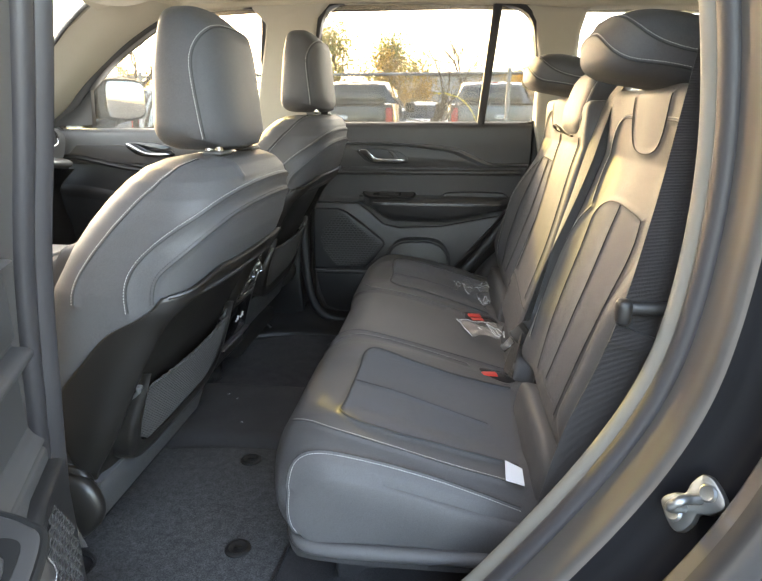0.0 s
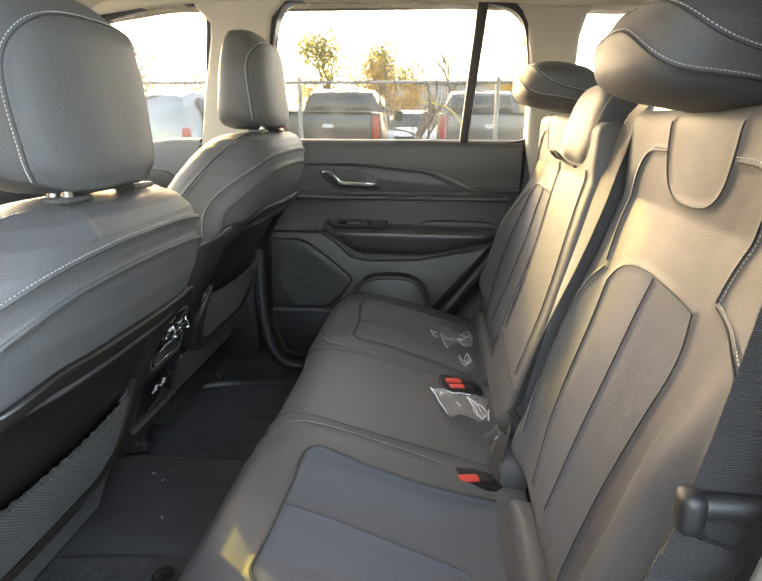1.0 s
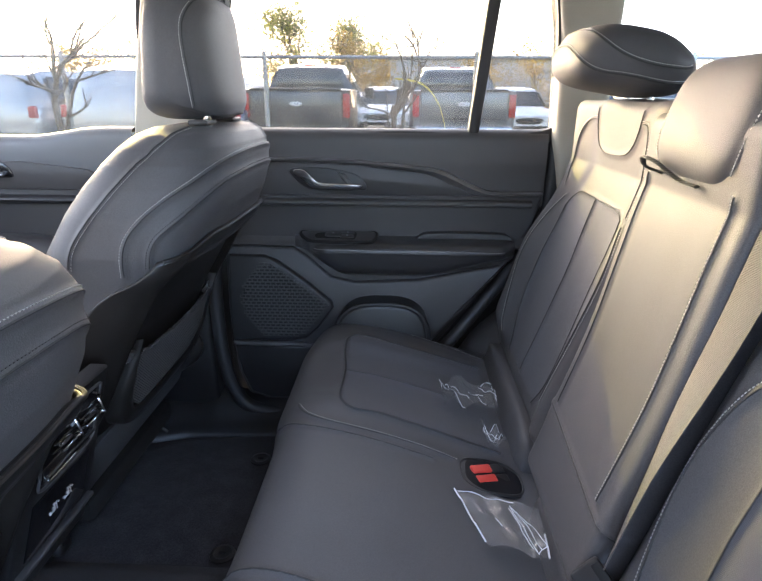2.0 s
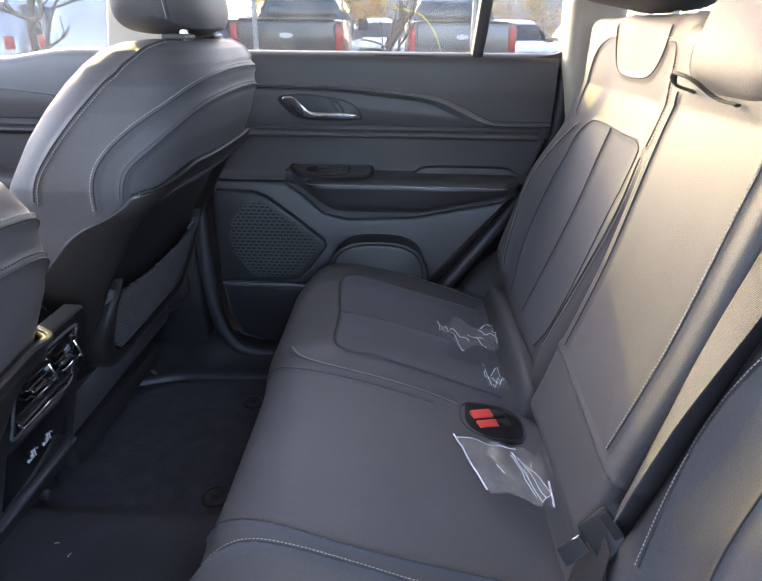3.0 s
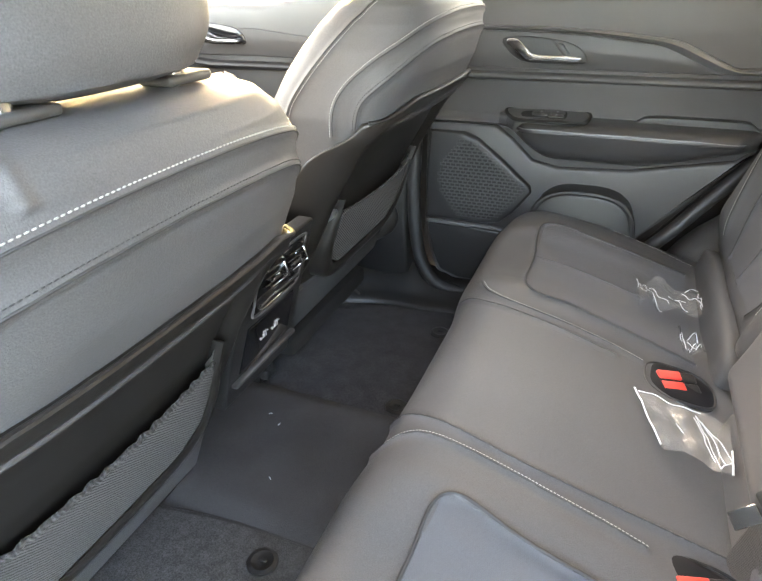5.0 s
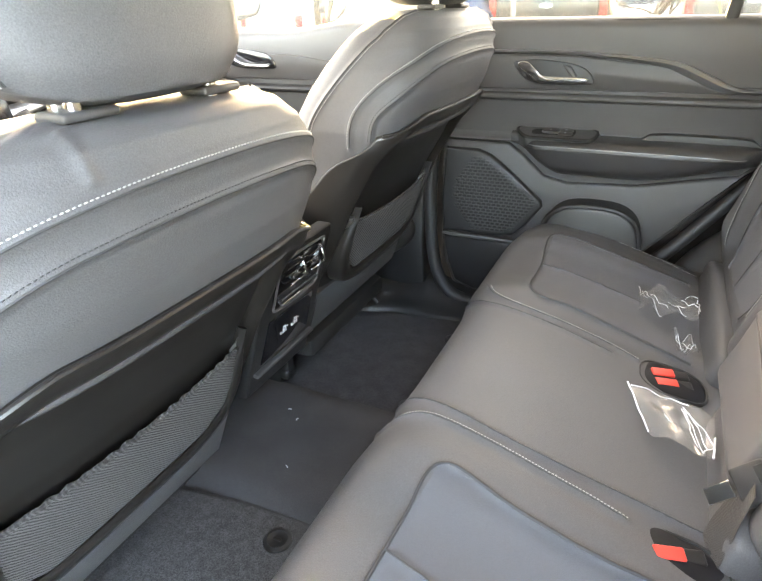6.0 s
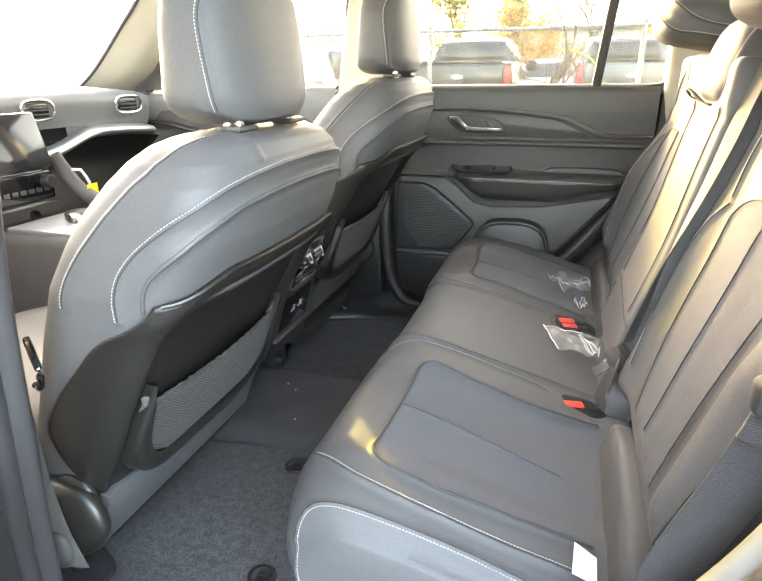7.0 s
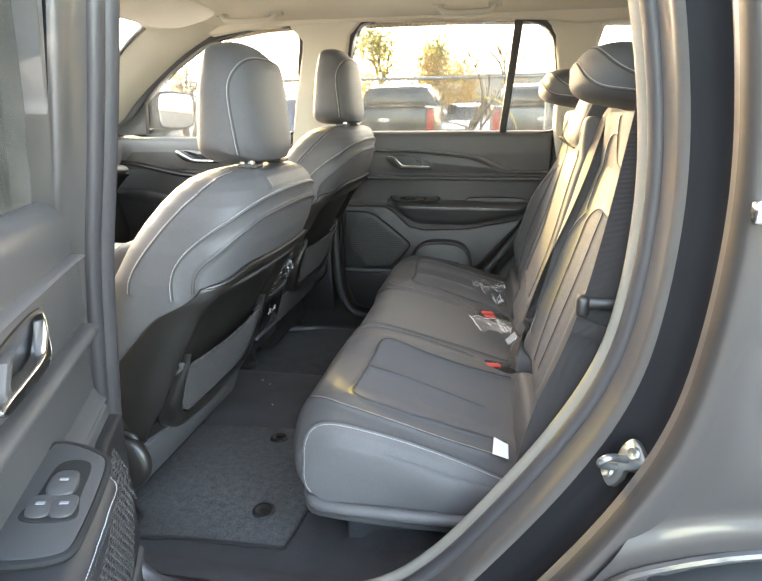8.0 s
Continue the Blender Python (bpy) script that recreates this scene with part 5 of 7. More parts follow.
    part("lower_skirt", out(slab([(-0.235, -0.545), (0.235, -0.545), (0.225, -0.655), (-0.225, -0.655)], lambda a, b, d: (-0.198 - d + (b + 0.545) * 0.35, a, b), 0.02, 0.006, 2)), LEATHER, seat, "grey leatherette skirt under the shell")
    # recline lever on the outer side
    part("recline_loop", out(tube([(-0.235, -0.275, -0.262), (-0.215, -0.288, -0.275), (-0.205, -0.292, -0.30), (-0.215, -0.288, -0.325), (-0.235, -0.278, -0.33)], 0.005, 8, step=0.008)), GLOSS, seat, "black strap loop")
    return seat


front_seat(0.0, -0.385, 1.176, 1, "charcoal leatherette driver seat with plastic back shell and net pocket")
front_seat(-0.006, 0.395, 1.239, -1, "charcoal leatherette passenger seat set slightly higher, with net pocket")

# ---- rear bench ----
def snap(P, poly, axes, reach):
    """Pulls nearby places of a grid onto an outline, so that cloth and leather meet in a clean line."""
    l_ = np.vstack([np.linspace(a, b, 60) for a, b in zip(np.asarray(poly, float), np.roll(np.asarray(poly, float), -1, 0))])
    v = P.reshape(-1, 3)
    q = v[:, list(axes)]
    for i in range(0, len(v), 3000):
        d = ((q[i:i + 3000, None] - l_[None]) ** 2).sum(2)
        k = d.argmin(1)
        near_ = d[np.arange(len(k)), k] < reach ** 2
        for c_, ax_ in enumerate(axes):
            v[i:i + 3000, ax_] = np.where(near_, l_[k, c_], v[i:i + 3000, ax_])


bench = thing("rear_bench", (0.30, 0.0, 0.42), "charcoal leatherette rear bench cushion with cloth inserts and pale stitching", "car seat")
PROF = [(0.175, 0.566), (0.135, 0.578), (0.108, 0.610), (0.100, 0.655), (0.108, 0.695), (0.130, 0.724), (0.165, 0.739), (0.21, 0.740), (0.28, 0.729), (0.36, 0.709), (0.44, 0.687), (0.51, 0.667), (0.575, 0.655)]
pr = resample(PROF, 0.0042)
Y0, Y1 = -0.655, 0.70
yc = np.concatenate([np.linspace(-0.655, -0.50, 40), np.linspace(-0.496, 0.54, 240), np.linspace(0.545, 0.70, 30)])


def bench_at(y, p):
    """The cushion's places over its profile p at one y."""
    q = np.zeros((len(p), 3))
    q[:, 0], q[:, 1], q[:, 2] = p[:, 0], y, p[:, 1]
    top = smooth01(p[:, 0], 0.11, 0.20) * smooth01(p[:, 1], 0.6, 0.70)
    q[:, 2] += top * (0.012 * math.exp(-((abs(y + 0.0) - 0.27) / 0.05) ** 2) - 0.010 * (1 - float(smooth01(abs(abs(y) - 0.385), 0.10, 0.16))) + 0.006 * math.exp(-(y / 0.14) ** 2))
    q[:, 0] += -0.012 * (1 - float(smooth01(abs(abs(y) - 0.40), 0.12, 0.24))) * (1 - smooth01(p[:, 0], 0.14, 0.3))
    d = min(y - Y0, Y1 - y)
    k = 1 - math.sqrt(max(0.0, 1 - (1 - min(1.0, d / 0.105)) ** 2.6)) if d < 0.105 else 0.0
    q[:, 2] -= 0.040 * k * smooth01(p[:, 1], 0.58, 0.70)
    q[:, 0] += 0.035 * k * (1 - smooth01(p[:, 0], 0.12, 0.25))
    return q


cols = []
edge0 = bench_at(Y0, pr)
foot = np.stack([np.interp(np.linspace(0, 1, len(pr)), [0, 1], [0.18, 0.55]), np.full(len(pr), Y0), np.full(len(pr), 0.566)], 1)
for wgt in np.linspace(1, 0.03, 26):
    c_ = edge0 * (1 - wgt) + foot * wgt
    c_[:, 1] = Y0 - 0.012 * math.sin(math.pi * min(1, wgt * 1.0)) ** 0.6 - 0.002
    cols.append(c_)
cols += [bench_at(y, pr) for y in yc]
BP = np.stack(cols)
zt_ = lambda l: [(x, y, 0.74 - 0.26 * max(0.0, x - 0.25)) for x, y in l]
s1 = [(0.112, -0.205, 0.70)] + zt_([(0.136, -0.180), (0.169, -0.178), (0.21, -0.183), (0.265, -0.191), (0.327, -0.199), (0.387, -0.204), (0.43, -0.210)])
s2 = zt_([(0.138, 0.244), (0.156, 0.212), (0.194, 0.186), (0.251, 0.174), (0.314, 0.168), (0.369, 0.162), (0.42, 0.150)])
s1b = [(0.108, -0.130, 0.69)] + zt_([(0.129, -0.138), (0.161, -0.146), (0.207, -0.157), (0.274, -0.170), (0.349, -0.173), (0.414, -0.172), (0.516, -0.169)])
s2b = [(0.112, 0.205, 0.70)] + zt_([(0.130, 0.190), (0.17, 0.168), (0.22, 0.156), (0.30, 0.146), (0.38, 0.136)])
s3 = zt_([(0.112, -0.55), (0.148, -0.566), (0.19, -0.588), (0.24, -0.600), (0.30, -0.607), (0.40, -0.610), (0.50, -0.606)])
s4 = [(0.140, -0.668, 0.585), (0.135, -0.664, 0.63), (0.136, -0.655, 0.673), (0.143, -0.642, 0.706), (0.160, -0.634, 0.720), (0.195, -0.633, 0.725), (0.276, -0.635, 0.715), (0.364, -0.636, 0.695), (0.434, -0.640, 0.677), (0.50, -0.646, 0.658)]
s5 = zt_([(0.18, 0.67), (0.30, 0.66), (0.44, 0.632), (0.52, 0.61)])
ins_n = zt_([(0.520, -0.268), (0.413, -0.280), (0.311, -0.274), (0.219, -0.258), (0.208, -0.344), (0.204, -0.45), (0.204, -0.535), (0.272, -0.565), (0.369, -0.566), (0.505, -0.556)])
ins_f = zt_([(0.505, 0.205), (0.411, 0.215), (0.30, 0.228), (0.219, 0.245), (0.210, 0.40), (0.206, 0.562), (0.326, 0.560), (0.447, 0.555), (0.505, 0.552)])
mid_n = zt_([(0.207, -0.389), (0.268, -0.401), (0.348, -0.414), (0.467, -0.430)])
mid_f = zt_([(0.209, 0.405), (0.30, 0.40), (0.42, 0.39)])
for o_ in (ins_n, ins_f):
    top_ = BP[..., 2] > 0.62
    keep_ = BP.copy()
    snap(BP, [(a, b) for a, b, _ in o_], (0, 1), 0.0028)
    BP[~top_] = keep_[~top_]
BP, BN = sew(BP, [s1, s2, s1b, s2b, s3, s4, s5, ins_n, ins_f, mid_n, mid_f], depth=0.0045, width=0.004, puff=0.002)
if BN[150, 60, 2] < 0:
    BN = -BN


def in_poly(poly, X, Y):
    p = np.asarray(poly, float)
    r_ = np.zeros(X.shape, bool)
    for (x1, y1), (x2, y2) in zip(p, np.roll(p, -1, 0)):
        c1 = (y1 > Y) != (y2 > Y)
        r_ ^= c1 & (X < (x2 - x1) * (Y - y1) / np.where(y2 == y1, 1e-9, y2 - y1) + x1)
    return r_


cx = (BP[:-1, :-1, 0] + BP[1:, 1:, 0]) / 2
cy = (BP[:-1, :-1, 1] + BP[1:, 1:, 1]) / 2
m_n = in_poly([(a, b) for a, b, _ in ins_n], cx, cy) & (BP[:-1, :-1, 2] > 0.62)
m_f = in_poly([(a, b) for a, b, _ in ins_f], cx, cy) & (BP[:-1, :-1, 2] > 0.62)
cush = part("cushion", grid(BP, mask=~(m_n | m_f)), LEATHER, bench, "charcoal leatherette bench cushion")
part("seat_insert", grid(BP, mask=m_n), INSERT, bench, "ribbed charcoal cloth seat insert")
part("seat_insert", grid(BP, mask=m_f), INSERT, bench, "ribbed charcoal cloth seat insert")
for ln in (s1, s2, s1b, s2b, s3, s4, mid_n, mid_f):
    seam(ln, BP, BN, cush)
for ln in (ins_n, ins_f):
    seam(ln, BP, BN, cush, None, 0.0024)
for ln, sd in ((s1, 0.0045), (s2, 0.0045), (s3, 0.0045), (s4, -0.0045), (s5, 0.0045)):
    part("stitching", stitches(ln, BP, BN, side=sd), STITCH, cush, "", 80)
# skirt under the cushion
sk = resample([(0.55, -0.663), (0.30, -0.667), (0.17, -0.662), (0.135, -0.64), (0.125, -0.58), (0.12, -0.3), (0.12, 0.3), (0.125, 0.62), (0.16, 0.69)], 0.02)
SK = np.stack([np.stack([sk[:, 0] + o, sk[:, 1] + o * 0.5, np.full(len(sk), z)], 1) for o, z in ((0.0, 0.578), (-0.004, 0.565), (0.0, 0.545), (0.03, 0.535))])
hem_ = [(0.54, -0.664, 0.572), (0.30, -0.669, 0.573), (0.19, -0.668, 0.573), (0.155, -0.655, 0.574), (0.138, -0.62, 0.575), (0.130, -0.55, 0.575), (0.128, -0.3, 0.575), (0.128, 0.3, 0.575), (0.132, 0.6, 0.575)]
part("hem_roll", tube(hem_, 0.012, 10, step=0.012), LEATHER, bench, "rolled lower edge of the cushion cover")
part("skirt", grid(SK), CARPET, bench, "dark felt skirt under the cushion")
part("underframe", rbox((0.40, 0.0, 0.485), (0.42, 1.16, 0.17), 0.03, 2), CARPET, bench, "dark base under the cushion")
# label sewn at the rear corner
part("sewn_label", slab([(0.480, -0.575), (0.506, -0.591), (0.506, -0.626), (0.478, -0.617)], lambda a, b, d: (a, b, 0.690 + 0.2 * (b + 0.59) - d), 0.001, 0.0003, 1), LABEL, bench, "plain white cloth label")

# rolls where cushion and backrests meet
SL = 0.36


def rest_x(z):
    """The front of the backrests at a height; their top stands more upright."""
    return 0.566 + (z - 0.70) * SL + 0.012 * math.cos((z - 0.70) / 0.56 * math.pi) - 0.012 - 0.33 * max(0.0, z - 1.15)


NRM = np.array([-0.957, 0.0, 0.29])


def rest(y0, y1, name, label, outer, z0=0.70, z1=1.275, flat=False):
    """One section of the rear backrest between y0 and y1. outer: -1 or 1, the side with the large bolster; 0 for none."""
    obj = thing(name, (0.62, (y0 + y1) / 2, 0.60), label, "backrest")
    ny = int(abs(y1 - y0) / 0.0035)
    yv = np.linspace(y0, y1, ny)
    zv = np.linspace(z0, z1, 165)
    P = np.zeros((ny, len(zv), 3))
    for i, y in enumerate(yv):
        di, do = ((y1 - y), (y - y0)) if outer < 0 else ((y - y0), (y1 - y))
        for j, z in enumerate(zv):
            h = 0.0
            up = float(smooth01(z, 0.94, 1.12))
            if outer:
                h += (0.044 - 0.038 * up) * math.exp(-((do - 0.075) / 0.055) ** 2) * float(smooth01(z, 0.70, 0.80))
                h += (0.016 - 0.006 * up) * math.exp(-((di - 0.045) / 0.035) ** 2)
                h += 0.010 * math.exp(-(((y0 + y1) / 2 - y) / 0.09) ** 2) * (0.4 + 0.6 * up)
            else:
                h += 0.030 + 0.016 * float(smooth01(z, 0.91, 1.19))
            re = 0.034 if outer else 0.016
            for d, r_ in ((di, re), (do, re * 1.2), (z1 - z, 0.030), (z - z0, 0.03)):
                if d < r_:
                    h -= r_ * 0.9 * (1 - math.sqrt(max(0, 1 - (1 - d / r_) ** 2)))
            P[i, j] = (rest_x(z), y, z)
            P[i, j] += NRM * (h + 0.012)
    return obj, P


def finish(obj, P, seams, pale, polys=(), insert=None, puff=0.002):
    for p in polys:
        snap(P, p, (1, 2), 0.0021)
    P, N = sew(P, seams, depth=0.0032, width=0.0046, puff=puff)
    if N[len(N) // 2, 50, 0] > 0:
        N = -N
    # sides and top turn back
    bk = np.array([0.075, 0.0, -0.02])
    Q = np.concatenate([P[:1] + bk, P, P[-1:] + bk], 0)
    Q = np.concatenate([Q, Q[:, -1:] + np.array([0.07, 0, 0.004]), Q[:, -1:] + np.array([0.085, 0, -0.05])], 1)
    cyy = (Q[:-1, :-1, 1] + Q[1:, 1:, 1]) / 2
    czz = (Q[:-1, :-1, 2] + Q[1:, 1:, 2]) / 2
    m_ = np.zeros(cyy.shape, bool)
    for p in polys:
        m_ |= in_poly(p, cyy, czz)
    m_[0] = m_[-1] = False
    body_ = part("pad", grid(Q, mask=~m_, flip=True), LEATHER, obj, "charcoal leatherette pad")
    if polys:
        part("back_insert", grid(Q, mask=m_, flip=True), insert or INSERT, obj, "ribbed charcoal cloth insert")
    for ln in seams:
        seam(ln, P, N, body_)
    for ln, sd in pale:
        part("stitching", stitches(ln, P, N, side=sd), STITCH, body_, "", 80)
    return P, N


def outer_rest(y0, y1, s, tongue, top, inn, out_, cen, so_up, so_low, si_up, si_low):
    """An outer section: a tongue under the headrest, a split cloth insert, pale seams round both. Seams as (y, z)."""
    obj, P = rest(y0, y1, "rear_seat_back", "charcoal leatherette outer rear seat back with cloth insert and pale stitching", s)
    at = lambda l: [(rest_x(z) - 0.025, y, z) for y, z in l]
    lines = [at(l) for l in (tongue, top, inn, out_, cen, so_up, so_low, si_up, si_low)]
    poly = inn[::-1] + top + out_
    pale = [(at(so_up), -0.0045 * s), (at(so_low), -0.0045 * s), (at(si_up), 0.0045 * s), (at(si_low), 0.0045 * s)]
    return finish(obj, P, lines, pale, (poly,))


outer_rest(-0.70, -0.150, -1,
           [(-0.322, 1.262), (-0.325, 1.225), (-0.338, 1.19), (-0.372, 1.172), (-0.448, 1.170), (-0.483, 1.185), (-0.495, 1.225), (-0.50, 1.262)],
           [(-0.256, 1.044), (-0.263, 1.058), (-0.288, 1.072), (-0.33, 1.082), (-0.398, 1.087), (-0.463, 1.084), (-0.513, 1.078)],
           [(-0.256, 1.044), (-0.262, 0.98), (-0.262, 0.90), (-0.275, 0.82), (-0.32, 0.745)],
           [(-0.513, 1.078), (-0.527, 1.03), (-0.512, 0.95), (-0.502, 0.86), (-0.505, 0.78), (-0.51, 0.745)],
           [(-0.412, 1.086), (-0.402, 1.04), (-0.392, 0.955), (-0.39, 0.858), (-0.40, 0.76)],
           [(-0.50, 1.221), (-0.545, 1.219), (-0.562, 1.20), (-0.552, 1.165), (-0.542, 1.133), (-0.54, 1.098)],
           [(-0.545, 1.094), (-0.60, 1.080), (-0.648, 1.05), (-0.658, 1.0), (-0.658, 0.93), (-0.655, 0.885), (-0.646, 0.85), (-0.642, 0.78)],
           [(-0.32, 1.222), (-0.27, 1.222), (-0.24, 1.21), (-0.226, 1.17), (-0.222, 1.12), (-0.232, 1.066)],
           [(-0.235, 1.057), (-0.212, 1.03), (-0.197, 0.98), (-0.19, 0.917), (-0.20, 0.84), (-0.215, 0.77)])
outer_rest(0.150, 0.67, 1,
           [(0.462, 1.262), (0.450, 1.225), (0.428, 1.195), (0.392, 1.183), (0.312, 1.184), (0.282, 1.20), (0.264, 1.235), (0.26, 1.262)],
           [(0.238, 1.092), (0.262, 1.102), (0.322, 1.103), (0.388, 1.106), (0.459, 1.103), (0.506, 1.086), (0.522, 1.068)],
           [(0.238, 1.092), (0.226, 1.05), (0.222, 0.98), (0.222, 0.90), (0.24, 0.80), (0.27, 0.745)],
           [(0.522, 1.068), (0.524, 1.03), (0.534, 0.933), (0.53, 0.84), (0.50, 0.745)],
           [(0.363, 1.103), (0.366, 1.04), (0.368, 0.977), (0.377, 0.881), (0.384, 0.79), (0.385, 0.755)],
           [(0.458, 1.238), (0.50, 1.238), (0.545, 1.226), (0.572, 1.20), (0.585, 1.165), (0.590, 1.142), (0.575, 1.105)],
           [(0.542, 1.083), (0.561, 1.058), (0.577, 1.012), (0.588, 0.956), (0.588, 0.902), (0.578, 0.83), (0.56, 0.77)],
           [(0.262, 1.236), (0.228, 1.236), (0.212, 1.222), (0.213, 1.195), (0.215, 1.16), (0.207, 1.13), (0.205, 1.10)],
           [(0.205, 1.085), (0.19, 1.03), (0.188, 0.969), (0.191, 0.937), (0.194, 0.90), (0.20, 0.85), (0.212, 0.78)])
# middle section with its fold line
obj, P = rest(-0.142, 0.142, "rear_seat_back", "smooth charcoal leatherette middle seat back with a stitched edge", 0, z0=0.69, z1=1.25)
pt = lambda y, z: (rest_x(z) - 0.02, y, z)
fold = [pt(0.137, 0.818), pt(0.10, 0.816), pt(0.0, 0.808), pt(-0.137, 0.796)]
ml = [pt(0.106, 0.83), pt(0.106, 1.0), pt(0.106, 1.18)]
mr = [pt(-0.104, 0.815), pt(-0.105, 1.0), pt(-0.106, 1.18)]
finish(obj, P, [fold, ml, mr], ((mr, 0.0045),), puff=0.003)
for y0, y1, x, z in ((-0.635, -0.30, 0.554, 0.674), (-0.215, 0.065, 0.556, 0.674), (0.17, 0.64, 0.558, 0.672)):
    rl = thing("seat_roll", (x, (y0 + y1) / 2, 0.66), "padded charcoal roll between cushion and backrest", "cushion", "seat rolls")
    part("roll", grid(pillow((x, (y0 + y1) / 2, z), (0.029, (y1 - y0) / 2, 0.044), (4.4, 12.0, 4.0), Matrix.Rotation(radians(12), 3, 'Y')), close_v=True), LEATHER, rl)


def rear_headrest(y, dz, label):
    h = thing("rear_headrest", (0.70, y, 1.27), label, "headrest", "rear headrests")

    def warp(P):
        P = P.copy()
        e = P[..., 0] / 0.105
        P[..., 2] += 0.010 * (1 - e ** 2)
        P[..., 2] *= 1 - 0.18 * smooth01(e, 0.2, 1.0)
        return P

    P = pillow((0.690, y, 1.331 + dz), (0.104, 0.126, 0.055), (3.0, 3.2, 2.7), Matrix.Rotation(radians(10), 3, 'Y'), 150, 90, warp)
    seams, pale = [], []
    for s in (-1, 1):
        b = y + s * 0.14
        l2 = [(0.79, b, 1.282), (0.72, b, 1.288), (0.66, b, 1.302), (0.618, y + s * 0.112, 1.322), (0.598, y + s * 0.082, 1.345), (0.589, y + s * 0.045, 1.362), (0.587, y, 1.366)]
        l1 = [(0.79, b, 1.322), (0.72, b, 1.326), (0.68, b, 1.334), (0.645, y + s * 0.122, 1.350), (0.622, y + s * 0.10, 1.370), (0.610, y + s * 0.07, 1.386), (0.606, y, 1.392)]
        l2, l1 = [[(a_, b_, c_ + dz) for a_, b_, c_ in q_] for q_ in (l2, l1)]
        seams += [l2, l1]
        pale += [(l2, 0.0035 * s), (l1, 0.0035 * s)]
    P, N = sew(P, seams, close_v=True, depth=0.003, width=0.004, puff=0.002)
    if N[45, 75] @ (P[45, 75] - P[45].mean(0)) < 0:
        N = -N
    pad = part("pad", grid(P, close_v=True), LEATHER, h)
    for ln in seams:
        seam(ln, P, N, pad)
    for ln, sd in pale:
        part("stitching", stitches(ln, P, N, side=sd), STITCH, pad, "", 80)
    for s in (-0.05, 0.05):
        part("post", tube([(0.735, y + s, 1.22), (0.728, y + s, 1.31)], 0.0065, 10, smooth=False), CHROME, h, "chrome headrest post")
        part("guide_collar", rbox((0.735, y + s, 1.266), (0.03, 0.035, 0.012), 0.005, 2), PLASTIC, h)


rear_headrest(-0.395, -0.020, "charcoal leatherette rear headrest with two pale stitched seams")
rear_headrest(0.395, -0.008, "charcoal leatherette rear headrest with two pale stitched seams")
mh = thing("middle_headrest", (0.71, 0.0, 1.20), "small charcoal leatherette headrest with a webbing pull loop", "headrest")
M = pillow((0.698, 0.0, 1.246), (0.050, 0.106, 0.074), (3.6, 5.5, 3.2), Matrix.Rotation(radians(16), 3, 'Y'), 130, 70)
es = [(0.645, -0.098, 1.19), (0.655, -0.10, 1.235), (0.675, -0.10, 1.285), (0.70, -0.10, 1.315), (0.74, -0.10, 1.325)]
es2 = [(a, -b, c_) for a, b, c_ in es]
M, MN = sew(M, [es, es2], close_v=True, depth=0.003, width=0.004, puff=0.002)
if MN[35, 65] @ (M[35, 65] - M[35].mean(0)) < 0:
    MN = -MN
mp_ = part("pad", grid(M, close_v=True), LEATHER, mh)
part("stitching", stitches(es, M, MN, side=0.003), STITCH, mp_, "", 80)
part("stitching", stitches(es2, M, MN, side=-0.003), STITCH, mp_, "", 80)
part("pull_loop", tube([(0.652, 0.07, 1.185), (0.635, 0.085, 1.192), (0.626, 0.07, 1.205), (0.630, 0.035, 1.200), (0.640, 0.0, 1.186), (0.648, -0.03, 1.182)], 0.0042, 8, step=0.006, flat=0.45), WEBBING, mh, "black webbing pull loop")
for s in (-0.045, 0.045):
    part("post", tube([(0.725, s, 1.17), (0.722, s, 1.22)], 0.006, 10, smooth=False), CHROME, mh)

# ---- belts and buckles ----
bm_ = thing("middle_seat_belt", (0.53, -0.16, 0.72), "grey seat belt over the seat back with a plastic tongue", "seat belt")
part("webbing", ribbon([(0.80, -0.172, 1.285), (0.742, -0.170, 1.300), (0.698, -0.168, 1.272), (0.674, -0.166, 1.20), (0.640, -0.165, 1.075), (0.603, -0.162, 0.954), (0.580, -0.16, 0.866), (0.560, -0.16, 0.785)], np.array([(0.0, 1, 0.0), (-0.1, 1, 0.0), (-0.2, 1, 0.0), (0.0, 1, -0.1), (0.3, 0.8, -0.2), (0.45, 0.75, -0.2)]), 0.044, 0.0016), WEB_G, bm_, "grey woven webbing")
part("tongue", rbox((0.550, -0.16, 0.753), (0.040, 0.046, 0.010), 0.0045, 3, Matrix.Rotation(radians(-46), 3, 'Y') @ Matrix.Rotation(radians(38), 3, 'X')), PLASTIC, bm_, "black plastic belt tongue")
part("tongue_slot", rbox((0.557, -0.16, 0.766), (0.012, 0.028, 0.008), 0.002, 2, Matrix.Rotation(radians(-46), 3, 'Y') @ Matrix.Rotation(radians(38), 3, 'X')), DARK, bm_)
part("tongue_plate", rbox((0.522, -0.158, 0.726), (0.032, 0.020, 0.003), 0.001, 1, Matrix.Rotation(radians(-46), 3, 'Y') @ Matrix.Rotation(radians(38), 3, 'X')), CHROME, bm_, "steel tongue plate")
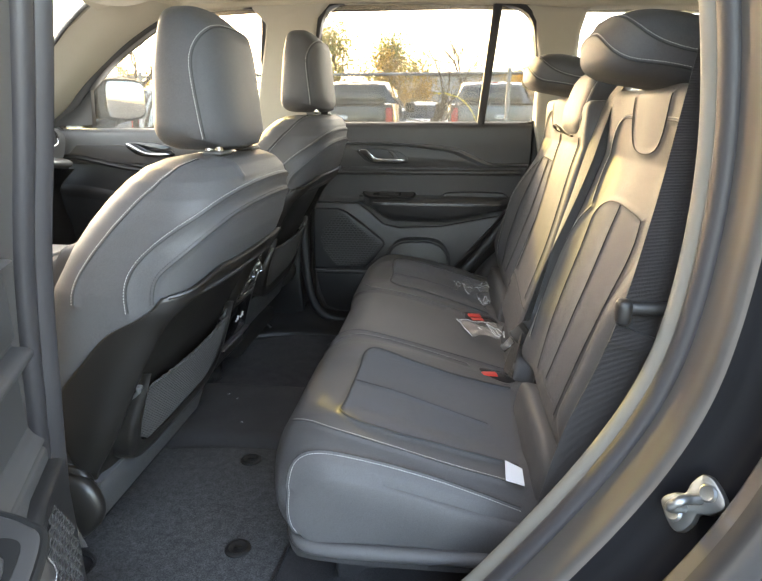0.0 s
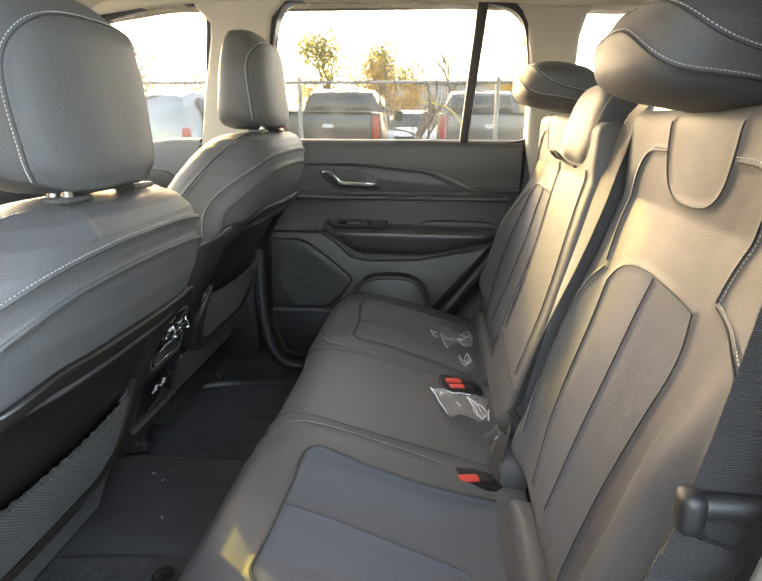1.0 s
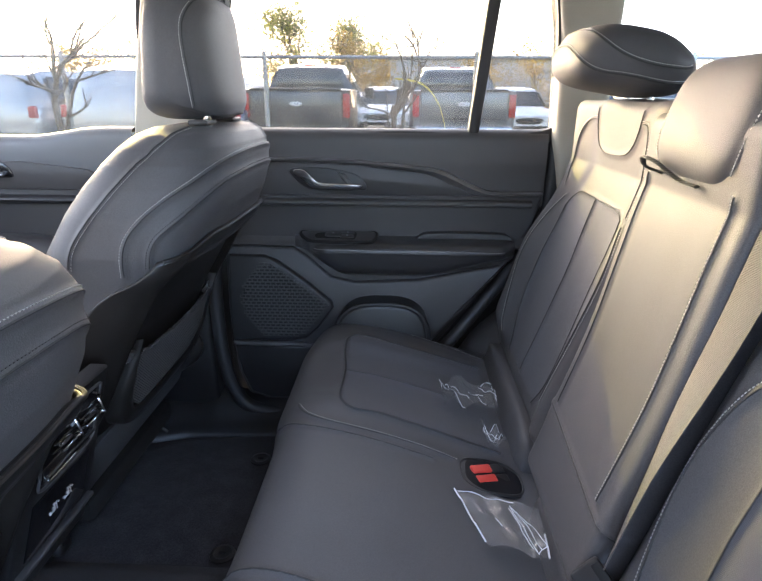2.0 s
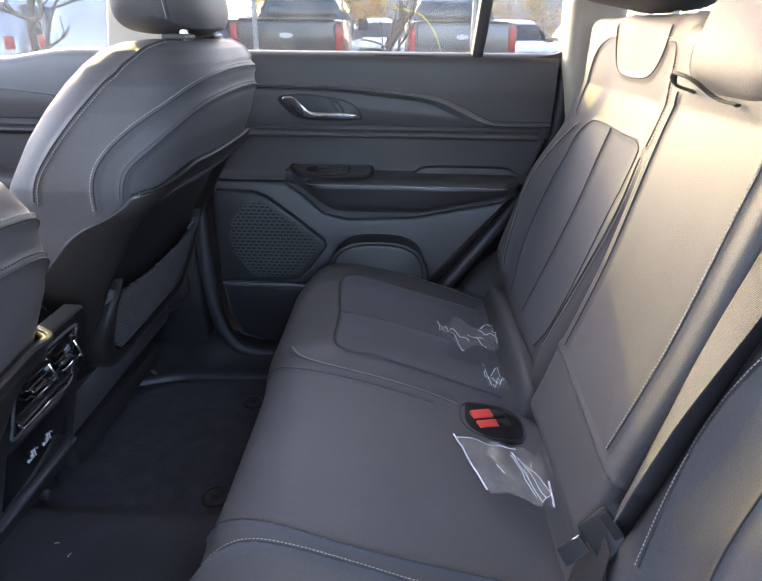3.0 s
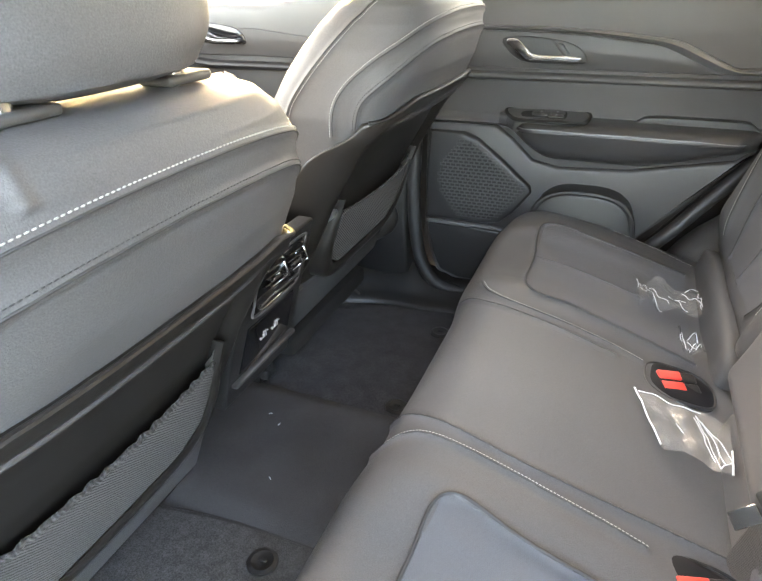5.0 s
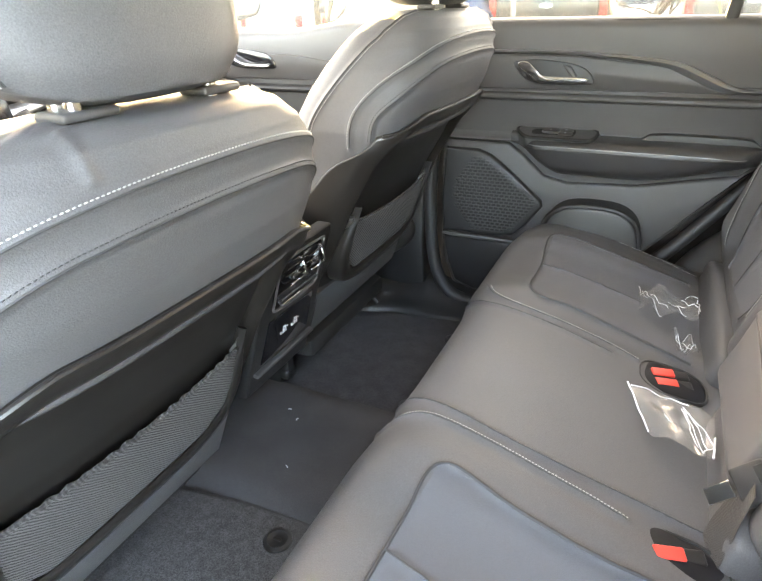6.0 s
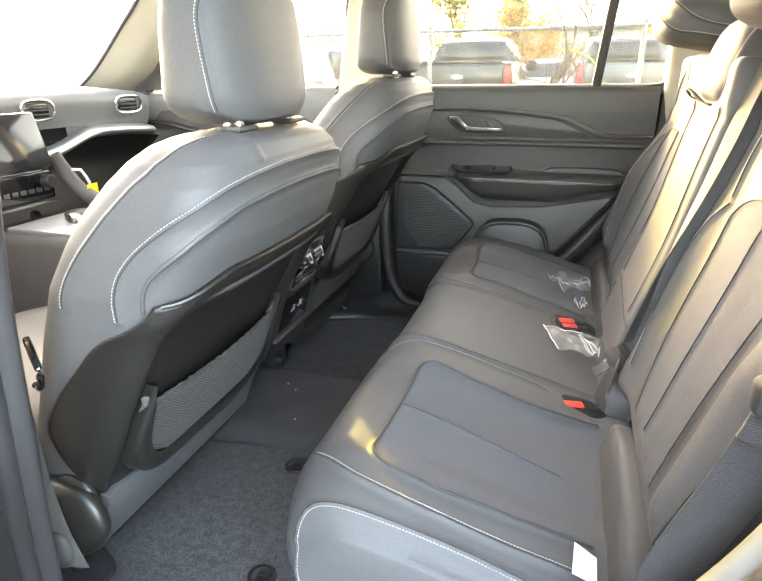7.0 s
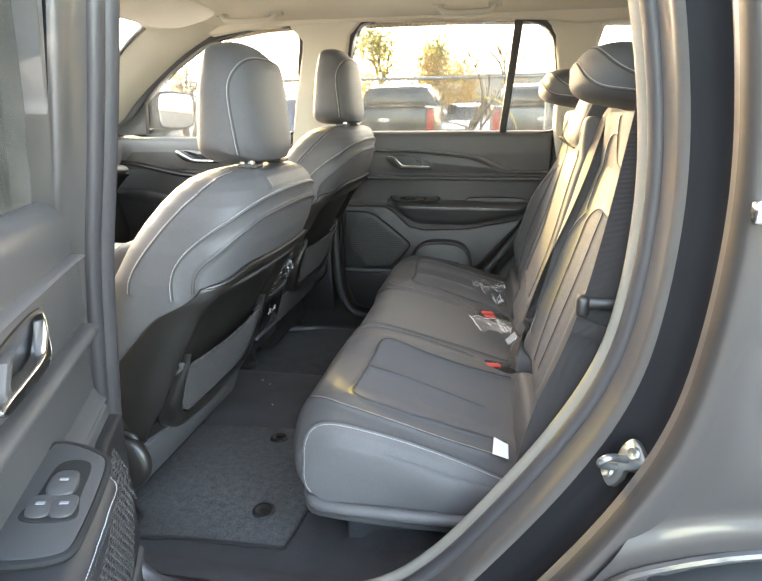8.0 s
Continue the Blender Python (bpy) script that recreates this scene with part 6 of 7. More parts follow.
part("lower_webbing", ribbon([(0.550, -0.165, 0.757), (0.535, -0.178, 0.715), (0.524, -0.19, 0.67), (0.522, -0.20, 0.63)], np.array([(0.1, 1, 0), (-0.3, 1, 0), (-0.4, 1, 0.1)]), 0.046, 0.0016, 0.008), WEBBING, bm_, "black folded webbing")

bn_ = thing("outer_seat_belt", (0.55, -0.715, 0.66), "black woven seat belt with plastic tongue beside the seat back", "seat belt")
BL = [(0.672, -0.700, 1.36), (0.652, -0.708, 1.24), (0.638, -0.713, 1.143), (0.624, -0.715, 1.06), (0.612, -0.716, 1.0), (0.590, -0.716, 0.92), (0.556, -0.715, 0.82), (0.53, -0.715, 0.70)]
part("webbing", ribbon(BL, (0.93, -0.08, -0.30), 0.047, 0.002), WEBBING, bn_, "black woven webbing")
tq = part("tongue", rbox((0.622, -0.724, 1.008), (0.066, 0.016, 0.017), 0.007, 3), PLASTIC, bn_, "black plastic belt tongue")
part("tongue_end", rbox((0.588, -0.724, 1.003), (0.018, 0.022, 0.032), 0.007, 3), PLASTIC, tq)
part("web_fold", ribbon([(0.606, -0.722, 0.978), (0.600, -0.722, 0.955)], (0.93, -0.08, -0.30), 0.050, 0.006, 0.006), WEBBING, bn_)
part("pull_strap", ribbon([(0.60, -0.70, 0.80), (0.58, -0.715, 0.79), (0.565, -0.70, 0.77)], (0.3, 0, 1), 0.022, 0.002, 0.006), PLASTIC, bn_)


def buckle(x, y, z, n):
    b = thing("belt_buckle", (x, y, z - 0.03), "black belt buckle with a red release button sunk in the cushion", "buckle", "belt buckles")
    turn = Matrix.Rotation(radians(22), 3, 'Z') @ Matrix.Rotation(radians(8), 3, 'Y') @ Matrix.Rotation(radians(14), 3, 'X')
    at_ = lambda a, b_, c_: tuple(Vector((x, y, z)) + turn @ Vector((a, b_, c_)))
    part("well", grid(pillow((x + 0.014, y + 0.004, z - 0.010), (0.054, 0.021 + 0.012 * n, 0.012), (3.2, 3.0, 2.4), Matrix.Rotation(radians(14), 3, 'Y') @ Matrix.Rotation(radians(-8), 3, 'Z')), close_v=True), RECESS, b, "black sunken buckle pocket")
    rim = [(x + 0.014 + 0.052 * math.copysign(abs(math.cos(a)) ** 0.75, math.cos(a)), y + 0.004 + (0.020 + 0.012 * n) * math.copysign(abs(math.sin(a)) ** 0.75, math.sin(a)), z - 0.003 - 0.25 * 0.052 * math.cos(a)) for a in np.linspace(0, 2 * math.pi, 28, endpoint=False)]
    part("well_edge", tube(rim, 0.0022, 8, closed=True, step=0.006), PLASTIC, b, "rolled dark edge of the pocket")
    for k in range(n):
        o = (k - (n - 1) / 2) * 0.0215
        case = part("case", rbox(at_(0.012, o, -0.004), (0.062, 0.0195, 0.018), 0.004, 3, turn), PLASTIC, b)
        part("button", rbox(at_(0.000, o, 0.0045), (0.036, 0.0165, 0.007), 0.0025, 3, turn), RED, case, "red release button")


buckle(0.464, 0.128, 0.682, 2)
buckle(0.478, -0.225, 0.676, 1)


# ---- clear film bags left on the cushion ----
def film(corners, rise, ridges, seed, label, hems, fold_glints):
    """A crinkled sheet between four corners; hems: white lines in its own (u, v); fold_glints: thinner white lines that
    stand in for glints.
    """
    rnd = np.random.RandomState(seed)
    c = np.array(corners, float)
    u, v = np.meshgrid(np.linspace(0, 1, 34), np.linspace(0, 1, 30), indexing='ij')
    w = np.zeros_like(u)
    for _ in range(ridges):
        a, ph, fq = rnd.uniform(0, math.pi), rnd.uniform(0, 1), rnd.uniform(1.2, 3.2)
        w += np.abs(((u * math.cos(a) + v * math.sin(a)) * fq + ph) % 1.0 - 0.5) * rnd.uniform(0.4, 1.0)
    w = (w - w.min()) / (w.max() - w.min())
    P = ((1 - u) * (1 - v))[..., None] * c[0] + (u * (1 - v))[..., None] * c[1] + (u * v)[..., None] * c[2] + ((1 - u) * v)[..., None] * c[3]
    P[..., 2] += w * rise + 0.003
    P[..., :2] += (rnd.rand(34, 30, 2) - 0.5) * 0.0008
    t_ = thing("film_bag", tuple(c.mean(0)), label, "plastic bag", "film bags")
    s_ = part("sheet", grid(P), FILM, t_, "", 20)
    so_ = s_.modifiers.new("thickness", 'SOLIDIFY')
    so_.thickness = 0.0005

    def at(p):
        i, j = p[0] * 33, p[1] * 29
        return P[int(round(i)), int(round(j))] + np.array([0.0, 0.0, 0.0012])

    # thick tubes are the white hem; thin white ones paint glints on the creases
    for l_, r_ in [(h_, 0.0013) for h_ in hems] + [(f_, 0.0006) for f_ in fold_glints]:
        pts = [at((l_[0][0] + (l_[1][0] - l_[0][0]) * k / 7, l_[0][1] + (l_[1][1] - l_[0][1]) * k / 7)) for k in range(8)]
        part("hem" if r_ > 0.001 else "fold", tube(pts, r_, 6, step=0.006), LABEL, s_, "pale hem edge and painted fold glint")


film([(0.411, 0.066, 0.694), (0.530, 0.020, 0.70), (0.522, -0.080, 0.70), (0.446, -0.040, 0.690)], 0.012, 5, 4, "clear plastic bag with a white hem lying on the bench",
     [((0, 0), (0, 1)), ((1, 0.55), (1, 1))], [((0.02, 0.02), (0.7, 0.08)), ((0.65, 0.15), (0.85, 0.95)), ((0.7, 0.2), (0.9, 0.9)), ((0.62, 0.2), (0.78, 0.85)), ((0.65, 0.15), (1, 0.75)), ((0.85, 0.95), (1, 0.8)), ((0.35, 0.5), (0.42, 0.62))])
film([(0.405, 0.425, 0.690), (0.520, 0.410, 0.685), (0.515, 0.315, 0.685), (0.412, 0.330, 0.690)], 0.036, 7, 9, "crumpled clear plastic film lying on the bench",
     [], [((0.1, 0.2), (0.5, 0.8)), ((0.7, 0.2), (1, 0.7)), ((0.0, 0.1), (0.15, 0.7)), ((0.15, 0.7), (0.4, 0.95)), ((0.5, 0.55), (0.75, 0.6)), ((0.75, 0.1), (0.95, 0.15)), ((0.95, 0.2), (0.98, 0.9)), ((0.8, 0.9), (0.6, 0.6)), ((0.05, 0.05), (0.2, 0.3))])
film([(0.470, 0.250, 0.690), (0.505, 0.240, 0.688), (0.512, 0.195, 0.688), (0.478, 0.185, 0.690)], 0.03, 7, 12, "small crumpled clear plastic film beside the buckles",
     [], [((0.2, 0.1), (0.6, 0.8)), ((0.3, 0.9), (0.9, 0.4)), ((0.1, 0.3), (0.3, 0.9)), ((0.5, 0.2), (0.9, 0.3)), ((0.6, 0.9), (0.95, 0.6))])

# ---- dashboard, console, mats ----
dash = thing("dashboard", (-1.25, 0.0, 0.55), "grey-black dashboard with satin trim, vents and glovebox", "dashboard")
DP = [(-1.55, 1.17), (-1.35, 1.205), (-1.15, 1.212), (-1.07, 1.205), (-1.045, 1.19), (-1.038, 1.165), (-1.05, 1.115), (-1.06, 1.095)]
part("upper_pad", grid(np.array([[(x, y, z - 0.03 * (abs(y) / 0.72) ** 4) for x, z in resample(DP, 0.012)] for y in np.linspace(-0.73, 0.66, 40)])), DASH, dash, "soft grey dashboard pad")
LP = [(-1.06, 1.096), (-1.035, 1.090), (-1.022, 1.078), (-1.03, 1.066), (-1.055, 1.058)]
part("trim_lip", grid(np.array([[(x - 0.05 * float(smooth01(-y, -0.30, -0.18)) * 0, y, z - 0.03 * (abs(y) / 0.72) ** 4 - 0.055 * float(smooth01(-y, -0.42, -0.16)) * (y > -0.3)) for x, z in resample(LP, 0.005)] for y in np.linspace(-0.73, 0.66, 60)])), SILVER, dash, "satin silver trim lip")
GP = [(-1.055, 1.06), (-1.09, 1.03), (-1.13, 0.98), (-1.12, 0.90), (-1.10, 0.80), (-1.13, 0.70), (-1.25, 0.60), (-1.5, 0.52)]
part("lower_face", grid(np.array([[(x, y, z - 0.03 * (abs(y) / 0.72) ** 4) for x, z in resample(GP, 0.015)] for y in np.linspace(-0.73, 0.715, 30)])), PLASTIC, dash, "black glovebox face")
for y0, y1 in ((0.50, 0.60), (0.13, 0.22)):
    vt = part("air_vent", rbox((-1.052, (y0 + y1) / 2, 1.150), (0.03, y1 - y0, 0.05), 0.01, 3), GLOSS, dash, "black air vent")
    for k in range(3):
        part("slat", rbox((-1.036, (y0 + y1) / 2, 1.138 + 0.012 * k), (0.008, y1 - y0 - 0.02, 0.004), 0.0015, 1), PLASTIC_S, vt)
    part("vent_bezel", tube([(-1.034, y0, 1.128), (-1.034, y0, 1.172), (-1.034, y1, 1.172), (-1.034, y1, 1.128)], 0.004, 8, closed=True, step=0.012), CHROME, vt, "satin chrome bezel")
sc_ = part("display", rbox((-0.985, 0.0, 1.075), (0.02, 0.24, 0.155), 0.008, 3, Matrix.Rotation(radians(-14), 3, 'Y')), SCREEN, dash, "dark touch display")
for k in range(5):
    part("icon", rbox((-0.973 + 0.004 * (k % 2), 0.03 + 0.018 * k, 1.055 - 0.016 * (k % 2)), (0.002, 0.010, 0.009), 0.0008, 1), ICONS, sc_)
cl = part("climate_panel", rbox((-0.99, 0.0, 0.955), (0.03, 0.25, 0.085), 0.01, 3), GLOSS, dash, "black climate control panel")
for k in range(8):
    part("key", rbox((-0.972, -0.09 + 0.026 * k, 0.945), (0.005, 0.02, 0.012), 0.002, 1), PLASTIC_S, cl)
part("knob", revolve([(0.019, 0.0), (0.019, 0.02), (0.016, 0.024), (0.005, 0.024)], (-0.976, 0.095, 0.965), (1, 0, 0), 24), PLASTIC, cl, "round control knob")
part("panel_trim", rbox((-0.978, 0.0, 0.907), (0.02, 0.26, 0.008), 0.003, 2), SATIN, cl)
part("side_brace", tube([(-0.985, 0.145, 1.03), (-0.965, 0.165, 0.97), (-0.92, 0.168, 0.92), (-0.82, 0.165, 0.88)], 0.022, 10), PLASTIC_S, dash, "grey console brace")
con = thing("centre_console", (-0.55, 0.0, 0.42), "dark centre console with rear air vents and sockets", "console")
CB = [(-1.02, 0.84), (-0.96, 0.865), (-0.80, 0.868), (-0.62, 0.875), (-0.56, 0.92), (-0.40, 0.925), (-0.22, 0.915), (-0.175, 0.885)]
crow = []
for x, z in resample(CB, 0.02):
    w = 0.115 if x < -0.3 else 0.105
    fz = 0.45 + 0.19 * float(smooth01(x, -0.50, -0.28))
    crow.append([(x, -w, fz), (x, -w, z - 0.03), (x, -w + 0.006, z - 0.012), (x, -w + 0.02, z), (x, w - 0.02, z), (x, w - 0.006, z - 0.012), (x, w, z - 0.03), (x, w, fz)])
crow = np.array(crow)
crow[..., 0] = np.minimum(crow[..., 0], -0.145 - (0.86 - crow[..., 2]) * 0.30)
part("body", grid(crow), PLASTIC_S, con, "dark console body", 50)
part("shift_plate", rbox((-0.80, 0.0, 0.872), (0.26, 0.19, 0.012), 0.005, 2), SILVER, con, "satin shifter surround")
part("shift_dial", revolve([(0.032, 0.0), (0.032, 0.028), (0.028, 0.034), (0.01, 0.034)], (-0.785, 0.0, 0.877), (0, 0, 1), 28), CHROME, con, "round chrome shift dial")
part("tray", rbox((-0.94, 0.0, 0.86), (0.10, 0.18, 0.02), 0.006, 2), DARK, con)
part("power_socket", revolve([(0.016, 0.0), (0.016, 0.006), (0.012, 0.006), (0.011, -0.004)], (-0.985, 0.045, 0.875), (1, 0, 0.2), 20), GLOSS, con)
part("yellow_tag", slab([(0.165, 0.895), (0.205, 0.895), (0.205, 0.945), (0.165, 0.945)], lambda a, b, d: (-0.90 - d, a, b), 0.001, 0.0003, 1), YELLOW, con, "yellow and white paper tag")
part("tag_strip", tube([(-0.93, 0.15, 0.99), (-0.915, 0.17, 0.985), (-0.905, 0.182, 0.945)], 0.004, 8), LABEL, con)


def rear_face(a, b, d):
    """The rear face of the console: a is y, b is z."""
    return (-0.128 - (0.86 - b) * 0.30 - d, a, b)


part("rear_panel", slab([(-0.098, 0.885), (0.098, 0.885), (0.105, 0.70), (0.10, 0.60), (-0.10, 0.60), (-0.105, 0.70)], rear_face, 0.03, 0.007, 3), PLASTIC, con, "black rear console panel")
vf = part("vent_field", slab([(-0.056, 0.872), (0.056, 0.872), (0.068, 0.858), (0.070, 0.80), (0.058, 0.775), (-0.058, 0.775), (-0.070, 0.80), (-0.068, 0.858)], lambda a, b, d: rear_face(a, b, d - 0.004), 0.01, 0.004, 2), GLOSS, con, "gloss black rear vent field")
part("bezel", tube([rear_face(a, b, -0.005) for a, b in ((-0.056, 0.872), (0.056, 0.872), (0.068, 0.858), (0.070, 0.80), (0.058, 0.775), (-0.058, 0.775), (-0.070, 0.80), (-0.068, 0.858))], 0.0022, 8, closed=True, step=0.006), SATIN, vf, "dark satin bezel")
for s in (-1, 1):
    for k in range(3):
        part("slat", rbox(rear_face(s * 0.031, 0.856 - 0.013 * k, -0.006), (0.014, 0.052, 0.003), 0.001, 1), GLOSS, vf)
    part("thumb_tab", rbox(rear_face(s * 0.031 - 0.004, 0.838, -0.012), (0.014, 0.024, 0.008), 0.003, 2), CHROME, vf, "chrome vent tab")
    part("chrome_blade", rbox(rear_face(s * 0.031 + 0.026, 0.842, -0.010), (0.012, 0.004, 0.036), 0.0015, 1, Matrix.Rotation(radians(-16), 3, 'Y')), CHROME, vf, "upright chrome blade")
    part("chrome_blade", rbox(rear_face(s * 0.031 + 0.010, 0.822, -0.010), (0.012, 0.034, 0.003), 0.001, 1), CHROME, vf, "flat chrome blade")
part("chrome_bar", rbox(rear_face(0.0, 0.796, -0.008), (0.008, 0.118, 0.006), 0.002, 2), CHROME, vf, "chrome strip under the vents")
part("chrome_bar", rbox(rear_face(0.0, 0.784, -0.007), (0.006, 0.104, 0.003), 0.001, 1), CHROME, vf, "thin chrome strip")
so_ = part("socket_field", slab([(-0.07, 0.755), (0.07, 0.755), (0.075, 0.665), (-0.075, 0.665)], lambda a, b, d: rear_face(a, b, d - 0.003), 0.01, 0.003, 2), GLOSS, con, "gloss black switch field")
for y in (-0.018, 0.018):
    for dy, dz, wy, wz in ((0.006, 0.004, 0.0016, 0.018), (-0.001, -0.006, 0.013, 0.0016), (-0.001, 0.001, 0.007, 0.006), (-0.002, 0.010, 0.006, 0.004), (0.012, 0.006, 0.005, 0.0016), (-0.011, -0.004, 0.004, 0.006)):
        part("symbol", rbox(rear_face(y + dy * 0.8, 0.712 + dz * 0.8, -0.004), (0.002, wy * 0.8, wz * 0.8), 0.0004, 1), ICONS, so_, "pale seat heating symbol")
part("drip_edge", rbox(rear_face(0.0, 0.652, -0.006), (0.012, 0.19, 0.008), 0.003, 2), SATIN, con)


def mat_thing(outline, z, label, clips, pile=MATC):
    m_ = thing("floor_mat", (outline[0][0], outline[0][1], z), label, "floor mat", "floor mats")
    o = resample(outline, 0.012, True)[:-1]
    part("carpet", slab(o, lambda a, b, d: (a, b, z + 0.008 - d), 0.008, 0.004, 2), pile, m_, "charcoal carpet pile")
    part("binding", tube([(a, b, z + 0.004) for a, b in o], 0.0045, 8, closed=True, step=0.012), WEBBING, m_, "stitched dark binding")
    for a, b in clips:
        c_ = part("clip", revolve([(0.026, 0.0), (0.025, 0.004), (0.018, 0.006), (0.012, 0.003), (0.004, 0.003)], (a, b, z + 0.007), (0, 0, 1), 24), PLASTIC, m_, "black fixing clip")
        part("clip_slot", rbox((a, b, z + 0.0125), (0.014, 0.005, 0.003), 0.001, 1), DARK, c_)


NM = [(-0.36, -0.20), (-0.37, -0.36), (-0.365, -0.515), (-0.338, -0.535), (-0.285, -0.560), (-0.268, -0.582), (-0.272, -0.622), (-0.25, -0.634), (-0.16, -0.620), (-0.05, -0.616), (0.055, -0.612), (0.072, -0.60), (0.085, -0.40), (0.08, -0.19), (0.03, -0.165), (-0.15, -0.165), (-0.30, -0.185)]
mat_thing(NM, 0.41, "charcoal carpet floor mat with dark binding and round clips", ((-0.012, -0.513), (-0.085, -0.215)))
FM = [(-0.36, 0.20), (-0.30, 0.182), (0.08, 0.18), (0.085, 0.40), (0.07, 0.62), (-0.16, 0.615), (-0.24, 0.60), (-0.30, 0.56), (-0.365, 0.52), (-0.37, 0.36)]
# far mat takes the darker carpet copy: its shade is in the colour
mat_thing(FM, 0.41, "charcoal carpet floor mat beyond the tunnel, shade put into its colour", ((-0.02, 0.215), (-0.02, 0.53)), MATC_SHADED)
# sill trim in the far footwell
sp_ = resample([(0.76, 0.486), (0.735, 0.482), (0.712, 0.476), (0.694, 0.464), (0.676, 0.448), (0.660, 0.436), (0.645, 0.428), (0.634, 0.418), (0.630, 0.403)], 0.008)
SILL = np.array([[(x, y - 0.05 * float(smooth01(x, -0.20, -0.42)), z + 0.018 * math.exp(-((x + 0.17) / 0.05) ** 2) * float(smooth01(y, 0.63, 0.70))) for y, z in sp_] for x in np.linspace(-0.50, 0.34, 50)])
tagged(part("sill_trim_far", grid(SILL), PLASTIC), "grey-black plastic sill trim with a raised step", "trim", kind="structure")
cb = thing("seat_cable", (-0.26, 0.55, 0.42), "black cable hanging under the passenger seat", "cable")
part("lead", tube([(-0.30, 0.56, 0.66), (-0.285, 0.57, 0.58), (-0.30, 0.575, 0.50), (-0.27, 0.58, 0.46)], 0.006, 8), RUBBER, cb)
# lint on the carpet
for x, y, z, deg in ((-0.250, 0.079, 0.436, 0.3), (-0.216, 0.056, 0.436, 1.4), (-0.157, -0.074, 0.436, 2.5), (-0.198, -0.159, 0.409, 3.6)):
    lint = part("lint", tube([(x - 0.004 * math.cos(deg), y - 0.004 * math.sin(deg), z + 0.001), (x + 0.0005, y - 0.0005, z + 0.003), (x + 0.004 * math.cos(deg), y + 0.004 * math.sin(deg), z + 0.001)], 0.0007, 6, step=0.002), LABEL)
    tagged(lint, "tiny white fibre lying on the dark carpet", "lint", "fibres on the carpet")
# driver belt stalk beside the near front seat
dbl = thing("driver_belt", (-0.30, -0.70, 0.50), "grey woven driver belt with its anchor cover", "seat belt")
part("webbing", ribbon([(-0.235, -0.70, 0.86), (-0.24, -0.695, 0.72), (-0.235, -0.69, 0.62), (-0.22, -0.685, 0.55)], (0.9, 0.2, 0.0), 0.045, 0.002), WEB_G, dbl)
part("anchor_cover", grid(pillow((-0.235, -0.69, 0.585), (0.022, 0.012, 0.032), (2.5, 2.5, 2.5)), close_v=True), PLASTIC_S, dbl, "grey anchor cover")

# ---- outside: vehicles, fence, trees ----
def block(stations, seg=8):
    """A vehicle body skinned over cross-sections: (y, half width low, half width high, z low, z belt, z top)."""
    rows = []
    for y, w0, w1, z0, zb, z1 in stations:
        r_ = [(-w0, z0), (-w0 * 1.01, zb * 0.6 + z0 * 0.4), (-w0, zb), (-w1 * 1.02, zb + 0.6 * (z1 - zb)), (-w1 * 0.9, z1 - 0.02 * (z1 > zb + 0.05)), (-w1 * 0.5, z1), (w1 * 0.5, z1), (w1 * 0.9, z1 - 0.02 * (z1 > zb + 0.05)), (w1 * 1.02, zb + 0.6 * (z1 - zb)), (w0, zb), (w0 * 1.01, zb * 0.6 + z0 * 0.4), (w0, z0)]
        rows.append([(x, y, z) for x, z in r_])
    return grid(np.array(rows), cap_u=True)


def vehicle_wheel(v, x, y, r=0.38, w=0.25):
    t_ = part("wheel", revolve([(0.24, w / 2), (r - 0.02, w / 2), (r, w / 2 - 0.03), (r, -w / 2 + 0.03), (r - 0.02, -w / 2), (0.24, -w / 2)], (x, y, GROUND + r), (1, 0, 0), 28), TYRE, v, "black tyre")
    part("rim", revolve([(0.05, w / 2 - 0.02), (0.22, w / 2 - 0.01), (0.24, w / 2 + 0.002), (0.24, -w / 2)], (x, y, GROUND + r), (1, 0, 0), 20), SATIN, t_)


def moved(v, x, y, deg):
    v.matrix_basis = pose(x, y, 0, 0, 0, deg) @ v.matrix_basis
    return v


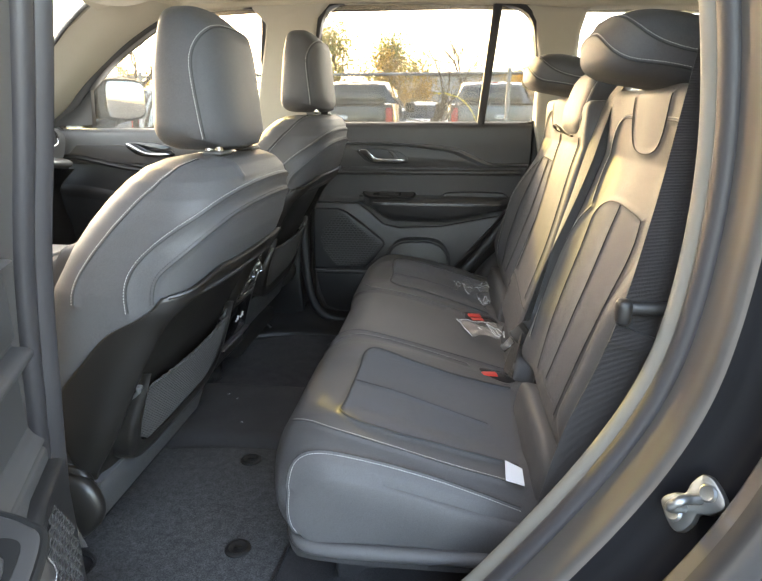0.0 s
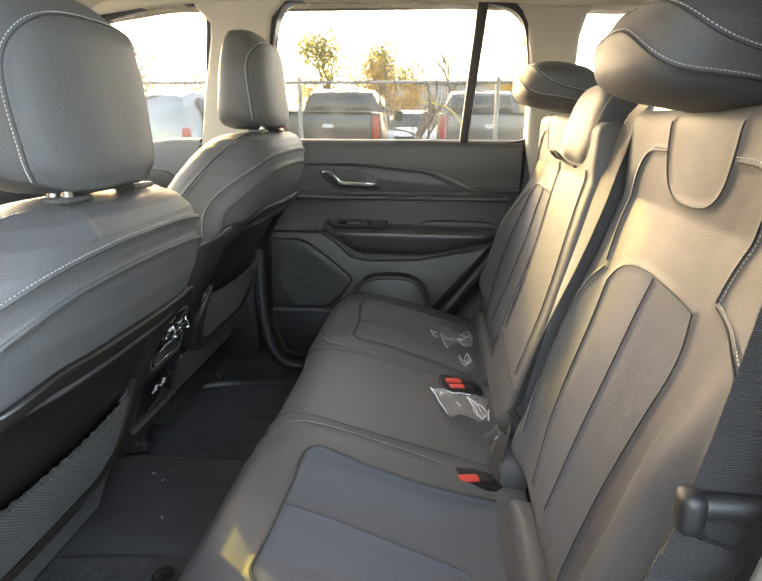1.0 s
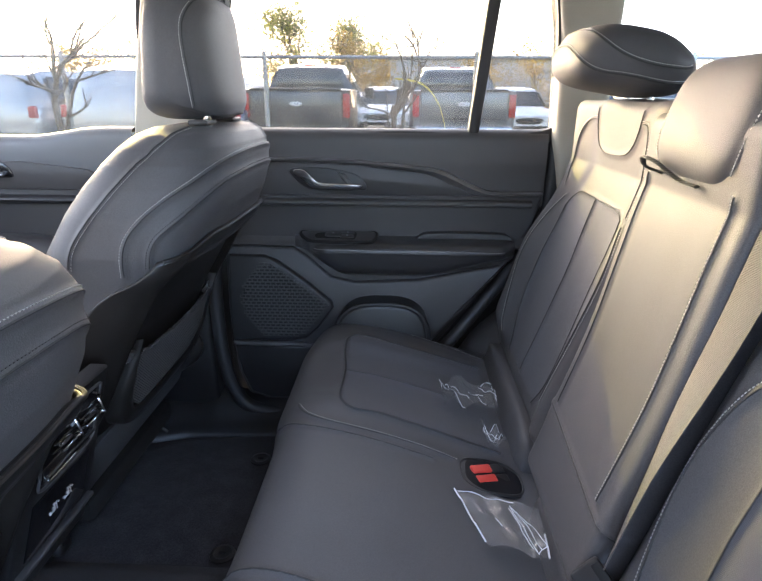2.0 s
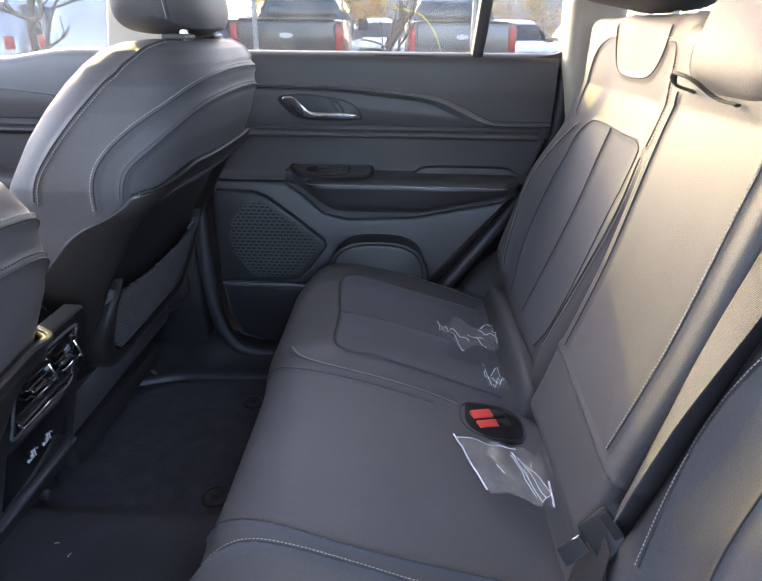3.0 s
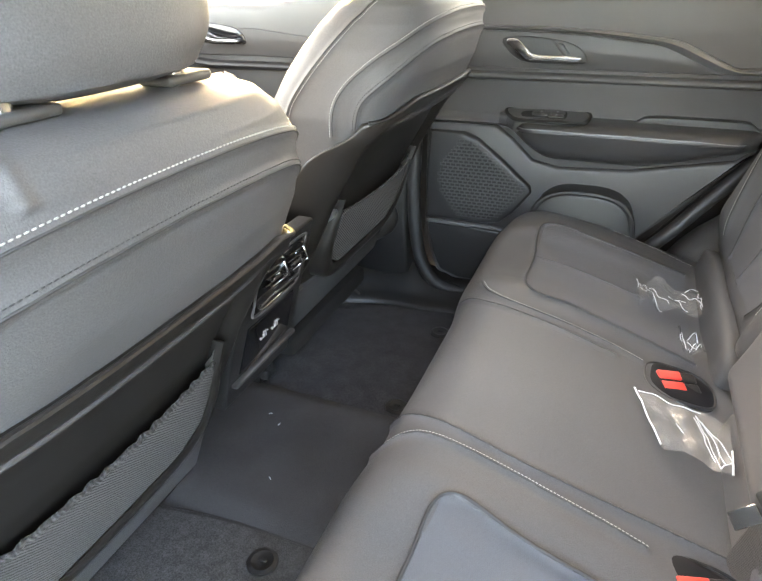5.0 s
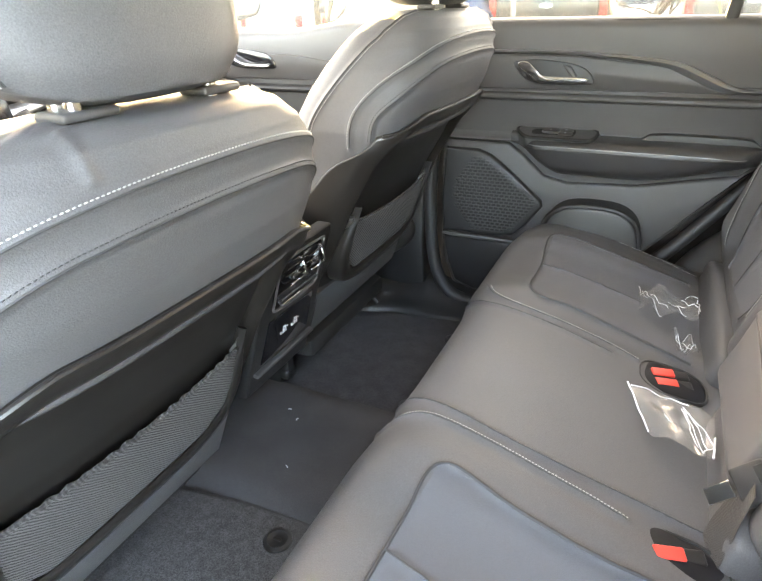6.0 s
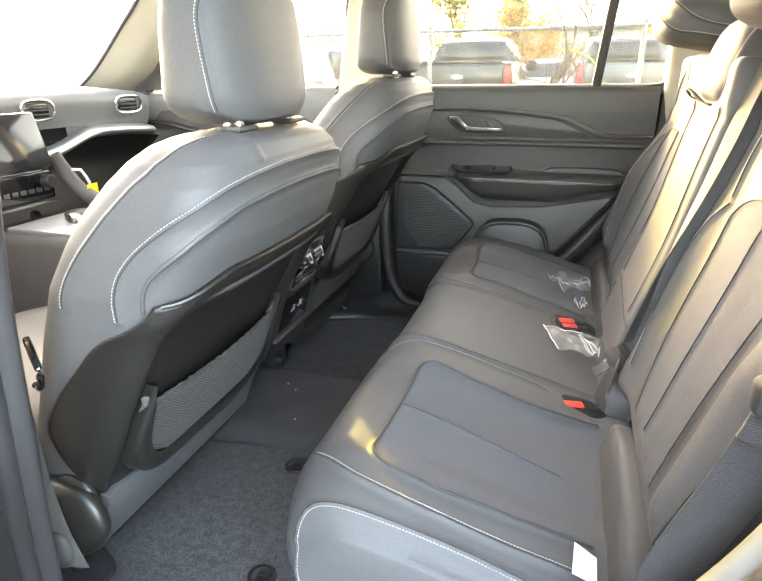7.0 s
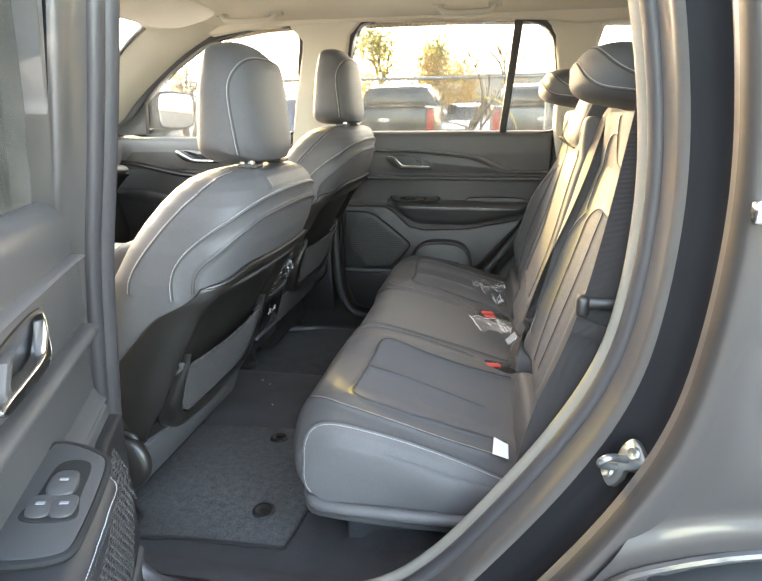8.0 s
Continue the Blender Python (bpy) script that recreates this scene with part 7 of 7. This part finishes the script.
def pickup(x, y, deg, paint, label):
    """A crew-cab pickup, tail towards -y."""
    v = thing("pickup_truck", (0, 0, GROUND), label, "truck", "pickup trucks")
    G = GROUND
    part("bed", block([(0.0, 0.96, 0.95, G + 0.62, G + 1.42, G + 1.44), (0.06, 0.99, 0.97, G + 0.58, G + 1.44, G + 1.46), (1.75, 1.0, 0.98, G + 0.55, G + 1.44, G + 1.46)]), paint, v)
    part("cab", block([(1.70, 0.98, 0.60, G + 0.50, G + 1.38, G + 1.40), (1.78, 0.99, 0.74, G + 0.50, G + 1.38, G + 1.90), (2.1, 0.99, 0.76, G + 0.50, G + 1.36, G + 1.97), (3.0, 0.99, 0.75, G + 0.50, G + 1.34, G + 1.96), (3.75, 0.99, 0.72, G + 0.50, G + 1.30, G + 1.42), (3.85, 0.99, 0.8, G + 0.5, G + 1.28, G + 1.30), (5.6, 0.97, 0.8, G + 0.5, G + 1.15, G + 1.18), (5.75, 0.92, 0.75, G + 0.55, G + 1.0, G + 1.05)]), paint, v)
    part("rear_window", slab([(-0.72, G + 1.47), (0.72, G + 1.47), (0.62, G + 1.84), (-0.62, G + 1.84)], lambda a, b, d: (a, 1.70 + 0.12 * (b - G - 1.4) + d, b), 0.02, 0.01, 2), CARGLASS, v, "dark rear window")
    for s in (-1, 1):
        part("side_window", slab([(1.95, G + 1.42), (3.5, G + 1.42), (3.1, G + 1.82), (2.1, G + 1.84)], lambda a, b, d: (s * (0.985 - 0.23 * max(0, (b - G - 1.38) / 0.5) * 0.9 - d), a, b), 0.02, 0.01, 2), CARGLASS, v)
        part("tail_lamp", rbox((s * 0.925, -0.005, G + 1.17), (0.13, 0.05, 0.42), 0.02, 3), LAMP_R, v, "red tail lamp")
        part("door_mirror", rbox((s * 1.13, 3.35, G + 1.42), (0.22, 0.10, 0.24), 0.04, 3), PLASTIC, v)
        for yy in (0.95, 4.65):
            vehicle_wheel(v, s * 0.86, yy, 0.40, 0.27)
    tgt = part("tailgate", rbox((0, -0.012, G + 1.13), (1.66, 0.05, 0.56), 0.02, 3), paint, v)
    part("tailgate_ledge", rbox((0, 0.02, G + 1.45), (1.66, 0.08, 0.04), 0.015, 2), PLASTIC, v)
    part("badge", grid(pillow((0, -0.042, G + 1.20), (0.12, 0.006, 0.045), (2, 2, 2), None, 24, 12), close_v=True), LAMP_W, tgt, "plain pale oval badge")
    part("tailgate_step", rbox((0, -0.040, G + 0.93), (1.5, 0.012, 0.03), 0.005, 2), PLASTIC, tgt)
    part("bumper", rbox((0, -0.10, G + 0.70), (1.86, 0.22, 0.20), 0.05, 3), CHROME if deg > 0 else PLASTIC, v, "rear bumper")
    part("plate_recess", rbox((0, -0.205, G + 0.70), (0.34, 0.03, 0.14), 0.01, 2), DARK, v)
    part("brake_lamp", rbox((0, 1.76, G + 1.935), (0.26, 0.05, 0.03), 0.01, 2), LAMP_R, v)
    for s in (-1, 1):
        part("roof_fin", rbox((s * 0.3, 1.95, G + 1.985), (0.08, 0.12, 0.03), 0.012, 2), PLASTIC, v)
    return moved(v, x, y, deg)


def suv(x, y, deg, paint, label, front=False, size=1.0):
    """An estate-like car, tail towards -y; front: nose towards -y."""
    v = thing("parked_car", (0, 0, GROUND), label, "car", "parked cars")
    G, k = GROUND, size
    st = [(0.0, 0.86, 0.70, 0.45, 0.95, 1.0), (0.05, 0.91, 0.72, 0.40, 1.02, 1.20), (0.22, 0.93, 0.68, 0.36, 1.05, 1.62), (0.6, 0.94, 0.68, 0.34, 1.05, 1.70), (1.8, 0.95, 0.69, 0.34, 1.03, 1.72), (2.7, 0.95, 0.66, 0.34, 1.02, 1.62), (3.35, 0.95, 0.74, 0.34, 1.0, 1.08), (4.4, 0.92, 0.76, 0.36, 0.92, 0.98), (4.7, 0.84, 0.66, 0.42, 0.75, 0.80)]
    S_ = [((4.7 - a if front else a), b, c_, G + d * k, G + e * k, G + f_ * k) for a, b, c_, d, e, f_ in st]
    if front:
        S_ = S_[::-1]
    part("body", block(S_), paint, v)
    yy = (lambda a: 4.7 - a) if front else (lambda a: a)
    part("rear_window", slab([(-0.66, G + 1.14 * k), (0.66, G + 1.14 * k), (0.58, G + 1.56 * k), (-0.58, G + 1.56 * k)], lambda a, b, d: (a, yy(0.07 + 0.19 * (b - G - 1.1 * k) / 0.5 - 0.02 + (d if not front else 0)), b), 0.02, 0.01, 2), CARGLASS, v)
    part("windscreen", slab([(-0.72, G + 1.08 * k), (0.72, G + 1.08 * k), (0.60, G + 1.56 * k), (-0.60, G + 1.56 * k)], lambda a, b, d: (a, yy(3.33 - 0.60 * (b - G - 1.08 * k) / 0.5 + 0.02), b + d * 0.3), 0.02, 0.01, 2), CARGLASS, v, "dark windscreen")
    for s in (-1, 1):
        part("side_window", slab([(0.45, G + 1.10 * k), (3.0, G + 1.08 * k), (2.6, G + 1.52 * k), (0.6, G + 1.58 * k)], lambda a, b, d: (s * (0.955 - 0.27 * max(0, (b - G - 1.03 * k) / 0.62) - d), yy(a), b), 0.02, 0.01, 2), CARGLASS, v)
        part("tail_lamp", rbox((s * 0.82, yy(0.02), G + 0.98 * k), (0.18, 0.08, 0.22), 0.03, 3), LAMP_R, v, "red tail lamp")
        part("head_lamp", rbox((s * 0.72, yy(4.62), G + 0.72 * k), (0.26, 0.14, 0.11), 0.03, 3), LAMP_W, v, "clear head lamp")
        part("door_mirror", rbox((s * 1.05, yy(2.95), G + 1.10 * k), (0.18, 0.10, 0.13), 0.03, 2), PLASTIC, v)
        for a in (0.85, 3.75):
            vehicle_wheel(v, s * 0.83, yy(a), 0.35, 0.23)
    part("grille", grid(pillow((0, yy(4.70), G + 0.66 * k), (0.42, 0.03, 0.10), (2.6, 2.6, 2.6), None, 30, 14), close_v=True), DARK, v, "black grille")
    part("bumper", rbox((0, yy(0.02), G + 0.52 * k), (1.7, 0.14, 0.22), 0.05, 3), PLASTIC, v)
    part("lower_intake", rbox((0, yy(4.68), G + 0.45 * k), (1.2, 0.08, 0.12), 0.03, 2), DARK, v)
    return moved(v, x, y, deg)


pickup(-1.70, 10.3, 0, P_BLACK, "black pickup truck parked tail towards the fence")
pickup(1.42, 11.0, 2, P_GREY, "dark grey pickup truck parked tail towards the fence")
suv(-4.95, 9.6, -14, P_SILVER, "silver off-road car parked tail towards the fence", size=1.08)
suv(-7.3, 10.2, -12, P_SILVER, "pale silver car parked beyond the fence", size=1.05)
suv(-3.55, 10.0, -4, P_BLUE, "dark blue estate car parked beyond the fence")
for x, p in ((-3.4, P_BLUE), (-0.5, P_BLACK), (2.5, P_GREY), (5.4, P_SILVER)):
    suv(x, -12.2, 1.5 * x, p, "car parked in the row behind the open door", front=False)
suv(-0.65, 20.3, 0, P_WHITE, "white car parked nose towards the fence", front=True)
for k, (x, y, p) in enumerate(((-3.4, 24, P_WHITE), (1.7, 24, P_SILVER), (4.1, 18, P_WHITE), (6.6, 18.5, P_SILVER), (-6.0, 25, P_SILVER), (-8.8, 24, P_WHITE), (4.2, 26, P_BLUE), (-0.8, 30, P_SILVER), (2.0, 31, P_WHITE), (-11.5, 16, P_WHITE), (9.2, 19, P_WHITE), (12, 22, P_BLUE))):
    suv(x, y, (k * 7) % 5 - 2, p, "car parked in the far row", front=True, size=0.92 + 0.03 * (k % 3))

# chain-link fence
fence = thing("fence", (-0.9, 6.8, GROUND), "galvanised chain-link fence with steel posts and top rail", "fence")
FX = (-9.3, -6.55, -3.95, -1.42, 1.15, 3.7, 6.3, 8.9)
for x in FX:
    part("post", tube([(x, 6.8, GROUND), (x, 6.8, 1.80)], 0.03, 12, smooth=False), GALV, fence)
part("top_rail", tube([(-9.3, 6.8, 1.735), (8.9, 6.8, 1.735)], 0.021, 10, smooth=False), GALV, fence)
wires = []
pitch = 0.075
for s in (-1, 1):
    n_ = int((18.2 + 1.75) / (pitch * 1.4142))
    for k in range(n_):
        x0 = -9.3 + k * pitch * 1.4142 - (1.75 if s > 0 else 0)
        a, b = np.array([x0, 6.8, GROUND + 0.02]), np.array([x0 + 1.75, 6.8, GROUND + 0.02 + 1.75])
        if s < 0:
            a, b = np.array([x0 + 1.75, 6.8 + 0.004, GROUND + 0.02]), np.array([x0, 6.8 + 0.004, GROUND + 0.02 + 1.75])
        d_ = 0.0013
        wires.append((np.array([a + (-d_, 0, 0), a + (d_, 0, 0), b + (d_, 0, 0), b + (-d_, 0, 0), a + (0, -d_, 0), b + (0, -d_, 0)]), [(0, 4, 5, 3), (4, 1, 2, 5), (1, 0, 3, 2)]))
tagged(part("wire_mesh", merge(*wires), GALV, fence, "galvanised wire mesh", 80), kind="stuff")
rib = thing("yellow_ribbon", (0.30, 6.72, 1.4), "limp yellow plastic ribbon tied to a sapling", "ribbon")
part("strip", ribbon([(0.18, 6.7, 1.49), (0.36, 6.68, 1.47), (0.55, 6.68, 1.40), (0.70, 6.7, 1.22), (0.78, 6.7, 1.0), (0.80, 6.7, 0.85)], (0.3, 0.2, 1), 0.022, 0.002), YTAPE, rib)


# trees and scrub
def limbs(rnd, base, height, spread, levels=3):
    """Tapered limbs as (line, radius) pairs, and the twig ends."""
    out, ends = [], []

    def grow(p, d, length, r_, lev):
        n_ = 5
        pts = [np.array(p)]
        dd = np.array(d, float)
        for _ in range(n_):
            dd = dd + rnd.normal(0, 0.13, 3)
            dd[2] += 0.05
            dd /= np.linalg.norm(dd)
            pts.append(pts[-1] + dd * length / n_)
        out.append((np.array(pts), np.linspace(r_, r_ * 0.55, n_ + 1)))
        if lev == 0:
            ends.append(pts[-1])
            ends.append(pts[-3])
            return
        for _ in range(rnd.randint(3, 5)):
            k_ = rnd.randint(2, n_ + 1)
            nd = dd + rnd.normal(0, 0.55 * spread, 3)
            nd[2] = abs(nd[2]) * 0.8 + 0.15
            nd /= np.linalg.norm(nd)
            grow(pts[k_], nd, length * rnd.uniform(0.5, 0.72), r_ * 0.5, lev - 1)

    grow(np.array(base), (0, 0, 1), height * 0.45, height * 0.022, levels)
    return out, ends


def leaf_cloud(rnd, centers, per, spread, size):
    vs, fs = [], []
    for c_ in centers:
        for _ in range(per):
            p = np.asarray(c_) + rnd.normal(0, spread, 3)
            a, b = rnd.normal(0, 1, 3), rnd.normal(0, 1, 3)
            a /= np.linalg.norm(a)
            b -= a * (a @ b)
            b /= np.linalg.norm(b)
            s_ = size * rnd.uniform(0.6, 1.4)
            k_ = len(vs)
            vs += [p - a * s_, p + b * s_ * 0.6, p + a * s_, p - b * s_ * 0.6 + np.cross(a, b) * s_ * 0.3]
            fs += [(k_, k_ + 1, k_ + 2), (k_, k_ + 2, k_ + 3)]
    return np.array(vs), fs


def tree(x, y, h, seed, material, label, per=16, spread=0.35, size=0.16, wide=1.0):
    rnd = np.random.RandomState(seed)
    t_ = thing("tree", (x, y, GROUND), label, "tree", "trees")
    L, ends = limbs(rnd, (x, y, GROUND), h, wide)
    part("trunk", merge(*[tube(p, r_, 6, smooth=False) for p, r_ in L]), BARK, t_)
    if per:
        part("crown", leaf_cloud(rnd, ends, per, spread, size), material, t_, "", 10)


tree(-8.0, 44, 9.6, 3, LEAF_G, "broad olive-leaved tree beyond the car park", 36, 0.5, 0.105, 1.4)
tree(-4.7, 45, 8.6, 14, LEAF_G, "broad olive-leaved tree beyond the car park", 36, 0.5, 0.105, 1.4)
tree(-3.0, 43, 7.4, 5, LEAF_Y, "slim yellowing tree beyond the car park", 21, 0.3, 0.087, 0.8)
tree(-2.2, 44, 5.6, 6, LEAF_Y, "slim yellowing tree beyond the car park", 24, 0.3, 0.087, 0.7)
tree(0.4, 40, 7.6, 7, LEAF_Y, "nearly bare tree beyond the car park", 3, 0.3, 0.074, 1.1)
tree(-17, 40, 6.5, 8, LEAF_Y, "bare tree beyond the car park", 6, 0.4, 0.087, 1.1)
tree(-22, 42, 6.2, 11, LEAF_Y, "yellowing tree beyond the car park", 21, 0.4, 0.099, 1.2)
tree(5.5, 44, 5.2, 12, LEAF_Y, "low yellowing tree beyond the car park", 24, 0.4, 0.093, 1.2)
tree(9.5, 42, 5.4, 15, LEAF_Y, "nearly bare tree beyond the car park", 9, 0.4, 0.093, 1.2)
tree(0.29, 6.72, 2.5, 21, LEAF_Y, "bare sapling by the fence", 0, wide=0.7)
tree(-3.9, 6.72, 2.9, 22, LEAF_Y, "bare sapling by the fence", 0, wide=0.8)
rnd = np.random.RandomState(2)
cs = [(x, 38 + rnd.uniform(-1.5, 1.5), GROUND + abs(rnd.normal(1.2, 0.9))) for x in np.linspace(-36, 26, 420)]
tagged(part("hedge", leaf_cloud(rnd, cs, 60, 0.6, 0.10), SCRUB, None, "", 10), "brown and rusty autumn scrub at the far edge", "scrub", kind="stuff")
bld = thing("warehouse", (4, 60, GROUND), "low pale warehouse far behind the scrub", "building")
part("wall", rbox((6, 60, 2.2), (22, 10, 4.6), 0.05, 1), WALLB, bld)
part("roof", rbox((6, 60, 4.6), (22.6, 10.6, 0.25), 0.05, 1), SATIN, bld)
